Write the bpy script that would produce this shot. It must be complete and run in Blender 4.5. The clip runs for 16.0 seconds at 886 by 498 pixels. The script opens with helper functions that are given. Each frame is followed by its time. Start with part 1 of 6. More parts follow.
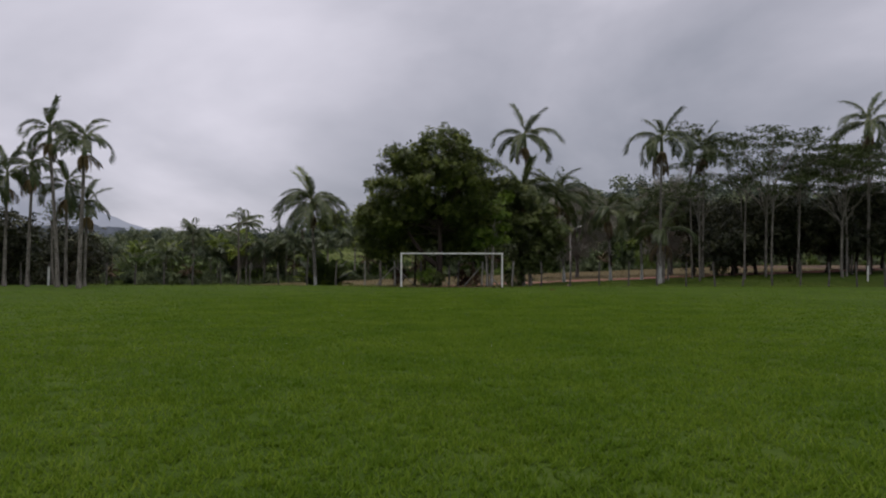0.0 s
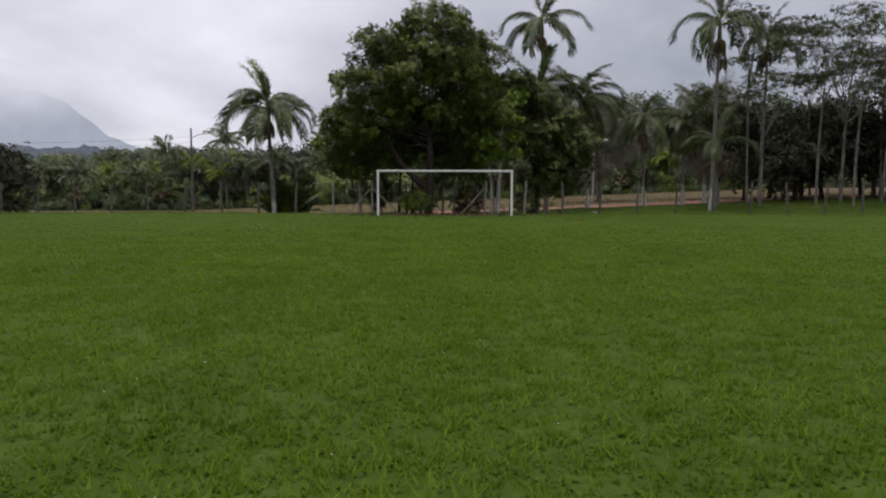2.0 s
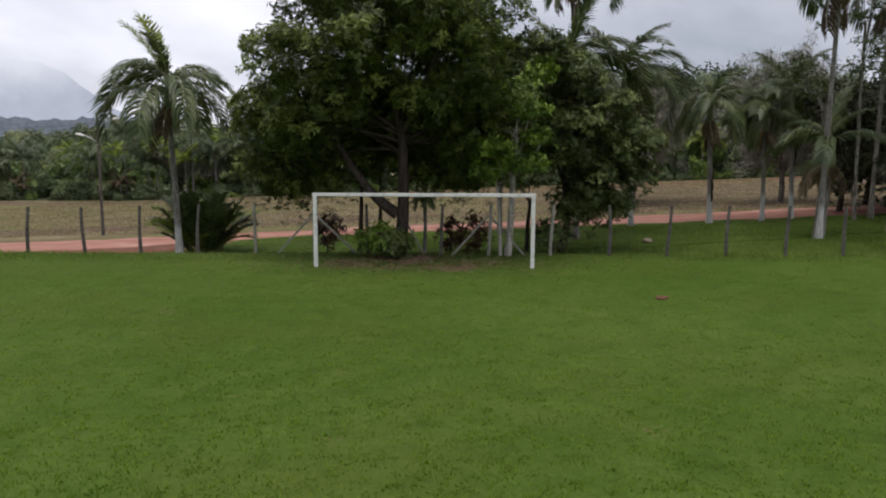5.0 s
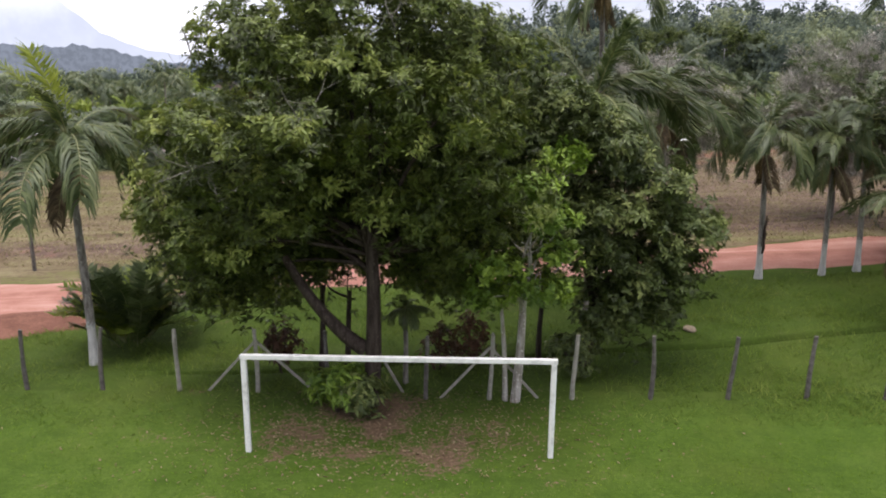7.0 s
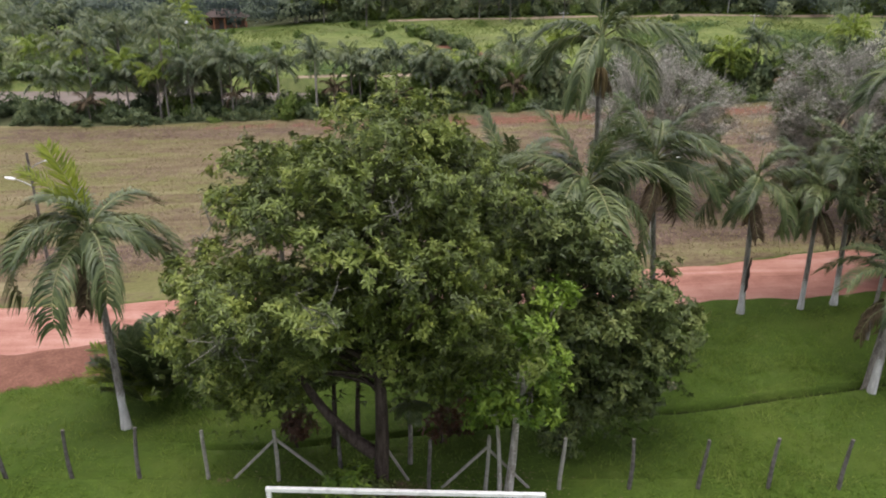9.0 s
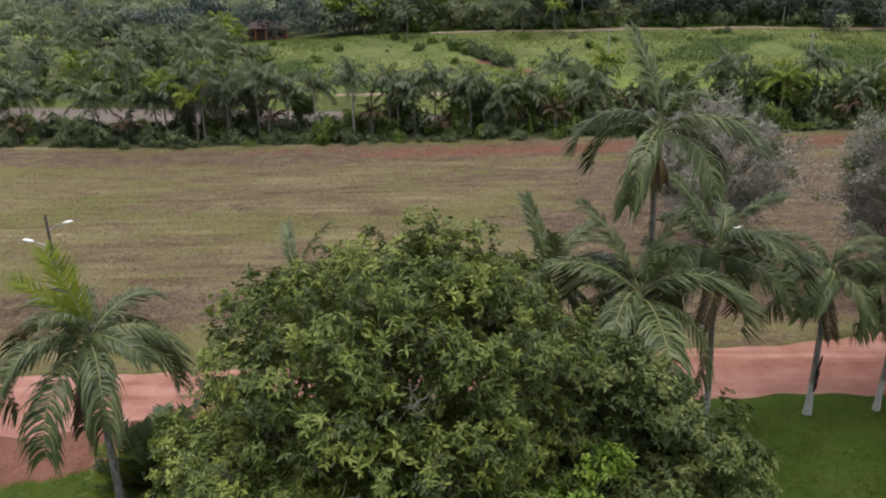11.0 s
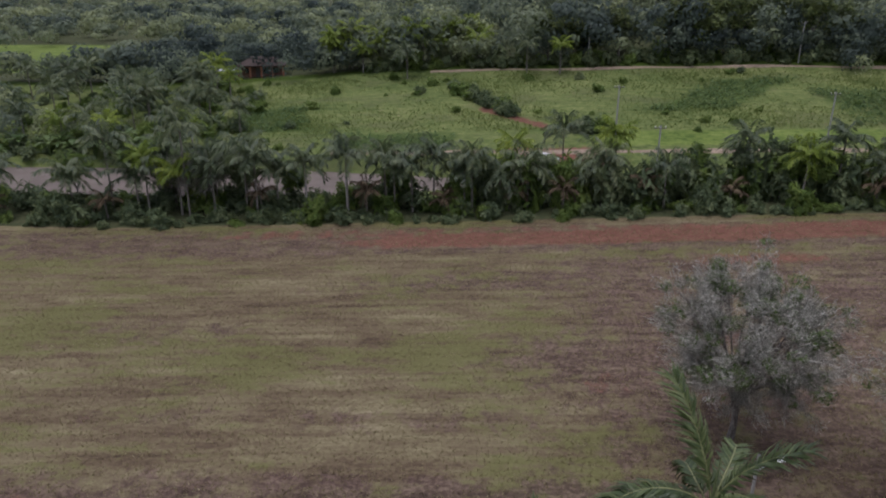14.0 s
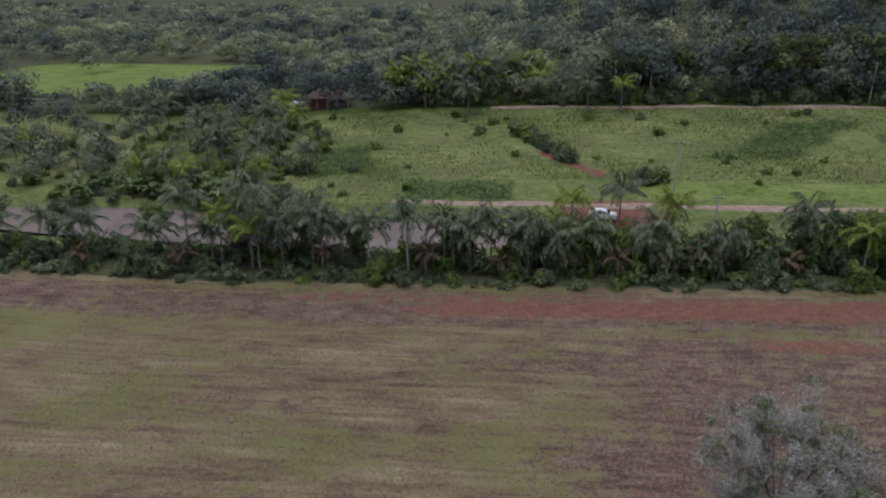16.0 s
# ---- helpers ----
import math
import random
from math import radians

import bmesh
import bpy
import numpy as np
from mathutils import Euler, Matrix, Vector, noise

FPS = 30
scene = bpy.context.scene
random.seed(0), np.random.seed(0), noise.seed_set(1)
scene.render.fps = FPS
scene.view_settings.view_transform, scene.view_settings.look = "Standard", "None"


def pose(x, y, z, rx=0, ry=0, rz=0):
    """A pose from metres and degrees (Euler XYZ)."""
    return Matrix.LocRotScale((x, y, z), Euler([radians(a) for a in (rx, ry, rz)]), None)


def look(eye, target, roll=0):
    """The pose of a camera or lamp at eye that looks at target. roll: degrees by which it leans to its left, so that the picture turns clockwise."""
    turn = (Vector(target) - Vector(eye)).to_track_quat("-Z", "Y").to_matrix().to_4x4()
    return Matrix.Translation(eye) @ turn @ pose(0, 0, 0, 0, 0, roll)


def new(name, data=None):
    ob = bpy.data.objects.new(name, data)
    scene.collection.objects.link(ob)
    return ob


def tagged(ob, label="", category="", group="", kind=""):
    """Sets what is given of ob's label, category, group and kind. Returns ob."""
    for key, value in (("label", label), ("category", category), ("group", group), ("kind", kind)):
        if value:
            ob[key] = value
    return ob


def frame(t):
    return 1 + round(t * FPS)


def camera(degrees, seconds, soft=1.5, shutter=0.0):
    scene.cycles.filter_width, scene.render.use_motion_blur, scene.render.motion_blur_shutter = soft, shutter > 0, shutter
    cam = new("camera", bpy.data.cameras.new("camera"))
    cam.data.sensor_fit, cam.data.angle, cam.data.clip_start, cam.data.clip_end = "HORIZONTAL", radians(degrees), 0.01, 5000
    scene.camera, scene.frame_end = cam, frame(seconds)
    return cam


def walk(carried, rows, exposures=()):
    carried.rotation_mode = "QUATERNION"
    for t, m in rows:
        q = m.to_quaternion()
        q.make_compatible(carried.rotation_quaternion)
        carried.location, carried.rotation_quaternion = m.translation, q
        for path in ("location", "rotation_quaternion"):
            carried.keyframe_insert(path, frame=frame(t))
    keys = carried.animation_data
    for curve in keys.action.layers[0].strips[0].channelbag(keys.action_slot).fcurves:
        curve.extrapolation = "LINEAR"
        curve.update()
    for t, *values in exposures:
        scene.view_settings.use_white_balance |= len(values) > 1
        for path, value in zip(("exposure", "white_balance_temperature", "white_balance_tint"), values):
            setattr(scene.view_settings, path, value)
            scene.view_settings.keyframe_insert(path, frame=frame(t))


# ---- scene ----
cam = camera(64.0, 16.0, 2.0)
METRES, EYE, TILT, LEAN, TURN = 71.3, 1.49, 0.0, 0.0, -1.4
ROWS = [
    (0.0, 0.0, 0.0, 0.0, -0.0, 1.43, -0.17),
    (0.5, 0.003, 0.0457, -0.0, 0.14, 1.23, -0.12),
    (1.0, 0.0069, 0.0913, -0.0006, 0.33, -3.66, -0.14),
    (1.5, 0.0099, 0.1335, -0.0005, 0.44, -4.79, -0.13),
    (2.0, 0.0126, 0.1759, -0.0007, 0.53, -4.8, -0.16),
    (2.5, 0.015, 0.2136, -0.001, 0.6, -4.83, -0.14),
    (3.0, 0.017, 0.2466, -0.0014, 0.68, -4.8, -0.13),
    (3.5, 0.0184, 0.2766, 0.0009, 0.75, -4.82, -0.12),
    (6.0, 0.0258, 0.4621, 0.061, 0.96, -9.46, -0.27),
    (6.5, 0.0267, 0.4883, 0.0797, 0.94, -10.72, -0.36),
    (7.0, 0.0269, 0.504, 0.1008, 0.94, -12.78, -0.33),
    (7.5, 0.0269, 0.5054, 0.1216, 0.9, -14.8, -0.36),
    (8.0, 0.0263, 0.5052, 0.1428, 0.85, -16.72, -0.35),
    (8.5, 0.0257, 0.5052, 0.1649, 0.83, -18.49, -0.36),
    (9.0, 0.0253, 0.5063, 0.1916, 0.82, -20.32, -0.32),
    (11.5, 0.0257, 0.5871, 0.236, 4.48, -20.43, -0.22),
    (12.0, 0.0245, 0.6168, 0.2481, 4.47, -20.44, -0.21),
    (12.5, 0.0236, 0.6465, 0.2653, 4.47, -20.47, -0.16),
    (13.0, 0.0226, 0.6729, 0.2894, 4.45, -20.52, -0.13),
    (13.5, 0.0232, 0.6888, 0.3165, 4.43, -20.54, -0.08),
    (14.0, 0.025, 0.6901, 0.3412, 4.42, -20.61, -0.06),
    (14.5, 0.0252, 0.6897, 0.3668, 4.41, -20.67, -0.07),
    (15.0, 0.0247, 0.6896, 0.4003, 4.41, -20.77, -0.01),
    (15.5, 0.0242, 0.6887, 0.434, 4.46, -20.87, 0.06),
    (16.0, 0.0228, 0.6907, 0.4636, 9.19, -20.96, 0.12),
]
EXPOSURES = [(0.0, 0.1, 6500, 14), (1.0, 0.25, 6500, 14), (1.5, 0.5, 6500, 12), (2.0, 0.44, 6500, 11), (3.5, 0.52, 6500, 9), (6.0, 1.09, 6500, 12), (7.0, 1.47, 6500, 14), (9.0, 1.45, 6500, 12), (11.5, 0.88, 6500, 9), (13.5, 0.46, 6050, 14), (16.0, 0.45, 5750, 19)]
walk(cam, [(t, pose(0, 0, EYE, TILT, LEAN, TURN) @ pose(METRES * x, METRES * y, METRES * z, 90 + pitch, roll, yaw)) for t, x, y, z, yaw, pitch, roll in ROWS], EXPOSURES)

# ---- world, sun ----
world = bpy.data.worlds.new("overcast_sky")
scene.world = world
world.use_nodes = True
wn, wl = world.node_tree.nodes, world.node_tree.links
wn.clear()
SUN_EL, SUN_ROT = radians(80), radians(236)


def build_sky():
    out = wn.new("ShaderNodeOutputWorld")
    bg = wn.new("ShaderNodeBackground")
    bg.inputs["Strength"].default_value = 0.1
    sky = wn.new("ShaderNodeTexSky")
    sky.sky_type, sky.sun_disc = "NISHITA", False
    sky.sun_elevation, sky.sun_rotation = SUN_EL, SUN_ROT
    tc = wn.new("ShaderNodeTexCoord")
    sep = wn.new("ShaderNodeSeparateXYZ")
    wl.new(tc.outputs["Generated"], sep.inputs[0])
    up = wn.new("ShaderNodeMath")
    up.operation = "ADD"
    up.inputs[1].default_value = 0.34
    wl.new(sep.outputs["Z"], up.inputs[0])
    mx = wn.new("ShaderNodeMath")
    mx.operation = "MAXIMUM"
    mx.inputs[1].default_value = 0.12
    wl.new(up.outputs[0], mx.inputs[0])
    dv = wn.new("ShaderNodeVectorMath")
    dv.operation = "DIVIDE"
    wl.new(tc.outputs["Generated"], dv.inputs[0])
    wl.new(mx.outputs[0], dv.inputs[1])
    mp = wn.new("ShaderNodeMapping")
    mp.inputs["Location"].default_value = CLOUD_SHIFT
    wl.new(dv.outputs[0], mp.inputs[0])
    n1 = wn.new("ShaderNodeTexNoise")
    n1.inputs["Scale"].default_value = 0.8
    n1.inputs["Detail"].default_value = 6
    n1.inputs["Roughness"].default_value = 0.5
    n1.inputs["Distortion"].default_value = 0.35
    wl.new(mp.outputs[0], n1.inputs["Vector"])
    ramp = wn.new("ShaderNodeValToRGB")
    e = ramp.color_ramp.elements
    e[0].position, e[0].color = 0.20, (1.9, 2.1, 2.5, 1)
    e[1].position, e[1].color = 0.62, (7.0, 6.9, 7.6, 1)
    m = ramp.color_ramp.elements.new(0.45)
    m.color = (4.4, 4.45, 5.0, 1)
    lean = wn.new("ShaderNodeVectorMath")
    lean.operation = "DOT_PRODUCT"
    lean.inputs[1].default_value = (0.0, 0.10, 0.11)
    wl.new(tc.outputs["Generated"], lean.inputs[0])
    heavy = wn.new("ShaderNodeVectorMath")
    heavy.operation = "DOT_PRODUCT"
    heavy.inputs[1].default_value = Vector((0.17, 0.93, 0.30)).normalized()
    wl.new(tc.outputs["Generated"], heavy.inputs[0])
    cloud = wn.new("ShaderNodeMapRange")
    cloud.interpolation_type = "SMOOTHSTEP"
    cloud.inputs["From Min"].default_value, cloud.inputs["From Max"].default_value = 0.90, 1.0
    cloud.inputs["To Max"].default_value = -0.28
    wl.new(heavy.outputs["Value"], cloud.inputs["Value"])
    dim = wn.new("ShaderNodeMath")
    cloud.inputs["To Min"].default_value = -0.10
    wl.new(n1.outputs["Fac"], dim.inputs[0])
    wl.new(cloud.outputs["Result"], dim.inputs[1])
    both = wn.new("ShaderNodeMath")
    wl.new(dim.outputs[0], both.inputs[0])
    wl.new(lean.outputs["Value"], both.inputs[1])
    wl.new(both.outputs[0], ramp.inputs[0])
    mix = wn.new("ShaderNodeMixRGB")
    mix.inputs[0].default_value = 0.93
    wl.new(sky.outputs[0], mix.inputs[1])
    wl.new(ramp.outputs[0], mix.inputs[2])
    wl.new(mix.outputs[0], bg.inputs["Color"])
    wl.new(bg.outputs[0], out.inputs["Surface"])


CLOUD_SHIFT = (0.35, 0.2, 0.0)
build_sky()
sun = new("sun", bpy.data.lights.new("sun", "SUN"))
sun.data.energy, sun.data.angle, sun.data.color = 1.35, radians(42), (1.0, 0.96, 0.9)
sun.matrix_world = look((-13, -9, 90), (0, 0, 0))

# ---- materials ----


class Nodes:
    """A small writer of node materials."""

    def __init__(self, name):
        self.mat = bpy.data.materials.new(name)
        self.mat.use_nodes = True
        self.n, self.l = self.mat.node_tree.nodes, self.mat.node_tree.links
        self.n.clear()
        self.out = self.n.new("ShaderNodeOutputMaterial")
        self.tc = self.n.new("ShaderNodeTexCoord")
        self.geo = self.n.new("ShaderNodeNewGeometry")
        self.obj = self.n.new("ShaderNodeObjectInfo")

    def put(self, socket, value):
        if isinstance(value, bpy.types.NodeSocket):
            self.l.new(value, socket)
        elif isinstance(value, tuple) and len(value) == 3 and len(socket.default_value) == 4:
            socket.default_value = (*value, 1)
        else:
            socket.default_value = value

    def noise(self, scale, detail=4, rough=0.55, coords="Object", stretch=None, distort=0.0):
        t = self.n.new("ShaderNodeTexNoise")
        t.inputs["Scale"].default_value = scale
        t.inputs["Detail"].default_value = detail
        t.inputs["Roughness"].default_value = rough
        t.inputs["Distortion"].default_value = distort
        src = self.geo.outputs["Position"] if coords == "World" else self.tc.outputs[coords]
        if stretch:
            mp = self.n.new("ShaderNodeMapping")
            mp.inputs["Scale"].default_value = stretch
            self.l.new(src, mp.inputs[0])
            src = mp.outputs[0]
        self.l.new(src, t.inputs["Vector"])
        return t.outputs["Fac"]

    def attr(self, name):
        a = self.n.new("ShaderNodeAttribute")
        a.attribute_name = name
        return a.outputs["Fac"]

    def math(self, op, a, b=0.0, c=None, clamp=False):
        m = self.n.new("ShaderNodeMath")
        m.operation, m.use_clamp = op, clamp
        self.put(m.inputs[0], a)
        self.put(m.inputs[1], b)
        if c is not None:
            self.put(m.inputs[2], c)
        return m.outputs[0]

    def ramp(self, fac, stops):
        r = self.n.new("ShaderNodeValToRGB")
        e = r.color_ramp.elements
        while len(e) < len(stops):
            e.new(0.5)
        for el, (p, c) in zip(e, stops):
            el.position = p
            el.color = (*c, 1) if isinstance(c, tuple) else (c, c, c, 1)
        self.put(r.inputs[0], fac)
        return r.outputs[0]

    def step(self, v, a, b):
        m = self.n.new("ShaderNodeMapRange")
        m.interpolation_type = "SMOOTHSTEP"
        self.put(m.inputs["Value"], v)
        m.inputs["From Min"].default_value, m.inputs["From Max"].default_value = a, b
        return m.outputs["Result"]

    def mix(self, fac, a, b, blend="MIX"):
        m = self.n.new("ShaderNodeMixRGB")
        m.blend_type = blend
        self.put(m.inputs[0], fac)
        self.put(m.inputs[1], a)
        self.put(m.inputs[2], b)
        return m.outputs[0]

    def bump(self, height, strength, distance):
        b = self.n.new("ShaderNodeBump")
        b.inputs["Strength"].default_value, b.inputs["Distance"].default_value = strength, distance
        self.l.new(height, b.inputs["Height"])
        return b.outputs[0]

    def done(self, color, rough=0.8, bump=None, metal=0.0, spec=0.3, through_leaf=0.0):
        p = self.n.new("ShaderNodeBsdfPrincipled")
        self.put(p.inputs["Base Color"], color)
        self.put(p.inputs["Roughness"], rough)
        self.put(p.inputs["Metallic"], metal)
        self.put(p.inputs["Specular IOR Level"], spec)
        if bump is not None:
            self.l.new(bump, p.inputs["Normal"])
        shader = p.outputs[0]
        if through_leaf:
            tr = self.n.new("ShaderNodeBsdfTranslucent")
            self.put(tr.inputs["Color"], color)
            mx = self.n.new("ShaderNodeMixShader")
            mx.inputs[0].default_value = through_leaf
            self.l.new(shader, mx.inputs[1])
            self.l.new(tr.outputs[0], mx.inputs[2])
            shader = mx.outputs[0]
        self.l.new(shader, self.out.inputs["Surface"])
        return self.mat


def leaf_material(name, dark, mid, light, patch=0.35, gloss=0.45, thin=0.25, spec=0.22):
    """Leaves that differ one by one and in patches of the crown."""
    m = Nodes(name)
    f = m.math("MULTIPLY_ADD", m.noise(patch, 3, coords="World"), 0.9, m.math("MULTIPLY", m.geo.outputs["Random Per Island"], 0.45))
    f = m.math("SUBTRACT", m.math("MULTIPLY_ADD", m.obj.outputs["Random"], 0.22, f), 0.31)
    c = m.ramp(f, [(0.15, dark), (0.5, mid), (0.85, light)])
    return m.done(c, gloss, spec=spec, through_leaf=thin)


def bark_material(name, a, b, white=0.0, rings=0.0):
    """Bark with streaks, lichen spots, rings and, where asked, a whitewashed foot."""
    m = Nodes(name)
    n1 = m.noise(3.0, 5, stretch=(3, 3, 0.6))
    n2 = m.noise(14.0, 4)
    c = m.mix(m.step(n1, 0.35, 0.65), a, b)
    c = m.mix(m.step(n2, 0.58, 0.7), c, tuple(min(1, v * 1.7) for v in b))
    if white:
        sep = m.n.new("ShaderNodeSeparateXYZ")
        m.l.new(m.tc.outputs["Object"], sep.inputs[0])
        h = m.math("MULTIPLY_ADD", n2, 0.9, sep.outputs["Z"])
        c = m.mix(m.step(h, white + 0.6, white + 0.3), c, m.mix(m.step(n1, 0.3, 0.7), (0.42, 0.41, 0.39), (0.62, 0.61, 0.58)))
    hgt = n1
    if rings:
        w = m.n.new("ShaderNodeTexWave")
        w.bands_direction = "Z"
        w.inputs["Scale"].default_value, w.inputs["Distortion"].default_value = rings, 1.2
        m.l.new(m.tc.outputs["Object"], w.inputs["Vector"])
        hgt = m.math("ADD", w.outputs["Fac"], n1)
        c = m.mix(m.math("MULTIPLY", m.step(w.outputs["Fac"], 0.75, 1.0), 0.35), c, a)
    return m.done(c, 0.9, m.bump(hgt, 0.5, 0.03), spec=0.15)


def make_ground_material():
    m = Nodes("ground_cover")
    fine = m.noise(9.0, 5, 0.65)
    mid = m.noise(1.1, 5, 0.6)
    wide = m.noise(0.13, 4, 0.55)
    rows = m.noise(1.0, 7, 0.62, stretch=(0.26, 1.0, 1), distort=0.2)
    patch = m.noise(0.2, 6, 0.66, stretch=(0.6, 1.2, 1))
    mow = m.noise(1.0, 5, 0.62, stretch=(0.07, 1.3, 1), distort=0.15)
    tufty = m.noise(4.5, 3, 0.6, stretch=(0.6, 1.0, 1))
    speck = m.noise(45.0, 3, 0.7)
    edge = m.math("MULTIPLY", m.math("SUBTRACT", m.math("MULTIPLY_ADD", m.noise(0.55, 5, 0.62), 0.65, m.math("MULTIPLY", fine, 0.35)), 0.5), 1.1)

    def mask(name, gain=1.0):
        return m.step(m.math("MULTIPLY_ADD", edge, gain, m.attr(name)), 0.38, 0.62)

    g = m.math("MULTIPLY_ADD", mid, 0.3, m.math("MULTIPLY_ADD", wide, 0.3, m.math("MULTIPLY", fine, 0.4)))
    lawn = m.ramp(g, [(0.33, (0.033, 0.056, 0.009)), (0.5, (0.051, 0.079, 0.015)), (0.66, (0.08, 0.107, 0.027))])
    lawn = m.mix(m.math("MULTIPLY", m.step(speck, 0.6, 0.75), 0.35), lawn, (0.104, 0.132, 0.04))
    clod = m.noise(3.2, 6, 0.7)
    lawn = m.mix(mask("pitch", 0.6), lawn, m.ramp(g, [(0.33, (0.031, 0.06, 0.007)), (0.5, (0.06, 0.1, 0.016)), (0.66, (0.1, 0.146, 0.029))]))
    lawn = m.mix(m.math("MULTIPLY", m.step(clod, 0.47, 0.6), 0.2), lawn, (0.085, 0.14, 0.017))
    lawn = m.mix(m.math("MULTIPLY", m.step(m.noise(0.22, 5, 0.62), 0.45, 0.68), 0.28), lawn, (0.09, 0.104, 0.022))
    lawn = m.mix(m.math("MULTIPLY", m.step(m.noise(1.7, 6, 0.7), 0.5, 0.64), 0.34), lawn, (0.036, 0.064, 0.012))
    lawn = m.mix(m.math("MULTIPLY", m.step(m.noise(14.0, 4, 0.7), 0.5, 0.66), 0.28), lawn, (0.034, 0.06, 0.012))
    lawn = m.mix(m.math("MULTIPLY", m.step(m.noise(28.0, 4, 0.7), 0.46, 0.62), 0.5), lawn, m.mix(0.45, lawn, (0.016, 0.032, 0.006)))
    dryg = m.math("MULTIPLY_ADD", mow, 0.24, m.math("MULTIPLY_ADD", rows, 0.16, m.math("MULTIPLY_ADD", patch, 0.26, m.math("MULTIPLY_ADD", tufty, 0.15, m.math("MULTIPLY", clod, 0.19)))))
    dry = m.ramp(dryg, [(0.395, (0.05, 0.034, 0.024)), (0.465, (0.115, 0.084, 0.053)), (0.54, (0.176, 0.146, 0.083)), (0.63, (0.285, 0.242, 0.15))])
    dry = m.mix(m.math("MULTIPLY", m.step(m.math("MULTIPLY_ADD", rows, 0.4, m.math("MULTIPLY_ADD", clod, 0.25, m.math("MULTIPLY", m.noise(0.075, 4, 0.6, stretch=(0.6, 1.3, 1)), 0.6))), 0.6, 0.69), 0.72), dry, m.mix(clod, (0.0731, 0.0774, 0.0241), (0.1634, 0.1634, 0.0602)))
    fallow = m.ramp(m.math("MULTIPLY_ADD", rows, 0.4, m.math("MULTIPLY", clod, 0.6)), [(0.38, (0.038, 0.025, 0.022)), (0.49, (0.092, 0.06, 0.05)), (0.60, (0.19, 0.132, 0.105))])
    soil = m.ramp(m.math("MULTIPLY_ADD", fine, 0.5, m.math("MULTIPLY", mid, 0.5)), [(0.3, (0.08, 0.04, 0.0288)), (0.5, (0.152, 0.072, 0.0512)), (0.7, (0.24, 0.124, 0.088))])
    mulch = m.ramp(m.math("MULTIPLY_ADD", fine, 0.6, m.math("MULTIPLY", speck, 0.4)), [(0.3, (0.06, 0.038, 0.025)), (0.5, (0.122, 0.08, 0.052)), (0.7, (0.23, 0.165, 0.108))])
    hill = m.ramp(m.math("MULTIPLY_ADD", mid, 0.34, m.math("MULTIPLY_ADD", rows, 0.26, m.math("MULTIPLY", m.noise(0.07, 6, 0.66, stretch=(0.5, 1, 1)), 0.4))), [(0.38, (0.042, 0.062, 0.02)), (0.47, (0.098, 0.125, 0.04)), (0.55, (0.15, 0.172, 0.06)), (0.64, (0.215, 0.215, 0.095))])
    hill = m.mix(m.math("MULTIPLY", m.step(m.noise(0.11, 6, 0.68, stretch=(0.6, 1.2, 1)), 0.5, 0.62), 0.55), hill, m.mix(clod, (0.045, 0.062, 0.024), (0.15, 0.145, 0.07)))
    wood = m.ramp(mid, [(0.3, (0.04, 0.05, 0.024)), (0.7, (0.085, 0.088, 0.045))])
    bright = m.ramp(m.math("MULTIPLY_ADD", mid, 0.5, m.math("MULTIPLY", patch, 0.5)), [(0.38, (0.07, 0.105, 0.026)), (0.5, (0.125, 0.165, 0.04)), (0.64, (0.18, 0.215, 0.065))])
    c = m.mix(mask("dry"), lawn, dry)
    c = m.mix(m.math("MULTIPLY", mask("fallow", 1.8), 0.85), c, fallow)
    c = m.mix(mask("hill"), c, hill)
    c = m.mix(m.math("MULTIPLY", mask("plot", 1.6), 0.85), c, m.ramp(clod, [(0.35, (0.03, 0.055, 0.016)), (0.65, (0.09, 0.125, 0.035))]))
    c = m.mix(mask("wood"), c, wood)
    c = m.mix(mask("bright"), c, bright)
    c = m.mix(mask("mulch", 3.0), c, mulch)
    c = m.mix(mask("soil", 1.5), c, soil)
    # the ditch's shadow, put into the ground colour as a near-black strip
    c = m.mix(mask("ditch_shade", 0.5), c, m.mix(fine, (0.012, 0.010, 0.008), (0.03, 0.026, 0.018)))
    h = m.math("MULTIPLY_ADD", fine, 1.0, m.math("MULTIPLY", speck, 0.6))
    return m.done(c, 0.95, m.bump(h, 0.5, 0.05), spec=0.04)


def make_road_material():
    m = Nodes("red_dirt_road")
    fine, mid = m.noise(12.0, 5, 0.65), m.noise(0.8, 5, 0.6)
    tracks = m.noise(0.5, 5, 0.6, stretch=(0.10, 1.5, 1), distort=0.3)
    f = m.math("MULTIPLY_ADD", tracks, 0.55, m.math("MULTIPLY_ADD", mid, 0.25, m.math("MULTIPLY", fine, 0.2)))
    c = m.ramp(f, [(0.34, (0.16, 0.072, 0.0512)), (0.46, (0.28, 0.132, 0.1)), (0.55, (0.36, 0.192, 0.152)), (0.68, (0.464, 0.304, 0.256))])
    return m.done(c, 0.95, m.bump(m.math("ADD", fine, tracks), 0.6, 0.04), spec=0.1)


def plain(name, a, b, scale=6.0, rough=0.7, metal=0.0, bump=0.2, dist=0.01, spec=0.3):
    m = Nodes(name)
    n = m.math("MULTIPLY_ADD", m.noise(scale, 5), 0.6, m.math("MULTIPLY", m.noise(scale * 7, 3), 0.4))
    return m.done(m.ramp(n, [(0.35, a), (0.65, b)]), rough, m.bump(n, bump, dist), metal, spec)


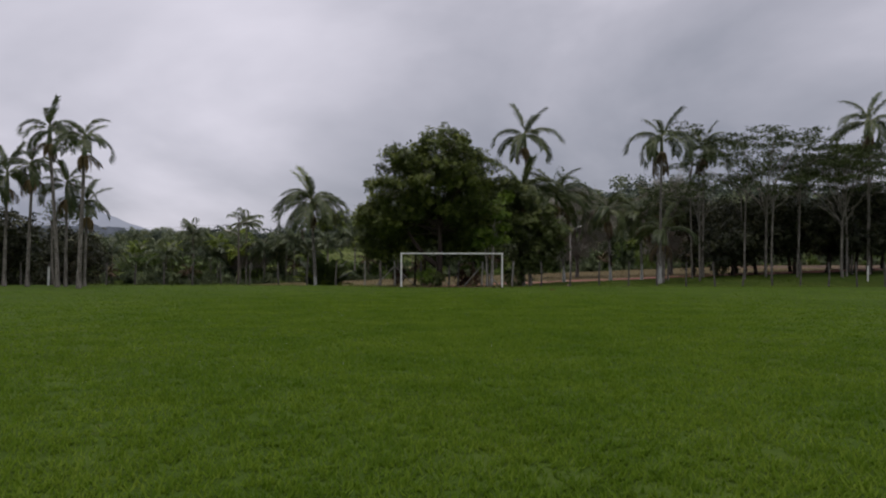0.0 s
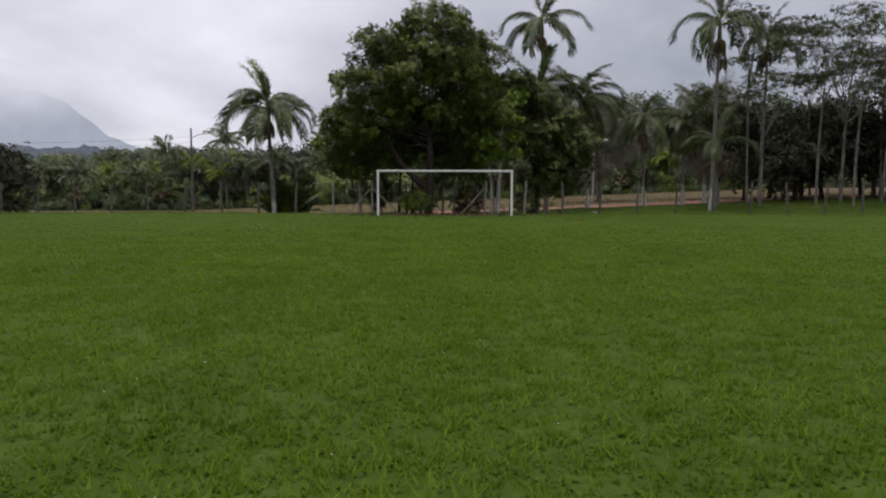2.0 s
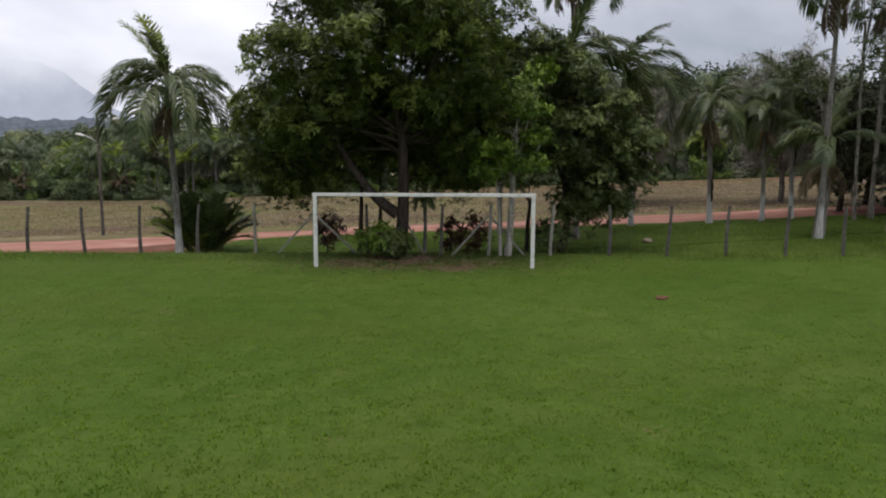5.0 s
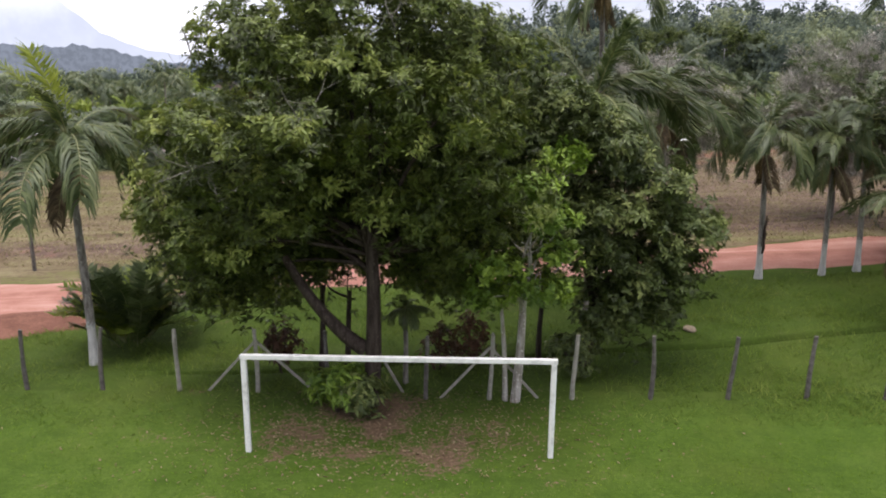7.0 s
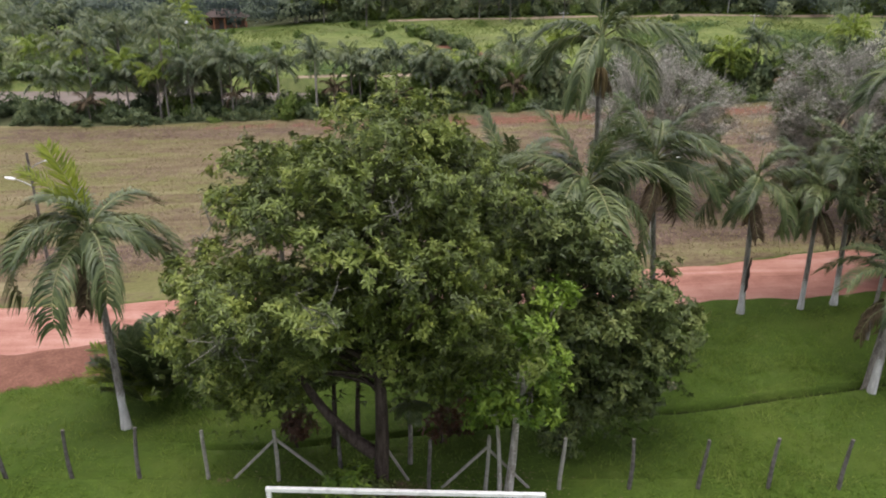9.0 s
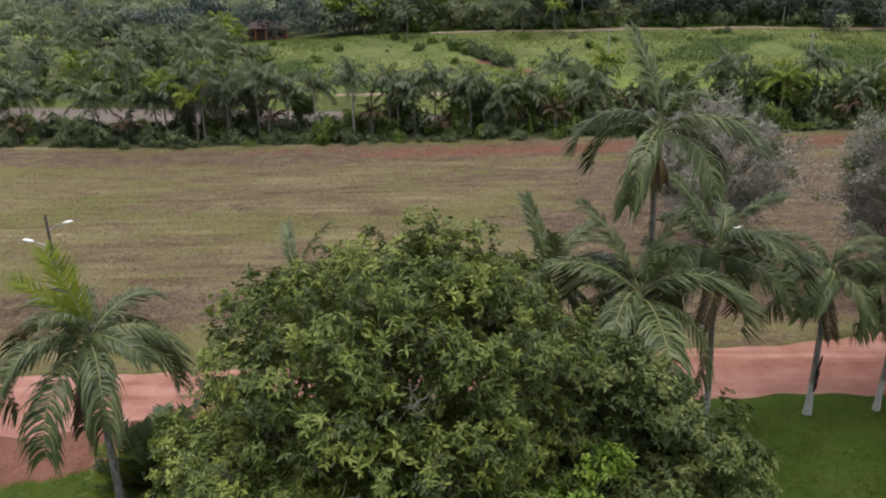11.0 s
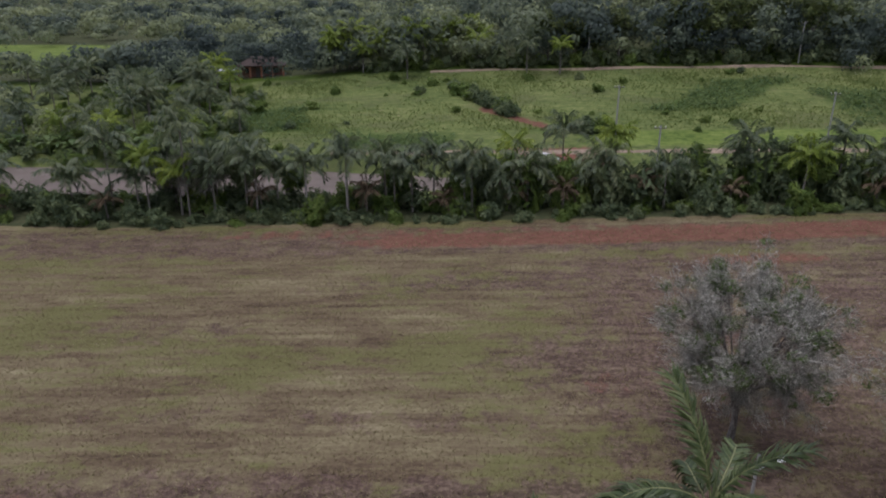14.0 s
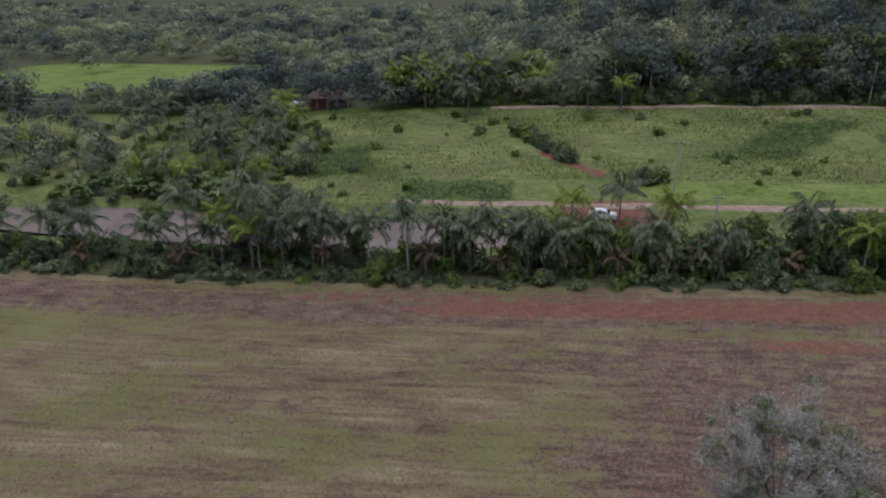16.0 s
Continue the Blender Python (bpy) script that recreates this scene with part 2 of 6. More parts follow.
def make_worn_paint():
    m = Nodes("worn_white_paint")
    n = m.noise(5.0, 6, 0.65, stretch=(1, 1, 1))
    n2 = m.noise(22.0, 4)
    c = m.mix(m.step(n, 0.3, 0.55), (0.58, 0.57, 0.54), (0.80, 0.79, 0.76))
    c = m.mix(m.step(m.math("MULTIPLY_ADD", n, 0.6, m.math("MULTIPLY", n2, 0.4)), 0.62, 0.66), c, (0.20, 0.16, 0.13))
    return m.done(c, 0.6, m.bump(n2, 0.3, 0.005), spec=0.3)


def make_water():
    m = Nodes("muddy_water")
    n = m.noise(0.3, 3)
    return m.done(m.ramp(n, [(0.3, (0.125, 0.102, 0.088)), (0.7, (0.18, 0.148, 0.128))]), 0.75, m.bump(m.noise(2.0, 3), 0.15, 0.02), spec=0.06)


# Emission with haze in its colour; mist fades the top to cloud grey.
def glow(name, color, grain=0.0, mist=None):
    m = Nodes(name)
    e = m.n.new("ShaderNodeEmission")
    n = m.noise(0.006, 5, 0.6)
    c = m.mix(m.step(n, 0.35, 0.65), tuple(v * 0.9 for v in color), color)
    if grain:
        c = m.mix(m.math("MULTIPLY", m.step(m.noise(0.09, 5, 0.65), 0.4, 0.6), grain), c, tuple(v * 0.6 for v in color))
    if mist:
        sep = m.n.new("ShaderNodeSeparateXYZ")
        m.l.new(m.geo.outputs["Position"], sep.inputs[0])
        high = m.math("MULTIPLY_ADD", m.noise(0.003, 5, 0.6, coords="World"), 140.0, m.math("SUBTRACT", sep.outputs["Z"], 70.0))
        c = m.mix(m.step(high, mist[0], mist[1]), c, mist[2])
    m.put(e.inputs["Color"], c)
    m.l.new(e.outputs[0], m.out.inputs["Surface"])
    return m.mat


M_GROUND = make_ground_material()
M_ROAD = make_road_material()
M_PALE_ROAD = plain("pale_dirt", (0.17, 0.125, 0.09), (0.33, 0.255, 0.19), 1.2, 0.95, 0, 0.4, 0.03, 0.1)
M_PAINT = make_worn_paint()
M_WATER = make_water()


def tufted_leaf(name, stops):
    """Leaves whose tufts differ by how old they are: dark old ones, olive and fresh yellow-green ones; inner leaves
    carry crown shade in their colour.
    """
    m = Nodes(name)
    f = m.math("MULTIPLY_ADD", m.attr("age_shade"), 0.5, m.math("MULTIPLY_ADD", m.geo.outputs["Random Per Island"], 0.28, m.math("MULTIPLY", m.noise(0.6, 3, coords="World"), 0.32)))
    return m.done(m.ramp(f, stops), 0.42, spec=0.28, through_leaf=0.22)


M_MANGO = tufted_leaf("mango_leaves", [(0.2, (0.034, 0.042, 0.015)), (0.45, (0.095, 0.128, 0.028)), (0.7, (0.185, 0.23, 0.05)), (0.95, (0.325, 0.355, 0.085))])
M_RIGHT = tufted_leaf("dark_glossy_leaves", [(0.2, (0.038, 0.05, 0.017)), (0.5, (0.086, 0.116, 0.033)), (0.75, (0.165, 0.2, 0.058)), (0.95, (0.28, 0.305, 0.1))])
M_THICKET = tufted_leaf("dull_dark_leaves", [(0.2, (0.019, 0.025, 0.013)), (0.5, (0.04, 0.047, 0.021)), (0.75, (0.072, 0.078, 0.036)), (0.95, (0.125, 0.125, 0.062))])
M_LIME = tufted_leaf("fresh_lime_leaves", [(0.2, (0.055, 0.10, 0.016)), (0.5, (0.125, 0.205, 0.026)), (0.95, (0.27, 0.37, 0.05))])
M_FROND = leaf_material("palm_leaflets", (0.038, 0.058, 0.021), (0.085, 0.116, 0.04), (0.2, 0.228, 0.092), 0.8, 0.4, 0.3, 0.36)
M_FROND_DARK = leaf_material("dark_palm_leaflets", (0.05, 0.076, 0.042), (0.113, 0.148, 0.07), (0.24, 0.262, 0.12), 0.5, 0.36, 0.4, 0.45)
M_FROND_NEW = leaf_material("young_palm_leaflets", (0.10, 0.15, 0.024), (0.20, 0.265, 0.04), (0.33, 0.38, 0.065), 0.6, 0.4, 0.4)
M_FROND_YOUNG = leaf_material("yellow_young_palm_leaflets", (0.14, 0.185, 0.022), (0.27, 0.32, 0.04), (0.40, 0.43, 0.07), 0.6, 0.4, 0.45)
M_FROND_DEAD = leaf_material("dry_palm_leaflets", (0.045, 0.032, 0.02), (0.10, 0.072, 0.042), (0.20, 0.15, 0.09), 0.9, 0.8, 0.15)
def make_forest_leaf():
    m = Nodes("hazed_forest_leaves")
    f = m.math("MULTIPLY_ADD", m.attr("kind_and_haze"), 0.55, m.math("MULTIPLY_ADD", m.geo.outputs["Random Per Island"], 0.13, m.math("MULTIPLY", m.step(m.noise(0.022, 3, coords="World"), 0.3, 0.7), 0.5)))
    # blue raised in all stops: distance haze put into the leaf colour
    c = m.ramp(f, [(0.2, (0.045, 0.062, 0.056)), (0.45, (0.105, 0.133, 0.1)), (0.7, (0.19, 0.222, 0.135)), (1.0, (0.30, 0.33, 0.165))])
    return m.done(c, 0.6, spec=0.2, through_leaf=0.42)


M_FOREST = make_forest_leaf()
# hedge greens hold extra blue that stands in for haze over the field
M_HEDGE = leaf_material("hedge_leaves", (0.058, 0.085, 0.044), (0.125, 0.165, 0.078), (0.25, 0.285, 0.135), 0.5, 0.5, 0.4, 0.25)
M_HEDGE_LIGHT = leaf_material("light_hedge_leaves", (0.065, 0.11, 0.024), (0.13, 0.19, 0.042), (0.23, 0.285, 0.072), 0.5, 0.55, 0.35)
M_RED = leaf_material("reddish_leaves", (0.03, 0.02, 0.012), (0.075, 0.035, 0.022), (0.14, 0.07, 0.04), 0.8, 0.45, 0.25)
M_BANANA = leaf_material("banana_leaves", (0.06, 0.10, 0.03), (0.11, 0.16, 0.05), (0.19, 0.24, 0.09), 0.3, 0.4, 0.3)
M_SCRUB = leaf_material("hillside_scrub", (0.09, 0.125, 0.036), (0.15, 0.19, 0.058), (0.23, 0.26, 0.09), 0.09, 0.7, 0.5, 0.05)
M_CROP = leaf_material("crop_leaves", (0.05, 0.09, 0.034), (0.095, 0.148, 0.055), (0.17, 0.22, 0.085), 0.3, 0.6, 0.3, 0.1)
M_UMBRELLA = leaf_material("feathery_leaves", (0.027, 0.042, 0.013), (0.057, 0.08, 0.023), (0.11, 0.138, 0.042), 0.4, 0.5)
M_GREY_LEAF = leaf_material("sparse_grey_green_leaves", (0.055, 0.088, 0.026), (0.1, 0.15, 0.042), (0.17, 0.22, 0.07), 0.4, 0.6)
M_TWIG = bark_material("pale_dry_twigs", (0.25, 0.235, 0.2), (0.46, 0.44, 0.38))
M_LIMB = bark_material("grey_brown_limbs", (0.10, 0.085, 0.075), (0.25, 0.225, 0.20))
M_DEAD = bark_material("grey_dead_twigs", (0.15, 0.135, 0.12), (0.27, 0.25, 0.22))
M_BARK = bark_material("dark_bark", (0.028, 0.02, 0.016), (0.068, 0.052, 0.043))
M_PALE_BARK = bark_material("pale_bark", (0.22, 0.19, 0.16), (0.42, 0.39, 0.35))
M_THIN_BARK = bark_material("grey_brown_bark", (0.10, 0.088, 0.075), (0.24, 0.22, 0.19))
M_PALM_TRUNK = bark_material("ringed_palm_trunk", (0.12, 0.106, 0.09), (0.28, 0.256, 0.222), 0, 9.0)
M_PALM_WHITE = bark_material("whitewashed_palm_trunk", (0.13, 0.115, 0.10), (0.28, 0.26, 0.235), 1.5, 9.0)
M_SHAFT = plain("green_crownshaft", (0.09, 0.13, 0.05), (0.19, 0.20, 0.10), 4.0, 0.5)
M_RIB = plain("pale_leaf_midrib", (0.14, 0.15, 0.06), (0.26, 0.26, 0.12), 5.0, 0.5)
M_FRUIT = plain("dry_flower_stalks", (0.13, 0.09, 0.04), (0.28, 0.20, 0.10), 12.0, 0.9, 0, 0.6, 0.03)
M_POST = plain("weathered_fence_wood", (0.06, 0.052, 0.046), (0.18, 0.165, 0.15), 5.0, 0.95, 0, 0.5, 0.01, 0.1)
M_PALE_POST = plain("pale_fence_wood", (0.20, 0.185, 0.155), (0.38, 0.355, 0.31), 5.0, 0.95, 0, 0.5, 0.01, 0.1)
M_CONCRETE = plain("grey_concrete", (0.25, 0.24, 0.23), (0.40, 0.39, 0.37), 3.0, 0.9, 0, 0.3, 0.01, 0.15)
M_METAL = plain("galvanised_steel", (0.35, 0.35, 0.35), (0.5, 0.5, 0.5), 8.0, 0.45, 0.7)
M_LAMP = plain("white_lamp_housing", (0.7, 0.7, 0.68), (0.85, 0.85, 0.82), 4.0, 0.4)
M_WIRE = plain("black_cable", (0.02, 0.02, 0.02), (0.04, 0.04, 0.04), 4.0, 0.6)
M_LITTER = leaf_material("fallen_leaves", (0.11, 0.07, 0.042), (0.2, 0.14, 0.085), (0.36, 0.29, 0.19), 2.0, 0.85, 0.0)
M_GRASS = leaf_material("grass_blades", (0.064, 0.128, 0.009), (0.115, 0.194, 0.014), (0.19, 0.268, 0.03), 0.5, 0.6, 0.5, 0.06)
M_VERGE = leaf_material("rough_grass_blades", (0.062, 0.108, 0.015), (0.105, 0.158, 0.026), (0.19, 0.235, 0.058), 0.5, 0.7, 0.5, 0.05)
M_DRY_GRASS = leaf_material("dry_grass_blades", (0.16, 0.135, 0.07), (0.28, 0.235, 0.13), (0.42, 0.36, 0.225), 0.35, 0.8, 0.5, 0.05)
M_SHED = plain("red_brown_plaster", (0.12, 0.062, 0.042), (0.22, 0.12, 0.085), 2.0, 0.9)
M_ROOF_POST = plain("orange_brick", (0.24, 0.10, 0.055), (0.36, 0.17, 0.10), 4.0, 0.9)
M_ROOF = plain("old_clay_tiles", (0.045, 0.034, 0.03), (0.10, 0.07, 0.06), 3.0, 0.9)
M_CAR = plain("white_car_paint", (0.78, 0.78, 0.78), (0.82, 0.82, 0.82), 1.0, 0.25, 0, 0.0, 0.001, 0.5)
M_GLASS = plain("dark_car_glass", (0.012, 0.014, 0.016), (0.02, 0.022, 0.025), 1.0, 0.08, 0, 0.0, 0.001, 0.6)
M_TYRE = plain("black_rubber", (0.015, 0.015, 0.015), (0.03, 0.03, 0.03), 9.0, 0.85)
M_HEAP = plain("crumbly_red_soil", (0.075, 0.038, 0.024), (0.17, 0.09, 0.06), 14.0, 0.95, 0, 0.8, 0.02, 0.05)
M_STONE = plain("tan_stone", (0.16, 0.125, 0.085), (0.31, 0.25, 0.18), 5.0, 0.9, 0, 0.5, 0.03)
# backdrops glow in hazed colours, unlit by sun and sky
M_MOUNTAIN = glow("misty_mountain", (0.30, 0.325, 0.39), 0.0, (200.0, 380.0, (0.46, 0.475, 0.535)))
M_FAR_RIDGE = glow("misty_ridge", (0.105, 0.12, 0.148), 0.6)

# ---- mesh tools ----


def mesh_np(name, verts, faces, mats, smooth=False):
    """A mesh from arrays: verts n x 3, faces a list of (m x k) arrays, one material slot for each."""
    me = bpy.data.meshes.new(name)
    verts = np.asarray(verts, dtype=np.float32).reshape(-1, 3)
    me.vertices.add(len(verts))
    me.vertices.foreach_set("co", verts.ravel())
    loops = np.concatenate([np.asarray(f, dtype=np.int32).ravel() for f in faces])
    sizes = np.concatenate([np.full(len(f), np.asarray(f).shape[1], dtype=np.int32) for f in faces])
    slots = np.concatenate([np.full(len(f), i, dtype=np.int32) for i, f in enumerate(faces)])
    me.loops.add(len(loops))
    me.loops.foreach_set("vertex_index", loops)
    me.polygons.add(len(sizes))
    me.polygons.foreach_set("loop_start", np.concatenate([[0], np.cumsum(sizes)[:-1]]).astype(np.int32))
    me.polygons.foreach_set("loop_total", sizes)
    for mt in mats:
        me.materials.append(mt)
    me.polygons.foreach_set("material_index", slots)
    if smooth:
        me.polygons.foreach_set("use_smooth", np.ones(len(sizes), dtype=bool))
    me.update(calc_edges=True)
    me.validate()
    return me


def part(name, bm, material, parent, label=""):
    me = bpy.data.meshes.new(name)
    bm.to_mesh(me)
    bm.free()
    me.materials.append(material)
    ob = new(name, me)
    ob.parent = parent
    return tagged(ob, label)


def part_mesh(name, me, parent, label="", m=None):
    ob = new(name, me)
    ob.parent = parent
    if m is not None:
        ob.matrix_basis = m
    return tagged(ob, label)


def thing(name, place, label, category, group="", turn=0.0, kind=""):
    ob = new(name)
    ob.empty_display_size = 0.2
    ob.matrix_basis = pose(*place, 0, 0, turn)
    return tagged(ob, label, category, group, kind)


def box(bm, size, m, bevel=0.0):
    r = bmesh.ops.create_cube(bm, size=1.0, matrix=m @ Matrix.Diagonal((*size, 1)))
    if bevel:
        es = list({e for v in r["verts"] for e in v.link_edges})
        bmesh.ops.bevel(bm, geom=es, offset=bevel, segments=2, profile=0.6, affect="EDGES")


def tube(points, radii, sides=8):
    """A tapered tube along points: verts and quads."""
    p = np.asarray(points, dtype=float)
    t = np.gradient(p, axis=0)
    t /= np.linalg.norm(t, axis=1)[:, None] + 1e-9
    ref = np.where(np.abs(t[:, 2:3]) > 0.95, np.array([[1.0, 0, 0]]), np.array([[0, 0, 1.0]]))
    a = np.cross(t, ref)
    a /= np.linalg.norm(a, axis=1)[:, None] + 1e-9
    for i in range(1, len(a)):
        v = a[i - 1] - t[i] * np.dot(a[i - 1], t[i])
        a[i] = v / (np.linalg.norm(v) + 1e-9)
    b = np.cross(t, a)
    ang = np.linspace(0, 2 * math.pi, sides, endpoint=False)
    ring = np.cos(ang)[None, :, None] * a[:, None, :] + np.sin(ang)[None, :, None] * b[:, None, :]
    v = p[:, None, :] + ring * np.asarray(radii, dtype=float)[:, None, None]
    n = len(p)
    i, j = np.meshgrid(np.arange(n - 1), np.arange(sides), indexing="ij")
    q = np.stack([i * sides + j, i * sides + (j + 1) % sides, (i + 1) * sides + (j + 1) % sides, (i + 1) * sides + j], -1).reshape(-1, 4)
    return v.reshape(-1, 3), q


def join(pieces):
    """Joins (verts, faces) pieces with one face size."""
    vs, fs, n = [], [], 0
    for v, f in pieces:
        vs.append(v)
        fs.append(np.asarray(f) + n)
        n += len(v)
    return np.concatenate(vs), np.concatenate(fs)


def bezier(a, b, c, n=8):
    t = np.linspace(0, 1, n)[:, None]
    return (1 - t) ** 2 * np.asarray(a, float) + 2 * t * (1 - t) * np.asarray(b, float) + t * t * np.asarray(c, float)


def unit(v):
    return v / (np.linalg.norm(v, axis=-1, keepdims=True) + 1e-9)


def leaves(base, ways, ups, lengths, widths, fold=0.25):
    """Folded pointed leaves: two triangles each."""
    side = unit(np.cross(ways, ups))
    nrm = np.cross(side, ways)
    L, W = lengths[:, None], widths[:, None]
    tip = base + ways * L - nrm * 0.0
    midp = base + ways * L * 0.45
    v = np.stack([base, midp + side * W * 0.5 + nrm * W * fold, tip - nrm * L * 0.12, midp - side * W * 0.5 + nrm * W * fold], 1)
    k = np.arange(len(base))[:, None] * 4
    f = np.concatenate([k + np.array([[0, 1, 2]]), k + np.array([[0, 2, 3]])])
    return v.reshape(-1, 3), f


# ---- the lie of the land ----


def ss(a, b, v):
    t = np.clip((v - a) / (b - a), 0, 1)
    return t * t * (3 - 2 * t)


def ditch_line(x):
    """The ditch behind the fence runs off to the right of the field."""
    return 58.6 + 0.14 * (np.maximum(x, -3) - 3.75) + 0.12 * np.sin(x * 0.35)


def land(x, y):
    x, y = np.asarray(x, float), np.asarray(y, float)
    z = ss(55.5, 61, y) * (-0.55 + 0.04 * np.clip(x, -40, 60)) * (1 - 0.5 * ss(130, 150, y))
    z = z + (np.maximum(0, y - 142) * 0.125 * (1 - ss(200, 230, y)) + ss(200, 230, y) * 8.0) * (0.62 + 0.38 * ss(-75, -5, x))
    r = ss(-60, 60, x - (y - 205) * 0.1)
    z = z + np.maximum(0, np.minimum(y, 345) - 205) * (0.015 + 0.155 * r)
    z = z - ss(345, 700, y) * r * 20
    pond = ss(1.5, 1.0, ((x + 44) / 47) ** 2 + ((y - 147.0) / 6.6) ** 2)
    z = z * (1 - pond) - 1.8 * pond
    d = y - ditch_line(x)
    z = z - 0.6 * np.exp(-(d / 0.2) ** 4) * ss(-8, -2, x)
    z = z - 0.16 * ss(55.25, 55.5, y) * (1 - ss(62, 66, y))
    z = z + 0.035 * np.sin(x * 0.9 + y * 0.31) * np.sin(y * 0.7 - x * 0.2) * ss(56, 60, y)
    return z


def at(x, y, dz=0.0):
    return (x, y, float(land(x, y)) + dz)


def axis_steps(*spans):
    out = []
    for a, b, s in spans:
        out.append(np.arange(a, b, s))
    return np.unique(np.concatenate(out))


def far_steps(start, end, grow=1.22, first=4.0):
    out, s, v = [], first, start
    while v < end:
        out.append(v)
        v += s
        s *= grow
    return np.array(out + [end])


def near_edge(x):
    """The road's edge on the side of the field."""
    return 68.7 - 2.8 * ss(-6, -17, x) + 0.04 * np.maximum(x - 14, 0) + 0.18 * np.sin(x * 0.8) + 0.1 * np.sin(x * 2.3)


def far_edge(x):
    return 73.0 - 1.5 * ss(-2, -11, x) + 0.17 * np.clip(x - 12, 0, 14) + 0.2 * np.sin(x * 0.5 + 1) + 0.1 * np.sin(x * 1.9)


def band(v, a, b, soft):
    return ss(a - soft, a + soft, v) * (1 - ss(b - soft, b + soft, v))


def make_ground():
    xs = axis_steps((-34, 36, 0.5), (36, 90, 1.5), (-100, -34, 1.5))
    xs = np.concatenate([-far_steps(100, 3500)[::-1], xs[1:-1], far_steps(90, 3500)])
    ys = axis_steps((-30, 50, 1.0), (50, 55, 0.16), (55, 62.5, 0.09), (62.5, 80, 0.5), (80, 215, 1.2))
    ys = np.concatenate([-far_steps(30, 1500)[::-1], ys[1:], far_steps(216, 3800)])
    X, Y = np.meshgrid(xs, ys)
    Z = land(X, Y)
    V = np.stack([X, Y, Z], -1).reshape(-1, 3)
    ny, nx = X.shape
    j, i = np.meshgrid(np.arange(ny - 1), np.arange(nx - 1), indexing="ij")
    k = j * nx + i
    F = np.stack([k, k + 1, k + nx + 1, k + nx], -1).reshape(-1, 4)
    me = mesh_np("ground", V, [F], [M_GROUND], True)
    x, y = X.ravel(), Y.ravel()
    left = band(x, -175, -88, 8) * band(y, 226, 300, 5)
    masks = {
        "pitch": 1 - 0.8 * ss(46, 60, y),
        "dry": np.maximum(0.7 * band(y, far_edge(x) - 0.2, 82, 0.6), band(y, far_edge(x) + 0.9 + 1.2 * ss(-8, -16, x) + 5.5 * ss(12, 18, x), 129.5, 3.4)),
        "fallow": np.maximum.reduce([0.60 * ss(-4, 18, x) * band(y, 77, 118, 4), 0.7 * np.exp(-((x - 14) / 13) ** 2 - ((y - 95) / 9) ** 2), 0.6 * np.exp(-((x - 8) / 26) ** 2 - ((y - 110) / 4.5) ** 2), 0.62 * band(y, 76.5, 83, 2.5), 0.5 * np.exp(-((x + 22) / 14) ** 2 - ((y - 101) / 3.5) ** 2), 0.47 * np.exp(-((x + 6) / 30) ** 2 - ((y - 88) / 2.5) ** 2), 0.6 * band(y, 117, 127, 2.5), 0.65 * np.exp(-((x - 34) / 10) ** 2 - ((y - 90) / 7) ** 2)]),
        "hill": ss(132, 136, y) * (1 - ss(205, 209, y)),
        "wood": np.maximum(ss(208, 214, y) * (1 - left), band(y, 128.5, 138, 1.0)),
        # narrow strip along the ditch where its shadow is painted
        "ditch_shade": 1.1 * np.exp(-((y - ditch_line(x)) / 0.2) ** 2) * ss(-8, -2, x),
        "bright": np.maximum(left, band(y, 158.5, 165.5, 1.0) * ss(16, 22, x)),
        "plot": np.maximum.reduce([0.7 * band(x + 0.3 * (y - 186), -45, -31, 1.5) * band(y, 167, 183, 1.5), 0.6 * band(x, -20, 0, 2) * band(y, 156, 166, 1.5), 0.6 * band(x - 0.9 * (y - 186), 40, 56, 3) * band(y, 176, 199, 3), 0.5 * band(x, 64, 84, 3) * band(y, 168, 190, 3)]),
        "mulch": 0.5 * np.exp(-((x - 1.7) / 4.6) ** 2 - ((y - 52.6) / 2.6) ** 2) + 0.5 * np.exp(-((x - 0.9) / 1.4) ** 2 - ((y - 54.4) / 0.9) ** 2),
        "soil": np.maximum.reduce([
            0.8 * band(y, 119.5 + 0.02 * x, 124 + 0.04 * x, 1.2) * ss(-24, 0, x),
            0.5 * band(y, 122.5, 126.5, 1.4) * ss(-50, -18, x),
            0.72 * np.exp(-((x - 31) / 9) ** 2 - ((y - 115) / 2.2) ** 2),
            0.8 * band(y, near_edge(x) - 3.4, near_edge(x) + 1, 0.6) * ss(-7, -11, x),
            0.36 * band(y, 76, 81, 2.5) * (0.6 + 0.4 * np.sin(x * 0.21)),
            0.40 * np.exp(-((x - 12) / 7) ** 2 - ((y - 92) / 3.0) ** 2),
            0.8 * np.exp(-((y - 172 + 0.95 * (x - 10)) / 2.2) ** 2) * band(x, 2.5, 15, 1.5),
            0.8 * band(x, 6, 22, 2.5) * band(y, 147, 158, 2.0)]),
    }
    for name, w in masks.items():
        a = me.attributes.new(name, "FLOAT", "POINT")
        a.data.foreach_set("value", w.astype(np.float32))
    ob = new("ground", me)
    return tagged(ob, "green mown grass giving way to dry field and hillside", "ground", kind="structure")


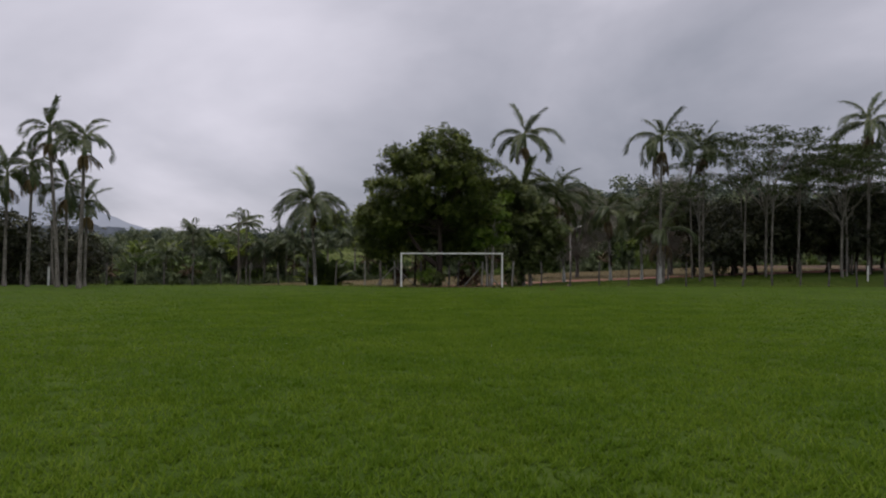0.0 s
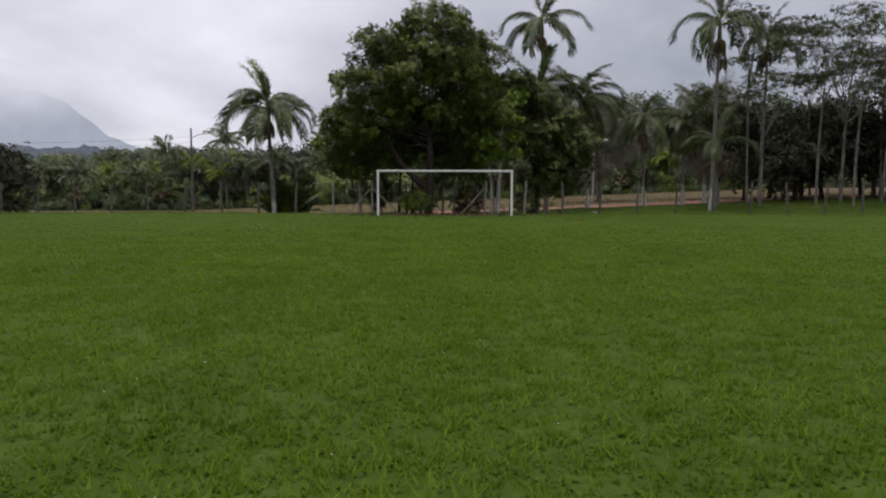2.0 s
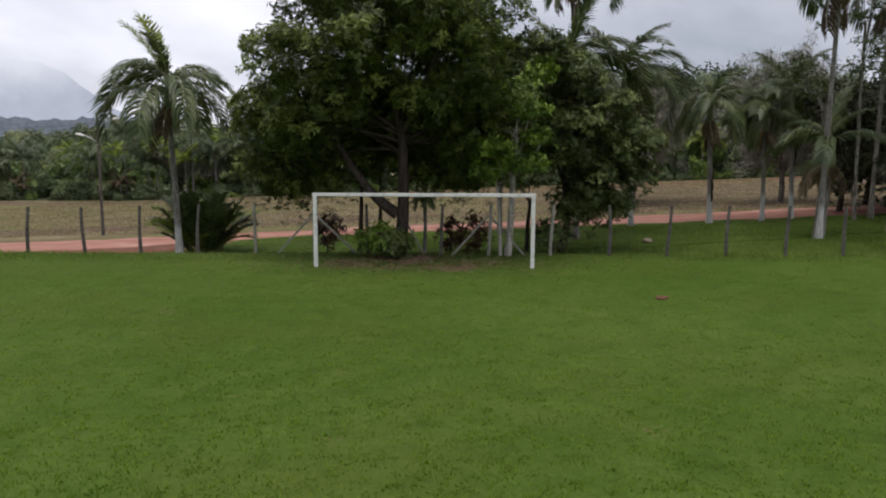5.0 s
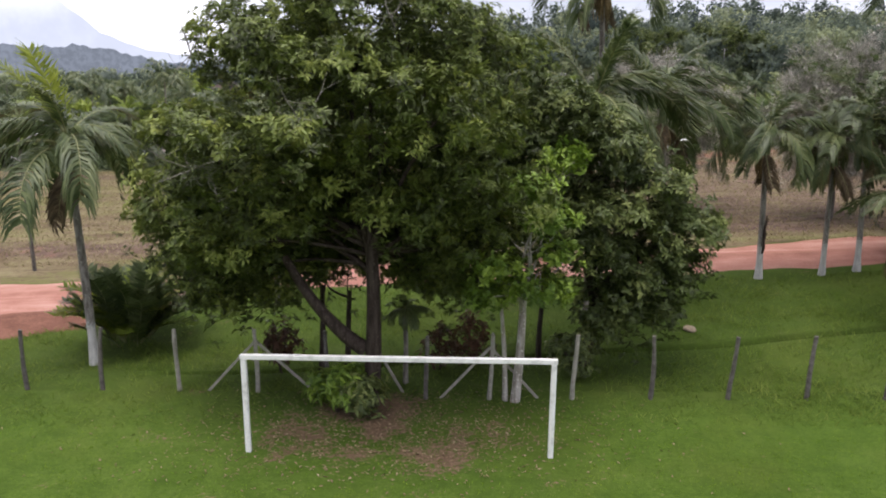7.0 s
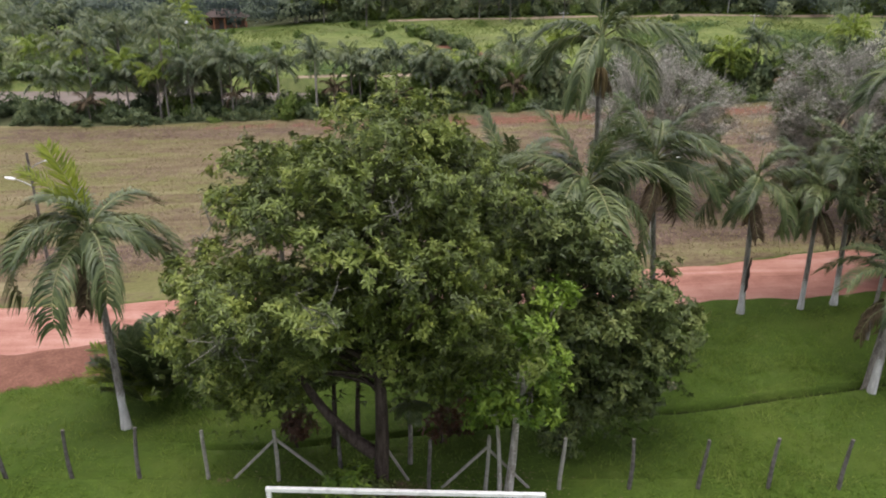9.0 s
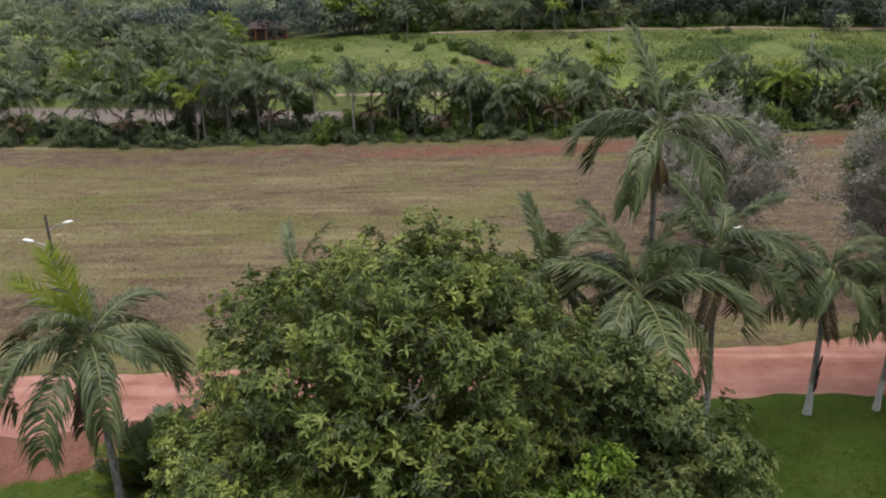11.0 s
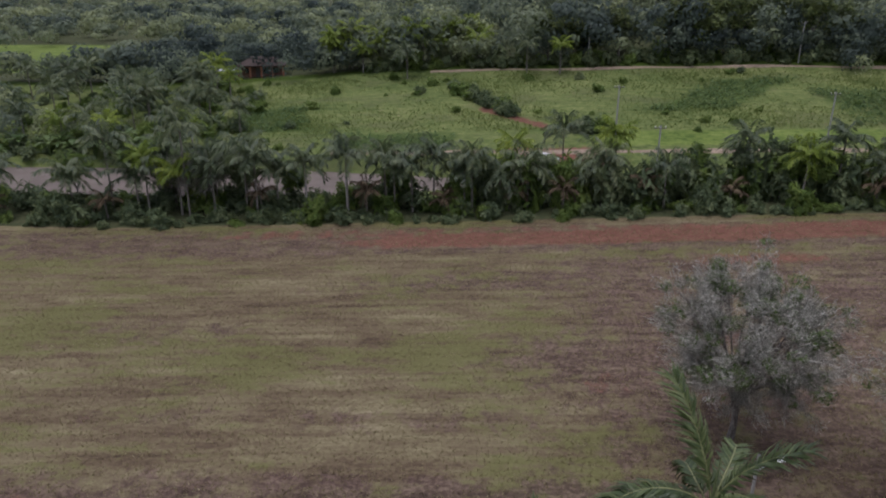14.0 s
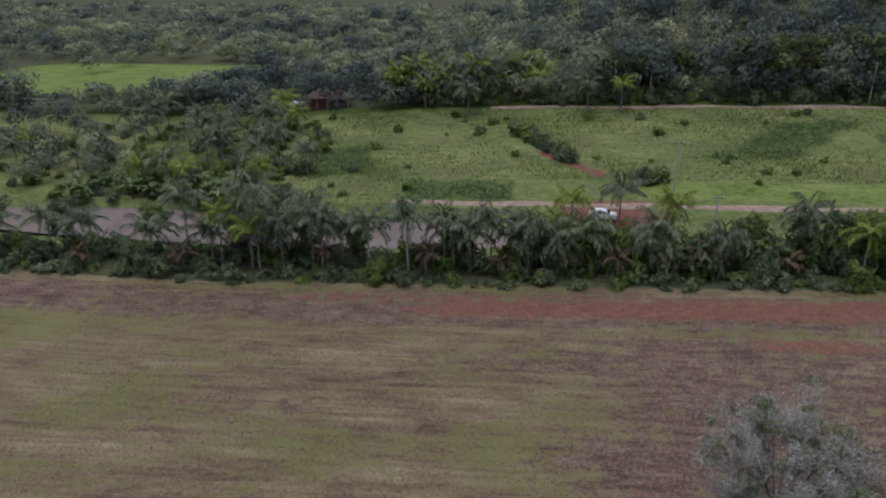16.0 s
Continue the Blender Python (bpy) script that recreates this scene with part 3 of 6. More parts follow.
def strip(name, xs, lo, hi, lift, mat, rows=5):
    """A strip of road laid on the land between two edges."""
    V, t = [], np.linspace(0, 1, rows)
    for x in xs:
        ya, yb = float(lo(x)), float(hi(x))
        for s in t:
            y = ya + (yb - ya) * s
            crown = 0.05 * math.sin(math.pi * s) - (0.06 if s in (0, 1) else 0)
            V.append((x, y, float(land(x, y)) + lift + crown))
    n, k = len(xs), rows
    F = [(i * k + j, (i + 1) * k + j, (i + 1) * k + j + 1, i * k + j + 1) for i in range(n - 1) for j in range(k - 1)]
    return new(name, mesh_np(name, V, [np.array(F)], [mat], True))


make_ground()
tagged(strip("road", np.arange(-60, 90, 0.5), near_edge, far_edge, 0.045, M_ROAD, 9), "red dirt road with pale wheel tracks", "road", kind="structure")
tagged(strip("road", np.arange(-20, 110, 1.0), lambda x: 155.0 + 0.3 * np.sin(x * 0.3), lambda x: 156.7 + 0.3 * np.sin(x * 0.37 + 1), 0.06, M_PALE_ROAD, 5), "pale dirt farm road below the hillside", "road", kind="structure")
tagged(strip("road", np.arange(-8, 120, 1.5), lambda x: 206.0 + 0.4 * np.sin(x * 0.2), lambda x: 207.3 + 0.4 * np.sin(x * 0.21 + 1), 0.06, M_PALE_ROAD, 5), "narrow pale dirt track along the forest edge", "road", kind="structure")


def make_pond():
    rng = np.random.default_rng(4)
    cx, cy = -44.0, 147.0
    a = np.linspace(0, 2 * math.pi, 72, endpoint=False)
    r = 1.13 + 0.03 * np.sin(3 * a + 1) + 0.02 * np.sin(7 * a) + 0.01 * rng.standard_normal(72)
    V = np.stack([cx + 47 * np.cos(a) * r, cy + 6.6 * np.sin(a) * r, np.full(72, -1.2)], -1)
    V = np.concatenate([V, [[cx, cy, -1.2]]])
    F = np.array([(i, (i + 1) % 72, 72) for i in range(72)])
    ob = new("water", mesh_np("water", V, [F], [M_WATER]))
    tagged(ob, "still muddy brown farm pond behind the palm hedge", "pond", kind="structure")


make_pond()

# ---- palms ----


def frond_mesh(name, length, droop, pairs, leaf, hang, mat, seed, width=0.055, sides=4, stiff=0.0, fold=0.75):
    """One feathered palm leaf that leaves the crown along +x and arches down, its leaflets hanging from a pale midrib."""
    rng = np.random.default_rng(seed)
    n = 16
    s = np.linspace(0, 1, n)
    bend = droop * s ** 1.25
    dx, dz = np.cos(bend), -np.sin(bend)
    x = np.concatenate([[0], np.cumsum((dx[1:] + dx[:-1]) / 2)]) * length / (n - 1)
    z = np.concatenate([[0], np.cumsum((dz[1:] + dz[:-1]) / 2)]) * length / (n - 1)
    y = 0.07 * length * np.sin(s * 2.2 + seed) * s
    P = np.stack([x, y, z], -1)
    rv, rq = tube(P, 0.042 * (1 - s * 0.88), sides)
    u = np.repeat(np.linspace(0.13, 0.995, pairs), 2) + rng.normal(0, 0.006, pairs * 2)
    u = np.clip(u, 0.1, 1)
    sg = np.tile([1.0, -1.0], pairs)
    base = np.stack([np.interp(u, s, P[:, i]) for i in range(3)], -1)
    b = droop * u ** 1.25
    fwd = np.stack([np.cos(b), np.zeros_like(b), -np.sin(b)], -1)
    out = np.stack([np.zeros_like(b), sg, np.zeros_like(b)], -1)
    up = np.stack([np.sin(b), np.zeros_like(b), np.cos(b)], -1)
    m = len(u)
    lift = rng.uniform(-0.25, 0.3, m)[:, None] + stiff
    way = unit(fwd * rng.uniform(0.3, 0.75, m)[:, None] + out * fold * rng.uniform(0.8, 1.2, m)[:, None] + up * lift)
    ll = leaf * (0.5 + 0.7 * np.sin(np.clip(u, 0, 1) * math.pi * 0.86)) * rng.uniform(0.85, 1.12, m)
    sidev = unit(np.cross(way, up))
    w = width * rng.uniform(0.8, 1.2, m)[:, None]
    fall = np.array([[0, 0, -1.0]])
    h = (hang * rng.uniform(0.75, 1.25, m))[:, None]
    p1 = base + way * (ll * 0.26)[:, None]
    way2 = unit(way + fall * h * 0.4)
    p2 = p1 + way2 * (ll * 0.3)[:, None]
    way3 = unit(way2 + fall * h * 0.8 + rng.normal(0, 0.1, (m, 3)))
    tip = p2 + way3 * (ll * 0.48)[:, None]
    V = np.stack([base - sidev * w * 0.25, base + sidev * w * 0.25, p1 + sidev * w * 0.5, p1 - sidev * w * 0.5, p2 + sidev * w * 0.42, p2 - sidev * w * 0.42, tip], 1).reshape(-1, 3)
    k = np.arange(m)[:, None] * 7 + len(rv)
    quads = np.concatenate([k + np.array([[0, 1, 2, 3]]), k + np.array([[3, 2, 4, 5]])])
    return mesh_np(name, np.concatenate([rv, V]), [rq, quads, k + np.array([[5, 4, 6]])], [M_RIB, mat, mat])


FRONDS = [frond_mesh("frond", 3.9, 1.7 + 0.3 * i, 84, 1.0, 1.6 + 0.8 * i, M_FROND, 11 + i, 0.066, 4, 0.1, 0.95 - 0.13 * i) for i in range(4)]
FRONDS_UP = [frond_mesh("frond", 3.4, 0.7 + 0.6 * i, 76, 0.62 + 0.06 * i, 0.7 + 0.6 * i, M_FROND, 21 + i, 0.06, 4, 0.1, 0.5 + 0.15 * i) for i in range(3)]
FRONDS_STIFF = [frond_mesh("frond", 3.4, 0.55 + 0.25 * i, 60, 0.68, 0.3, M_FROND_NEW if i == 2 else M_FROND, 25 + i, 0.095, 3, 0.3, 0.9) for i in range(3)]
FRONDS_NEW = [frond_mesh("frond", 3.3, 0.5, 74, 0.75, 0.5, M_FROND_YOUNG, 31, 0.06, 4, 0.15, 0.55)]
FRONDS_DEAD = [frond_mesh("frond", 2.3, 1.2 + 0.4 * i, 46, 0.7, 3.4, M_FROND_DEAD, 41 + i, 0.055, 4, 0.0, 0.5) for i in range(2)]


def palm(place, height, seed, label, lean=(0.0, 0.0), size=1.0, fronds=12, white=False, young=0, dead=2, radius=0.14, group="palms by the road", fruit=True):
    """palm_tree > trunk, crownshaft, each frond, flower stalks. height: of the crown's heart above the ground."""
    rng = random.Random(seed)
    t = thing("palm_tree", place, label, "palm tree", group)
    hs = height - 1.35
    pts = [(lean[0] * s ** 1.4, lean[1] * s ** 1.4, -0.15 + (hs + 0.15) * s) for s in np.linspace(0, 1, 14)]
    rad = [radius * (1.45 - 0.45 * min(1, s * 7)) * (1 - 0.3 * s) for s in np.linspace(0, 1, 14)]
    v, q = tube(pts, rad, 10)
    part_mesh("trunk", mesh_np("trunk", v, [q], [M_PALM_WHITE if white else M_PALM_TRUNK], True), t)
    top = np.array(pts[-1])
    v, q = tube([top + (0, 0, z) for z in (-0.05, 0.12, 0.35, 0.8, 1.25, 1.6)], [radius * k for k in (0.72, 1.15, 1.2, 0.95, 0.7, 0.35)], 9)
    part_mesh("crownshaft", mesh_np("crownshaft", v, [q], [M_SHAFT], True), t)
    heart = Vector(top + (0, 0, 1.35))
    v, q = tube([heart + Vector((0.02 * k, 0.01 * k, -0.2 + 0.42 * k * size)) for k in range(5)], [0.035, 0.045, 0.04, 0.026, 0.008], 6)
    part_mesh("spear_leaf", mesh_np("spear_leaf", v, [q], [M_SHAFT], True), t, "closed upright new leaf")
    for i in range(fronds):
        k = i / max(1, fronds - 1)
        elev = 78 - 74 * k ** 0.75 + rng.uniform(-9, 9)
        turn = i * 137.5 + rng.uniform(-22, 22)
        if i < young:
            me, elev, turn = FRONDS_UP[0] if height > 12 else FRONDS_NEW[0], 80 - 12 * i, 150 + (190 if height > 12 else 60) * i
        elif i >= fronds - dead:
            me, elev = rng.choice(FRONDS_DEAD), -12 + rng.uniform(-30, 15)
        else:
            me = rng.choice(FRONDS_UP if k < 0.3 else FRONDS)
        s = size * rng.uniform(0.86, 1.1)
        m = Matrix.Translation(heart + Vector((0, 0, -0.45 * k - (0.7 if i >= fronds - dead else 0)))) @ Matrix.Rotation(radians(turn), 4, "Z") @ Matrix.Rotation(radians(-elev), 4, "Y") @ Matrix.Rotation(radians(rng.uniform(-25, 25)), 4, "X") @ Matrix.Diagonal((s, s, s, 1))
        part_mesh("frond", me, t, "yellow-green young frond" if i < young and height < 12 else ("brown dry hanging frond" if i >= fronds - dead else ""), m)
    if fruit:
        pieces = []
        for i in range(44):
            a = rng.uniform(0, 6.28)
            r = rng.uniform(0.15, 0.42)
            e = (top[0] + math.cos(a) * r, top[1] + math.sin(a) * r, top[2] - rng.uniform(0.5, 1.0))
            pieces.append(tube(bezier((top[0], top[1], top[2] + 0.15), (top[0] + math.cos(a) * r * 1.2, top[1] + math.sin(a) * r * 1.2, top[2] + 0.1), e, 5), [0.03, 0.035, 0.04, 0.035, 0.015], 4))
        v, q = join(pieces)
        part_mesh("flower_stalk", mesh_np("flower_stalk", v, [q], [M_FRUIT]), t, "brown hanging flower bunch")
    return t


# ---- broadleaf trees ----


def crown_leaves(lobes, per_m2, leaf, seed, mat, whorl=10, droop=0.5, shell=(0.7, 1.05), gaps=0.42, wide=0.26, tuft=0, tuft_r=0.3, fill=0.0, cap=1.0):
    """Whorls of leaves on and under the skin of uneven lobes."""
    rng = np.random.default_rng(seed)
    B, W = [], []
    for cx, cy, cz, rx, ry, rz in lobes:
        n = int(per_m2 * 4 * math.pi * ((rx * ry) ** 1.6 / 3 + (rx * rz) ** 1.6 / 3 + (ry * rz) ** 1.6 / 3) ** (1 / 1.6))
        d = unit(rng.standard_normal((n, 3)))
        rough = 0.86 + 0.22 * np.sin(d[:, 0] * 7 + cx * 3) * np.sin(d[:, 1] * 6 + cy) + 0.16 * np.sin(d[:, 2] * 9 + cz * 2 + d[:, 0] * 5)
        s = rng.uniform(shell[0], shell[1], n) * rough
        p = d * s[:, None] * np.array([rx, ry, rz]) + np.array([cx, cy, cz])
        g = np.sin(p[:, 0] * 1.9 + seed) + np.sin(p[:, 1] * 2.1 + 1.3 * seed) + np.sin(p[:, 2] * 2.3 + p[:, 0] * 0.9)
        keep = (g > -2.2 + gaps * 1.2) & (d[:, 2] > -cap)
        for lx, ly, lz, sx, sy, sz in lobes:
            inner = np.sqrt((((p - (lx, ly, lz)) / (sx, sy, sz)) ** 2).sum(1))
            keep &= inner > 0.55
        B.append(p[keep])
        W.append(unit(d[keep] / np.array([rx, ry, rz])))
    p, o = np.concatenate(B), np.concatenate(W)
    age_shade = rng.random(len(p))
    if tuft:
        p, o, age_shade = (np.repeat(a, tuft, 0) for a in (p, o, age_shade))
        off = rng.normal(0, tuft_r, p.shape)
        p = p + off + o * 0.35 * (tuft_r - np.linalg.norm(off, axis=1))[:, None]
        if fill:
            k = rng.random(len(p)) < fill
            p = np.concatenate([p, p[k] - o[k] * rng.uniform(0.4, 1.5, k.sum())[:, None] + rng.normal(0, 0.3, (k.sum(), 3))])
            # inner fill leaves get a fifth of the value: crown shade painted in
            o, age_shade = np.concatenate([o, o[k]]), np.concatenate([age_shade, age_shade[k] * 0.2])
    n = len(p)
    base = np.repeat(p, whorl, 0) + rng.normal(0, leaf * 0.16, (n * whorl, 3))
    o = np.repeat(o, whorl, 0)
    axis = unit(o + np.array([0, 0, 0.75]) + np.repeat(rng.normal(0, 0.35, (n, 3)), whorl, 0))
    flat = rng.standard_normal((n * whorl, 3))
    flat = unit(flat - axis * (flat * axis).sum(1)[:, None])
    way = unit(flat + axis * rng.uniform(-0.1, 0.7, n * whorl)[:, None] + np.array([0, 0, -droop * 0.7]))
    ups = unit(axis + rng.normal(0, 0.18, (n * whorl, 3)))
    L = leaf * rng.uniform(0.7, 1.25, n * whorl)
    v, f = leaves(base, way, ups, L, L * wide)
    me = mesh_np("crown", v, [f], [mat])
    a = me.attributes.new("age_shade", "FLOAT", "POINT")
    a.data.foreach_set("value", np.repeat(age_shade, whorl * 4).astype(np.float32))
    return me


def limbs(base, fork, lobes, r0, seed, twigs=5, sides=9, reach=0.8):
    """A tapered trunk that forks towards every lobe, with smaller branches in it."""
    rng = np.random.default_rng(seed)
    base, fork = np.array(base, float), np.array(fork, float)
    mid = (base + fork) / 2 + rng.normal(0, 0.12, 3) * (1, 1, 0)
    pieces = [tube(np.vstack([base + (0, 0, -0.25), bezier(base, mid, fork, 9)]), np.concatenate([[r0 * 1.7], r0 * np.linspace(1.35, 0.8, 9)]), sides)]
    for lx, ly, lz, rx, ry, rz in lobes:
        c = np.array([lx, ly, lz])
        start = base + (fork - base) * rng.uniform(0.72, 1.0)
        k = start + (c - start) * 0.45 + np.array([0, 0, 0.12 * np.linalg.norm(c - start)]) + rng.normal(0, 0.35, 3)
        path = bezier(start, k, c, 9)
        r1 = r0 * rng.uniform(0.32, 0.5)
        pieces.append(tube(path, r1 * np.linspace(1.1, 0.3, 9), max(5, sides - 3)))
        for _ in range(twigs):
            i = rng.integers(4, 9)
            s0 = path[i]
            d = unit(rng.standard_normal(3) + (0, 0, 0.2))
            e = c + d * np.array([rx, ry, rz]) * reach * rng.uniform(0.75, 1.1)
            pieces.append(tube(bezier(s0, (s0 + e) / 2 + rng.normal(0, 0.25, 3), e, 6), r1 * np.linspace(0.4, 0.07, 6), 4))
    return join(pieces)


def tree(name, place, fork, lobes, r0, seed, leaf_mat, bark, label, leaf=0.22, per_m2=4.0, whorl=10, category="tree", group="", droop=0.5, twigs=5, gaps=0.42, extra=(), shell=(0.7, 1.05), wide=0.26, tuft=0, tuft_r=0.3, fill=0.0, split=0, cap=1.0):
    """A tree > trunk with limbs, crown. Lobes and fork are given relative to the foot."""
    t = thing(name, place, label, category, group)
    pieces = [limbs((0, 0, 0), fork, lobes[::2] if len(lobes) > 20 else lobes, r0, seed, twigs)]
    lobes = boughs(lobes, seed + 9, split) if split else lobes
    pieces = pieces + list(extra)
    v, q = join(pieces)
    part_mesh("trunk", mesh_np("trunk", v, [q], [bark], True), t)
    part_mesh("crown", crown_leaves(lobes, per_m2, leaf, seed + 1, leaf_mat, whorl, droop, gaps=gaps, shell=shell, wide=wide, tuft=tuft, tuft_r=tuft_r, fill=fill, cap=cap), t)
    return t


def boughs(lobes, seed, k=6, out=0.66, size=0.5, flat=0.62):
    """Breaks each big lobe into flatter boughs with gaps between them."""
    rng = np.random.default_rng(seed)
    made = []
    for cx, cy, cz, rx, ry, rz in lobes:
        for i in range(k):
            a, u = i * 2.4 + rng.uniform(-0.5, 0.5), rng.uniform(-0.75, 0.95)
            w = math.sqrt(1 - u * u)
            s = size * rng.uniform(0.8, 1.25)
            made.append((cx + math.cos(a) * w * rx * out, cy + math.sin(a) * w * ry * out, cz + u * rz * out, rx * s, ry * s, max(0.42, rz * s * flat)))
    return made


def rel(place, lobes):
    return [(a - place[0], b - place[1], c - place[2], d, e, f) for a, b, c, d, e, f in lobes]


# ---- the goal and the fence ----


def beam(bm, a, b, size, bevel=0.012):
    a, b = Vector(a), Vector(b)
    m = look((a + b) / 2, b) if (b - a).length > 1e-6 else Matrix.Translation(a)
    box(bm, (size[0], size[1], (b - a).length), m, bevel)


GOAL_L, GOAL_R = (-1.83, 51.72), (5.62, 51.44)


def make_goal():
    g = thing("football_goal", ((GOAL_L[0] + GOAL_R[0]) / 2, (GOAL_L[1] + GOAL_R[1]) / 2, 0), "white painted wooden football goal with peeling paint and no net", "goal", turn=math.degrees(math.atan2(GOAL_R[1] - GOAL_L[1], GOAL_R[0] - GOAL_L[0])))
    w = math.dist(GOAL_L, GOAL_R) / 2
    for s in (-1, 1):
        bm = bmesh.new()
        beam(bm, (s * (w - 0.06), 0, -0.2), (s * (w - 0.06), 0, 2.40), (0.125, 0.12), 0.014)
        part("post", bm, M_PAINT, g)
    bm = bmesh.new()
    beam(bm, (-w - 0.02, 0, 2.455), (w + 0.02, 0, 2.455), (0.12, 0.115), 0.014)
    part("crossbar", bm, M_PAINT, g)


make_goal()


def fence_line(x):
    return 55.12 - 0.03 * x if x < 2 else 54.72


POST_MESHES = []
for i in range(5):
    bm = bmesh.new()
    r = bmesh.ops.create_cone(bm, cap_ends=True, segments=9, radius1=0.072, radius2=0.055, depth=2.25, matrix=Matrix.Translation((0, 0, 0.8)))
    rr = random.Random(i)
    bmesh.ops.subdivide_edges(bm, edges=[e for e in bm.edges if abs(e.verts[0].co.z - e.verts[1].co.z) > 1], cuts=5)
    for v in bm.verts:
        v.co.x += 0.03 * math.sin(v.co.z * 2 + i) + rr.uniform(-0.008, 0.008)
        v.co.y += 0.02 * math.sin(v.co.z * 1.7 + i * 2) + rr.uniform(-0.008, 0.008)
        if v.co.z > 1.8:
            v.co.z += v.co.x * rr.uniform(-0.6, 0.6)
    me = bpy.data.meshes.new("fence_post")
    bm.to_mesh(me)
    bm.free()
    me.materials.append(M_PALE_POST if i == 4 else M_POST)
    POST_MESHES.append(me)


def fence_post(x, y, i, rng):
    ob = new("fence_post", POST_MESHES[i])
    ob.matrix_basis = pose(x, y, float(land(x, y)), rng.uniform(-2.5, 2.5), rng.uniform(-3, 3), rng.uniform(0, 360))
    tagged(ob, "pale weathered wooden fence post" if i == 4 else "grey weathered wooden fence post standing in grass", "fence post", "fence posts behind the goal")


def make_fence():
    rng = random.Random(7)
    xs = [-9.22 - 2.23 * k for k in range(1, 14)] + [-9.22, -6.98, -4.72, -2.42, -0.3, 2.5, 4.33, 6.72, 8.95, 11.2, 13.44, 15.75] + [15.75 + 2.25 * k for k in range(1, 15)]
    for x in xs:
        fence_post(x, fence_line(x), 4 if x in (-2.42, 4.33, 6.72, -4.72) else rng.randrange(4), rng)
    for x0, x1 in ((-2.42, -3.9), (-2.42, -0.75), (4.33, 2.9), (4.33, 5.75), (0.9, 1.85)):
        bm = bmesh.new()
        y = fence_line(x0)
        beam(bm, (x0, y + 0.07, float(land(x0, y)) + (1.55 if x0 != 0.9 else 1.7)), (x1, y + 0.1, float(land(x1, y)) - 0.05), (0.075, 0.075), 0.015)
        me = bpy.data.meshes.new("fence_brace")
        bm.to_mesh(me)
        bm.free()
        me.materials.append(M_PALE_POST)
        tagged(new("fence_brace", me), "slanting weathered wooden fence brace", "fence brace", "fence braces")


make_fence()

# ---- the big mango tree and its neighbours ----

FOOT = at(0.95, 54.35)
# boughs of the crown: middle and radii
MANGO_TOP = [(1.1, 56.6, 10, 3.2, 3, 2.7), (-1.5, 55.4, 9.2, 2.4, 2.6, 2.2), (3.1, 56, 9.2, 2.2, 2.7, 2.2), (0.4, 52.2, 8.4, 2, 1.9, 1.6), (0.9, 53.4, 10, 1.9, 1.7, 1.5),
    (3.5, 57.2, 9.2, 1.6, 1.9, 1.6), (2.3, 54.6, 10.4, 1.7, 1.6, 1.3), (0.8, 60, 9.2, 2.6, 2, 1.8), (3.2, 60, 8.6, 2.2, 1.9, 1.8), (-1.5, 59.2, 8.6, 2.1, 1.9, 1.8)]
MANGO_MIDDLE = [(-2.9, 54.6, 6.7, 2.2, 2.5, 1.9), (-1.7, 52.8, 6.9, 1.8, 1.7, 1.5), (2.6, 52.4, 7.7, 1.9, 1.9, 1.6), (3.8, 53.4, 5.7, 1.8, 1.8, 1.5), (-0.8, 58.2, 7.8, 3, 2.6, 2.6), (3, 58.6, 7.4, 2.9, 2.6, 2.6), (-2.9, 57.2, 5.6, 2.2, 2.2, 2), (-4.2, 55.2, 5, 1.4, 1.7, 1.5), (-1.4, 54.2, 5.9, 1.3, 1.4, 1.1)]
MANGO_BACK = [(4.3, 55.6, 7, 1.4, 1.8, 1.6), (0.8, 58, 5.2, 2.4, 1.8, 1.6), (2.2, 53.4, 6, 1.3, 1.2, 1), (-0.5, 56.9, 5.9, 2, 1.3, 1.3), (2.3, 56.9, 5.9, 2, 1.3, 1.3), (0.4, 56.4, 5.4, 1.6, 1.2, 1), (0.7, 54.0, 6.3, 1.3, 1, 0.9), (0.9, 54.6, 6.6, 1.8, 1.4, 1.3)]
MANGO_SKIRT = [(-3.5, 55, 5.0, 1.9, 1.8, 1.5), (-2.4, 53.9, 4.9, 1.5, 1.4, 1.2), (4.1, 56.4, 4.6, 1.9, 1.9, 1.6), (-2.1, 56, 4.8, 1.4, 1.4, 1), (0.6, 57.4, 5.1, 1.8, 1.3, 1.1),
    (-3.6, 55.8, 4.2, 1.2, 1.2, 0.9), (-1.4, 56.4, 4.2, 1.3, 1.2, 0.9), (2.3, 55.8, 5.0, 1.5, 1.2, 1), (-2.4, 56.6, 3.6, 1.4, 1.2, 0.8), (-3.0, 56.2, 3.6, 1.5, 1.2, 0.9),
    (-1.8, 55.8, 4.2, 1.2, 1, 0.8), (2.8, 55.4, 4.6, 1.3, 1.1, 0.9), (3.3, 55.3, 3.9, 1.3, 1.1, 0.8),
    (-3.6, 56.8, 2.8, 1.5, 1.3, 0.9), (-2.2, 57.0, 2.7, 1.3, 1.2, 0.9), (-4.6, 57.2, 3.3, 1.3, 1.3, 1), (-1.6, 56.2, 3.3, 1.0, 1, 0.7), (-0.6, 57, 3.7, 1.5, 1.2, 0.9), (1.0, 57, 3.9, 1.5, 1.2, 0.9), (2.5, 57, 3.0, 1.3, 1.2, 0.9), (3.3, 56.6, 3.1, 1.1, 1, 0.8), (4.4, 57.4, 3.2, 1.3, 1.1, 0.9)]
MANGO = rel(FOOT, MANGO_TOP + MANGO_MIDDLE + MANGO_BACK + MANGO_SKIRT)
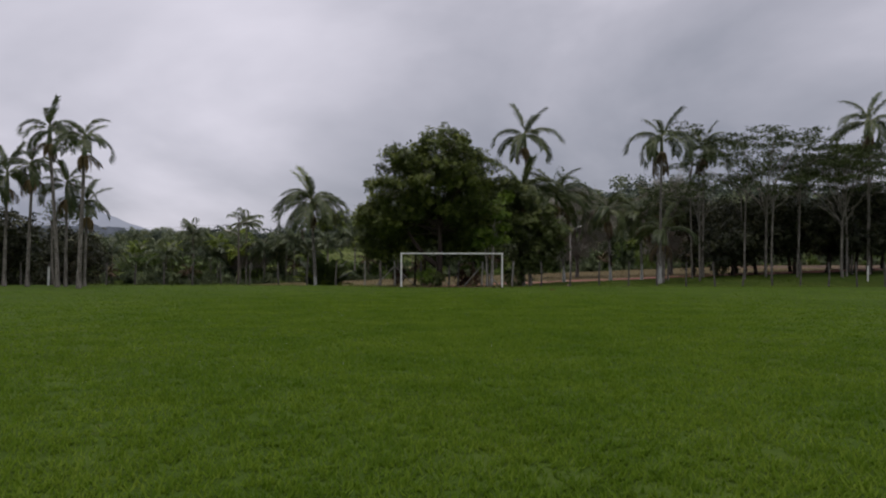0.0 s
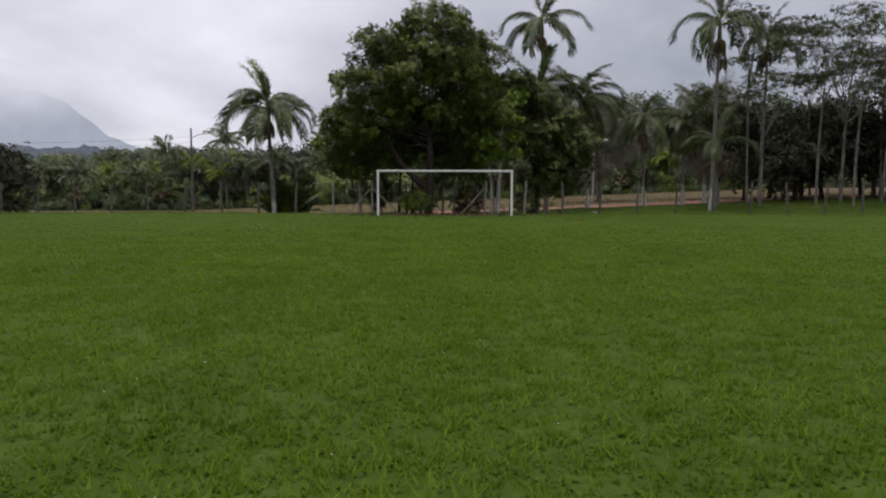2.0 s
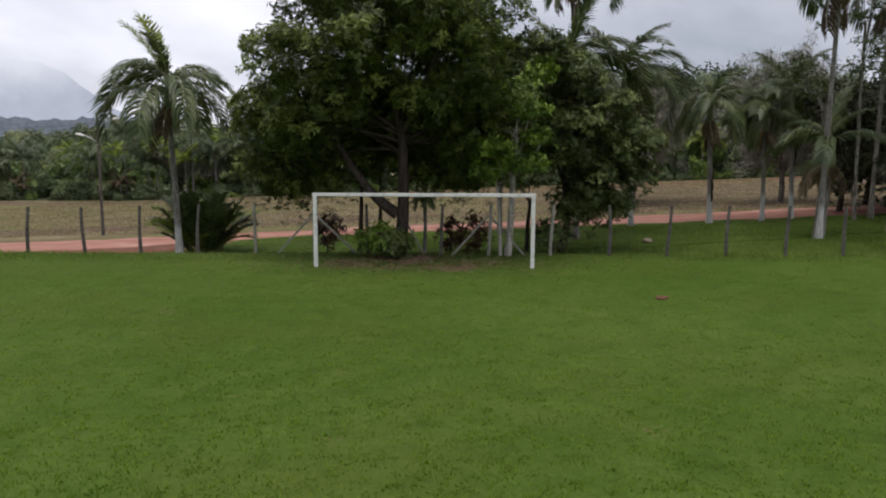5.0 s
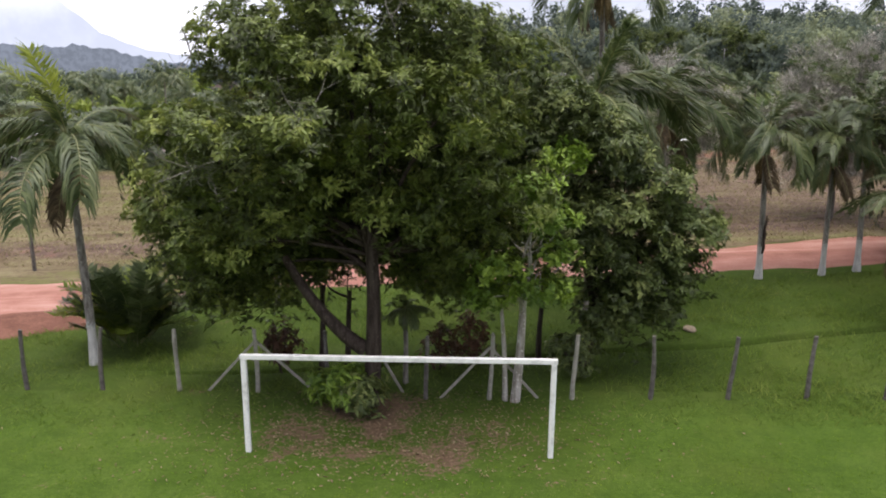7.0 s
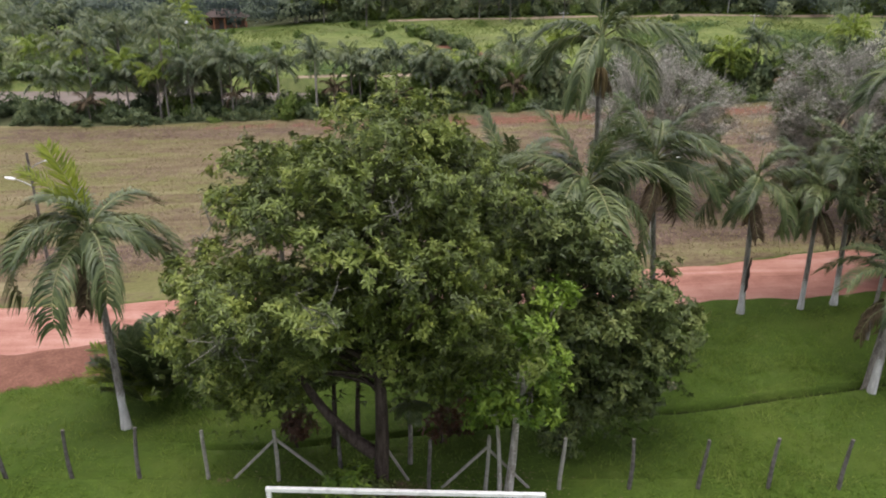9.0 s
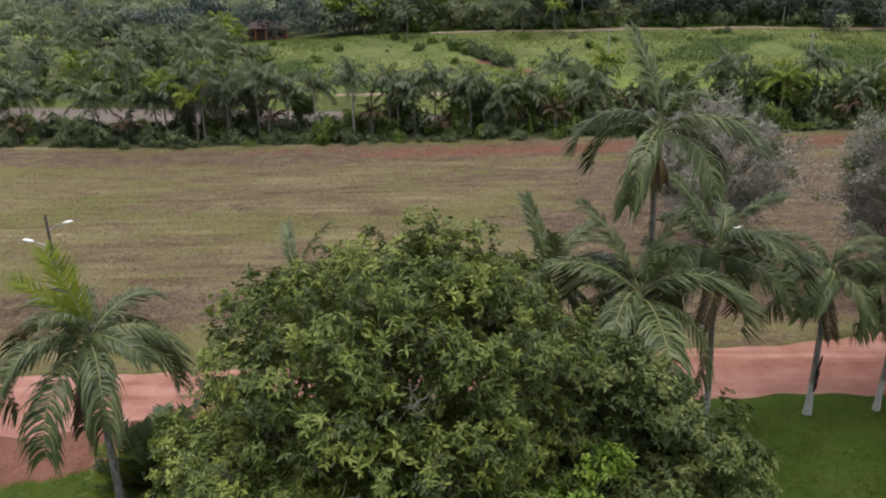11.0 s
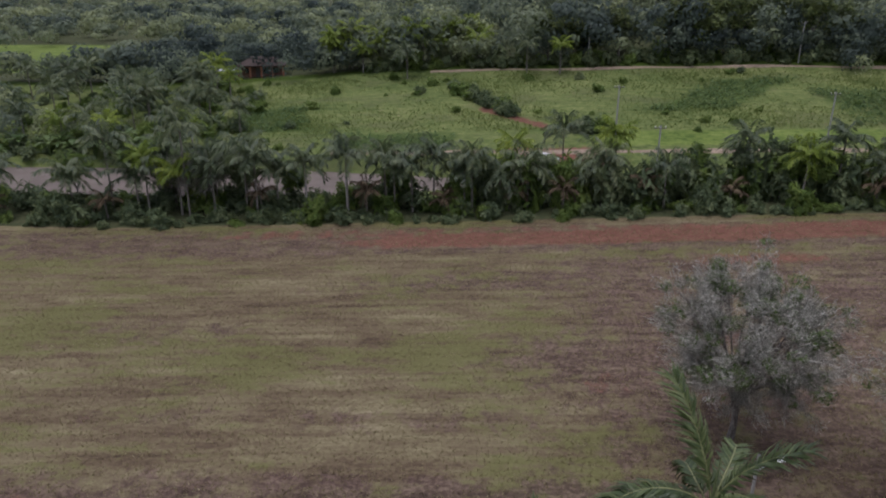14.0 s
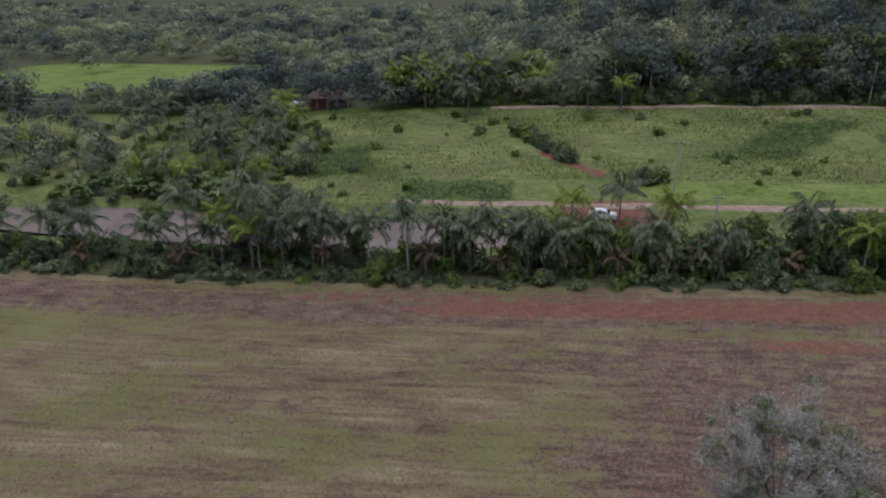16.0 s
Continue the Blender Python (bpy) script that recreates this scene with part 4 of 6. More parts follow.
side_limb = tube(bezier((-0.1, 0.1, 1.6), (-1.3, 0.2, 2.3), (-2.3, 0.3, 4.2), 9), 0.21 * np.linspace(1.1, 0.5, 9), 9)
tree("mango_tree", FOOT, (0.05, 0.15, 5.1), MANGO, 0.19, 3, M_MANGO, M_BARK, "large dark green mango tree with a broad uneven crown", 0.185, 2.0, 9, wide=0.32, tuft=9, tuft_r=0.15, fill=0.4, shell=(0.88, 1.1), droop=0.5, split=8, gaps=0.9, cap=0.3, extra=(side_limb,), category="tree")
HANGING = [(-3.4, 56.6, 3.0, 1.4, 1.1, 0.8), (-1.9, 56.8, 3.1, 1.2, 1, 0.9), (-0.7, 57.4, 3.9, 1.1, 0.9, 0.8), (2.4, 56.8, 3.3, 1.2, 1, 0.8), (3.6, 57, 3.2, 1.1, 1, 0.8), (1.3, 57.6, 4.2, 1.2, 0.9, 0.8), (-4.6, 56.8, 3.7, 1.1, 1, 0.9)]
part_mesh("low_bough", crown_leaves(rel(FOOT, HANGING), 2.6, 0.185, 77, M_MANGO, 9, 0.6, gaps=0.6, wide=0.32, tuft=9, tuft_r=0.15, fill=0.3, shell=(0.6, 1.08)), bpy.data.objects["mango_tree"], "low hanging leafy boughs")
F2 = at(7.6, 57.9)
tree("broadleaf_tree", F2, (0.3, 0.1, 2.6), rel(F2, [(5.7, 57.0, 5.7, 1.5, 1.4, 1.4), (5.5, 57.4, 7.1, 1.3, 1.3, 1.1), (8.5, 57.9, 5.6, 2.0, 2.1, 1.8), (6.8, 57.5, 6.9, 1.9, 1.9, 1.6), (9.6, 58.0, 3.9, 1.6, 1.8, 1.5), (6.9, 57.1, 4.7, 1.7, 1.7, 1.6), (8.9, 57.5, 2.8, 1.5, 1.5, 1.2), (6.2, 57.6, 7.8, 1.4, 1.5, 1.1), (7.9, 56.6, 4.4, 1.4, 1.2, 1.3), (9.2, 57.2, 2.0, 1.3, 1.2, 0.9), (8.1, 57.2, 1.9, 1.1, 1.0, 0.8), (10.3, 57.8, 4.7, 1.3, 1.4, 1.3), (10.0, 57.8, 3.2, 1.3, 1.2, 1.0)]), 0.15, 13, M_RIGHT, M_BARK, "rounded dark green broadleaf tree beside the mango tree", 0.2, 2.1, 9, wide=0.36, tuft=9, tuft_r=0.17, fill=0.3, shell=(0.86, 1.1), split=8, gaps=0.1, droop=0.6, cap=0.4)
F3 = at(5.05, 54.6)
twin = tube(bezier((-0.28, 0.05, -0.2), (-0.3, 0.0, 1.6), (-0.55, 0.0, 3.6), 8), np.linspace(0.085, 0.04, 8), 8)
tree("young_tree", F3, (0.15, 0.0, 3.4), rel(F3, [(5.2, 54.2, 6.1, 0.8, 0.8, 0.3), (5.6, 54.0, 5.5, 0.8, 0.7, 0.28), (4.5, 54.0, 4.1, 0.9, 0.7, 0.28), (5.5, 53.8, 3.6, 0.9, 0.7, 0.28), (5.0, 53.8, 4.8, 0.6, 0.6, 0.25), (6.2, 54.5, 6.9, 0.6, 0.6, 0.25), (4.3, 53.9, 3.3, 0.7, 0.6, 0.25), (6.0, 54.2, 4.5, 0.6, 0.6, 0.25)]), 0.11, 23, M_LIME, M_PALE_BARK, "slim pale-trunked young tree with fresh lime green leaves", 0.18, 6.2, 8, wide=0.42, tuft=6, tuft_r=0.14, twigs=2, droop=0.25, extra=(twin,))


def bare_twigs(owner, spots, seed):
    """Small pale dead branchlets that stick out of a crown."""
    rng = np.random.default_rng(seed)
    for x, y, z in spots:
        p0 = np.array([x, y, z]) - np.array(owner.location)
        pieces = []
        for _ in range(5):
            e = p0 + rng.normal(0, 0.38, 3) + (0, -0.25, 0.25)
            mid = (p0 + e) / 2 + rng.normal(0, 0.12, 3)
            path = bezier(p0, mid, e, 6)
            pieces.append(tube(path, np.linspace(0.013, 0.004, 6), 5))
            for _ in range(2):
                s = path[rng.integers(2, 5)]
                pieces.append(tube(bezier(s, s + rng.normal(0, 0.12, 3), s + rng.normal(0, 0.26, 3), 4), np.linspace(0.006, 0.003, 4), 4))
        v, q = join(pieces)
        part_mesh("dead_twig", mesh_np("dead_twig", v, [q], [M_DEAD], True), owner, "pale bare dead twigs")


bare_twigs(bpy.data.objects["mango_tree"], [(-2.6, 51.7, 6.9), (-2.2, 51.9, 6.3), (0.0, 50.7, 8.0), (-3.0, 53.2, 9.4), (1.8, 51.9, 10.2)], 8)
# place, height, size, lean, whitewashed, young, dead, radius, label
PALMS_BY_THE_TREE = [
    ((-9.14, 59.33), 7.9, 1.0, (-0.5, 0.7), True, 2, 2, 0.16, "palm with a whitewashed leaning trunk and one yellow-green frond"),
    ((9.4, 63.5), 13.8, 0.96, (-0.4, 0.5), False, 2, 2, 0.14, "very tall slender palm with a drooping feathery crown"),
    ((13.2, 67.2), 8.4, 1.08, (-1.0, -1.3), True, 0, 3, 0.14, "tall palm with long drooping grey-green fronds"),
    ((8.7, 62.6), 8.7, 1.1, (-0.3, -0.8), False, 0, 3, 0.13, "palm with a dense drooping crown in a clump"),
    ((5.8, 66.6), 7.4, 1.0, (0.1, 0.0), False, 0, 2, 0.13, "palm behind the mango tree with dark fronds"),
    ((17.7, 67.5), 6.9, 0.86, (-0.2, 0.1), True, 0, 3, 0.15, "roadside palm with a whitewashed trunk and dry leaf bases"),
]
PALMS_BY_THE_ROAD = [
    ((20.8, 67.8), 6.3, 0.78, (-0.1, 0.0), True, 0, 2, 0.13, "smaller roadside palm with a whitewashed foot"),
    ((22.6, 68.1), 7.4, 0.88, (-0.3, 0.1), True, 0, 3, 0.14, "roadside palm with a dark streak on its pale trunk"),
    ((-4.2, 66.0), 7.5, 0.78, (0.0, 0.0), False, 0, 2, 0.13, "palm hidden behind the mango tree"),
    ((20.1, 60.4), 12.6, 1.0, (0.2, 0.0), True, 0, 2, 0.13, "very tall slim palm with a whitewashed foot by the fence"),
    ((20.4, 61.0), 5.2, 0.85, (0.3, 0.2), False, 0, 5, 0.3, "stout palm with a thick trunk and a skirt of dry leaves"),
]
PALMS_WEST = [
    ((-22.5, 46.6), 9.9, 0.62, (0.25, 0.0), False, 0, 2, 0.14, "tall slender palm with a thin crown"),
    ((-25.5, 49.8), 11.2, 0.66, (-0.7, 0.0), False, 0, 2, 0.14, "tall palm with a leaning trunk"),
    ((-24.6, 51.8), 6.2, 0.55, (0.1, 0.0), False, 0, 2, 0.11, "low palm in a clump beside the field"),
    ((-25.5, 50.9), 7.4, 0.6, (0.0, 0.0), False, 0, 2, 0.12, "middling palm in a clump beside the field"),
    ((-28.0, 50.6), 8.8, 0.66, (0.2, 0.0), False, 0, 2, 0.13, "dark palm in a clump beside the field"),
    ((-30.2, 51.6), 8.2, 0.7, (0.1, 0.0), False, 0, 2, 0.13, "dark bushy palm at the edge of the field"),
]
PALMS_EAST = [
    ((26.2, 66.5), 12.6, 0.85, (0.2, 0.0), False, 0, 2, 0.13, "palm among thin roadside trees"),
    ((39.6, 62.5), 13.8, 1.0, (0.2, 0.0), False, 0, 2, 0.15, "tall palm at the end of the tree row"),
]
PALMS = PALMS_BY_THE_TREE + PALMS_BY_THE_ROAD + PALMS_WEST + PALMS_EAST
for i, (xy, h, size, lean, white, young, dead, rad, label) in enumerate(PALMS):
    palm(at(*xy), h, 140 + i, label, lean, size, 19 if i == 0 else 13 if i == 1 else 17 if i < 8 else 9 if i == 8 else 13, white, young, min(dead, 2) if rad < 0.2 else dead, rad, "palms round the field")


def dry_strip(x, y, z0, z1, seed):
    """A dark dry leaf sheath clinging to a trunk."""
    r = random.Random(seed)
    foot = at(x, y)
    pts = [(r.uniform(-0.04, 0.04), -0.17 + r.uniform(-0.03, 0.02), z0 + (z1 - z0) * k / 6) for k in range(7)]
    v, q = tube(pts, [0.03, 0.06, 0.05, 0.085, 0.05, 0.05, 0.02], 6)
    ob = new("dry_leaf_sheath", mesh_np("dry_leaf_sheath", v, [q], [M_BARK], True))
    ob.location = foot
    tagged(ob, "dark dry leaf sheath clinging to a whitewashed palm trunk", "leaf sheath")


dry_strip(17.7, 67.5, 1.2, 3.0, 1)
dry_strip(22.55, 68.1, 3.0, 4.3, 2)


def cycad(place, trunk, size, n, seed, label, category="shrub"):
    """A low palm: several stems of stiff fronds from the ground, or one short trunk."""
    rng = random.Random(seed)
    t = thing("palm_bush" if trunk < 1 else "small_palm", place, label, category)
    if trunk >= 0.6:
        v, q = tube([(0, 0, -0.1), (0.03, 0, trunk * 0.5), (0, 0, trunk)], [0.09, 0.07, 0.08], 8)
        part_mesh("trunk", mesh_np("trunk", v, [q], [M_THIN_BARK], True), t)
    for i in range(n):
        a, r = rng.uniform(0, 360), (0 if trunk >= 0.6 else rng.uniform(0, 0.7) * size)
        e = rng.uniform(44, 88) if trunk < 0.6 else rng.uniform(-25, 70)
        s = size * rng.uniform(0.42, 0.66)
        foot = Vector((math.cos(radians(a)) * r, math.sin(radians(a)) * r, trunk if trunk >= 0.6 else 0.1 + rng.uniform(0, 0.5)))
        m = Matrix.Translation(foot) @ Matrix.Rotation(radians(a + rng.uniform(-40, 40)), 4, "Z") @ Matrix.Rotation(radians(-e), 4, "Y") @ Matrix.Diagonal((s, s, s, 1))
        part_mesh("frond", rng.choice(FRONDS_STIFF) if trunk < 0.6 else rng.choice(FRONDS_UP), t, "", m)
    return t


cycad(at(-8.9, 62.0), 0.0, 1.3, 84, 5, "dense green palm bush with stiff fronds beside a palm trunk")
cycad(at(1.85, 56.3), 2.4, 0.42, 22, 6, "small spiky palm on a thin trunk in the shade", "palm tree")


def shrub(name, place, r, h, mat, seed, label, leaf=0.25, per=9.0, group="", wide=0.3):
    rng = np.random.default_rng(seed)
    lobes = [(rng.uniform(-0.35, 0.35) * r, rng.uniform(-0.35, 0.35) * r, h * rng.uniform(0.35, 0.7), r * rng.uniform(0.5, 0.75), r * rng.uniform(0.5, 0.75), h * rng.uniform(0.3, 0.42)) for _ in range(4)]
    return tree(name, place, (0, 0, h * 0.3), lobes, 0.035, seed, mat, M_BARK, label, leaf, per, 8, "shrub", group, twigs=3, wide=wide)


shrub("shrub", at(0.1, 53.9), 0.95, 1.5, M_LIME, 51, "leafy yellow-green shrub at the mango trunk's foot", 0.24, 14)
shrub("shrub", at(0.9, 53.8), 0.7, 1.2, M_RIGHT, 52, "dark leafy shrub at the mango trunk's foot", 0.24, 14)

shrub("shrub", at(7.1, 56.6), 0.9, 1.7, M_RIGHT, 53, "dark leafy shrub in the shade under the trees", 0.2, 12)
shrub("shrub", at(4.0, 58.6), 0.9, 2.2, M_RED, 54, "shrub with dark reddish-brown leaves in the shade", 0.24, 7)
shrub("shrub", at(2.9, 57.6), 0.6, 2.0, M_RED, 55, "shrub with dark reddish-brown leaves in the shade", 0.24, 7)
shrub("shrub", at(-2.2, 57.4), 0.8, 1.9, M_RED, 56, "shrub with dark reddish-brown leaves in the shade", 0.24, 7)
for k, (x, y, hh) in enumerate([(-0.9, 57.4, 4.2), (-0.1, 57.9, 4.4), (6.4, 59.2, 4.0)]):
    tree("small_tree", at(x, y), (0.1, 0, hh * 0.7), [(0.3, 0.2, hh, 1.0, 0.9, 0.7), (-0.5, 0.1, hh * 0.92, 0.9, 0.9, 0.6)], 0.085, 57 + k, M_RIGHT, M_BARK, "thin dark-stemmed tree under the mango crown", 0.19, 9, 8)

# thin roadside trees
THIN = [((-29.6, 57.2), 8.0, 15), ((29.6, 60.0), 10.5, 16), ((22.2, 64.5), 9.0, 17), ((39.0, 64.0), 12.5, 18), ((25.0, 66.0), 15.0, 3), ((24.0, 61.5), 9.5, 4), ((28.4, 62.5), 11.5, 5), ((33.4, 63.0), 12.5, 6), ((35.2, 66.0), 12.0, 7), ((37.0, 61.5), 10.5, 8), ((42.0, 66.0), 12.0, 10), ((31.2, 68.5), 10.5, 12), ((45.5, 63.0), 11.0, 14)]
for (x, y), h, sd in THIN:
    rng = np.random.default_rng(sd)
    lob = [(rng.uniform(-1.6, 1.6), rng.uniform(-1.4, 1.4), h * rng.uniform(0.72, 1.0), rng.uniform(0.9, 1.7), rng.uniform(0.9, 1.5), rng.uniform(0.4, 0.8)) for _ in range(6)]
    tree("thin_tree", at(x, y), (rng.uniform(-0.4, 0.4), 0, h * 0.7), lob, 0.075, sd + 60, M_UMBRELLA, M_THIN_BARK, "thin bare-stemmed tree with a sparse flat crown", 0.2, 5, 8, group="thin trees by the road", gaps=0.9, droop=0.15)


for k, (x, y, hh) in enumerate([(27, 71, 8.0), (33, 70, 9.0), (38, 73, 9.5), (43, 70, 9.0), (48, 66, 10.0), (36, 79, 9.0), (45, 78, 10.0), (53, 72, 10.0), (58, 66, 10.0), (63, 74, 11.0), (-37, 63, 7.0), (-43, 60, 8.0), (-41, 68, 7.5), (-48, 66, 8.0), (-33.5, 67, 7.5), (-36.5, 74, 8.5), (31, 75, 8.5), (41, 64.5, 8.5), (50, 61, 9.5), (56, 60, 9.5), (47, 72, 9.5), (35, 66.5, 7.5), (29.5, 67.5, 6.5), (32, 72.5, 7), (39.5, 69, 8), (44, 73.5, 8), (52, 67, 9), (-35, 58.5, 7.5), (-39, 56.5, 7), (-45, 63.5, 8)]):
    rng = np.random.default_rng(640 + k)
    lob = [(rng.uniform(-2.2, 2.2), rng.uniform(-1.8, 1.8), hh * rng.uniform(0.27 if x > 0 else 0.14, 0.85), rng.uniform(1.5, 2.4), rng.uniform(1.3, 2.0), rng.uniform(1.0, 1.5)) for _ in range(10)]
    tree("thicket_tree", at(x, y), (rng.uniform(-0.3, 0.3), 0, hh * 0.35), lob, 0.14, 660 + k, M_THICKET, M_BARK, "dark leafy tree in a thicket beyond the field", 0.38, 0.6, 6, group="dark trees beside the field", tuft=5, tuft_r=0.35, fill=0.4, shell=(0.8, 1.08), wide=0.4)


def umbrella(xy, h, r, seed):
    rng = np.random.default_rng(seed)
    lob = []
    for k in range(34):
        a, q = k * 2.4, r * math.sqrt((k + 0.5) / 34)
        lob.append((math.cos(a) * q, math.sin(a) * q, h * (1.0 - 0.24 * (q / r) ** 2) + rng.uniform(-0.5, 0.5), rng.uniform(1.2, 2.2), rng.uniform(1.2, 2.2), rng.uniform(0.10, 0.2)))
    tree("umbrella_tree", at(*xy), (0.2, 0, h * 0.55), lob, 0.1, seed, M_UMBRELLA, M_THIN_BARK, "wide flat-topped tree with feathery light green layers", 0.2, 6, 7, droop=0.1, gaps=0.8, group="flat-topped trees")


umbrella((31.0, 64.0), 13.2, 8.0, 71)
umbrella((40.5, 67.0), 12.0, 7.0, 72)
umbrella((36.0, 60.5), 10.5, 5.0, 73)


def grey_tree(xy, h, r, seed, low=0.2, fine=42000, group="half-bare trees in the dry field", label="half-bare tree with pale grey twigs and a few green tufts"):
    """A half-bare tree: limbs that fork again and again into fine pale twigs, and a few green tufts."""
    rng = np.random.default_rng(seed)
    t = thing("grey_tree", at(*xy), label, "tree", group)
    mid = h * (1 + low) / 2
    half = np.array([r, r, h * (1 - low) / 2])
    pieces = [tube([(0, 0, -0.3), (0.08, 0, h * 0.1), (0, 0.05, h * 0.26)], [0.27, 0.2, 0.17], 8)]
    ends = []
    for k in range(30):
        u, a = 1 - 2 * (k + 0.5) / 30, k * 2.4 + rng.uniform(-0.3, 0.3)
        w = math.sqrt(1 - u * u)
        goal = np.array([math.cos(a) * w, math.sin(a) * w, u]) * half * rng.uniform(0.45, 0.68) + (0, 0, mid)
        start = np.array([0, 0, h * rng.uniform(0.16, 0.3)])
        path = bezier(start, (start + goal) / 2 + rng.normal(0, 0.4, 3) + (0, 0, 0.5), goal, 8)
        pieces.append(tube(path, 0.085 * np.linspace(1, 0.35, 8), 5))
        for _ in range(9):
            s0 = path[rng.integers(4, 8)]
            e = goal + rng.normal(0, 0.17, 3) * half + (goal - (0, 0, mid)) * rng.uniform(0.05, 0.5)
            twig = bezier(s0, (s0 + e) / 2 + rng.normal(0, 0.25, 3), e, 6)
            pieces.append(tube(twig, 0.03 * np.linspace(1, 0.4, 6), 3))
            ends += [(twig[n], unit(twig[n] - twig[n - 1])) for n in (3, 4, 5)]
    v, q = join(pieces)
    part_mesh("trunk", mesh_np("trunk", v, [q], [M_LIMB], True), t, "grey-brown trunk and forking limbs")
    p0, w0 = np.array([e[0] for e in ends]), np.array([e[1] for e in ends])
    k = max(2, int(fine / len(p0)))
    p = np.repeat(p0, k, 0) + rng.normal(0, 0.22, (len(p0) * k, 3))
    w = unit(np.repeat(w0, k, 0) * 0.7 + rng.normal(0, 0.65, (len(p), 3)))
    L = rng.uniform(0.18, 0.55, len(p))
    v, f = leaves(p, w, unit(rng.standard_normal((len(p), 3))), L, np.full(len(p), 0.018), 0.4)
    part_mesh("twig", mesh_np("twig", v, [f], [M_TWIG]), t, "fine pale dry twigs")
    tufts = []
    for i in sorted(rng.choice(len(p0), 200, replace=False), key=lambda j: p0[j][2] + rng.uniform(-1, 1))[70:]:
        c = p0[i]
        tufts.append((c[0], c[1], c[2], rng.uniform(0.4, 0.8), rng.uniform(0.4, 0.8), rng.uniform(0.3, 0.5)))
    part_mesh("crown", crown_leaves(tufts, 11, 0.17, seed + 5, M_GREY_LEAF, 7, 0.3, gaps=1.2), t, "sparse green leaf tufts")


grey_tree((18.4, 86.0), 11.2, 5.7, 81)
grey_tree((28.2, 81.0), 11.2, 4.7, 82)

# ---- the palm hedge across the field ----


def far_crown(seed, mat, n=17, size=1.0):
    rng = np.random.default_rng(seed)
    vs, qs, ts, k = [], [], [], 0
    P = []
    for i in range(n):
        e, a = radians(84 - 92 * i / n + rng.uniform(-10, 10)), i * 2.4 + rng.uniform(-0.3, 0.3)
        L = size * rng.uniform(2.2, 3.0)
        s = np.linspace(0, 1, 7)
        bend = e - rng.uniform(0.9, 1.5) * s ** 1.4
        x = np.concatenate([[0], np.cumsum(np.cos(bend[1:]))]) * L / 6
        z = np.concatenate([[0], np.cumsum(np.sin(bend[1:]))]) * L / 6
        ca, sa = math.cos(a), math.sin(a)
        path = np.stack([x * ca, x * sa, z], -1)
        u = np.repeat(np.linspace(0.15, 1, 28), 2)
        base = np.stack([np.interp(u, s, path[:, j]) for j in range(3)], -1)
        sg = np.tile([1.0, -1.0], 28)[:, None]
        out = np.array([[-sa, ca, 0]]) * sg
        fw = np.array([[ca, sa, 0]])
        way = unit(out + fw * 0.5 + np.array([[0, 0, -0.7]]) + rng.normal(0, 0.2, (56, 3)))
        v, f = leaves(base, way, np.tile([[0, 0, 1.0]], (56, 1)), rng.uniform(0.6, 1.0, 56) * size, np.full(56, 0.115), 0.1)
        P.append((v, f))
    v, f = join(P)
    return mesh_np("crown", v, [f], [mat])


DRY_CROWN = far_crown(206, M_FROND_DEAD, 10, 0.8)
FAR_CROWNS = [far_crown(200 + i, M_FROND_DARK, 15, 1.1) for i in range(3)] + [far_crown(204, M_FROND_NEW, 15, 0.9)]
v, q = tube([(0, 0, -0.3), (0.05, 0, 0.3), (0.0, 0.05, 0.65), (0.03, 0, 1.0)], [0.17, 0.13, 0.11, 0.1], 7)
FAR_TRUNK = mesh_np("trunk", v, [q], [M_PALM_TRUNK], True)
v, q = tube([(0, 0, -0.3), (0.05, 0, 0.3), (0.0, 0.05, 0.65), (0.03, 0, 1.0)], [0.2, 0.17, 0.15, 0.13], 7)
PALE_TRUNK = mesh_np("trunk", v, [q], [M_PALE_BARK], True)


def dry_palm(x, y, h, seed):
    t = thing("palm_tree", at(x, y), "withered brown palm in the hedge", "palm tree", "withered palms", seed * 40.0)
    part_mesh("trunk", FAR_TRUNK, t, "", Matrix.Diagonal((1, 1, h, 1)))
    part_mesh("crown", DRY_CROWN, t, "dry brown crown", Matrix.Translation((0.03, 0, h)))


def far_palm(x, y, h, seed, scale=1.0, pale=False, light=False, group="palms of the hedge", label="dark green hedge palm with a short trunk"):
    rng = random.Random(seed)
    t = thing("palm_tree", at(x, y), label, "palm tree", group, rng.uniform(0, 360))
    part_mesh("trunk", PALE_TRUNK if pale else FAR_TRUNK, t, "pale smooth trunk" if pale else "", Matrix.Diagonal((1, 1, h, 1)))
    part_mesh("crown", FAR_CROWNS[3 if light else rng.randrange(3)], t, "yellow-green crown" if light else "", Matrix.Translation((0.03, 0, h)) @ Matrix.Diagonal((scale, scale, scale, 1)))


rng = random.Random(33)
HEDGE_PALMS = [(-18.2, 132.2, 6.4, True), (-13.1, 132.1, 6.2, True), (-40, 133, 5.2, False), (-46, 132.5, 5.5, False), (-34.5, 133, 5.6, False), (-30, 132.5, 5.2, False), (-26, 133.2, 4.8, False), (-22, 133, 5.2, False), (-8.5, 132.8, 5.2, False), (-5.2, 132.4, 5.4, False), (-2.5, 133, 4.9, False), (1.2, 132.6, 4.2, False), (5.5, 133, 4.0, False), (19.5, 135, 5.4, False), (16.5, 133, 4.2, False), (46, 134, 5.0, False), (52, 133, 5.4, False), (-52, 133, 5.2, False), (-58, 132.5, 5.4, False), (-65, 133, 5.0, False), (-72, 133, 5.4, False), (-80, 133, 5.0, False), (58, 134, 5.6, False), (66, 133, 5.2, False)]
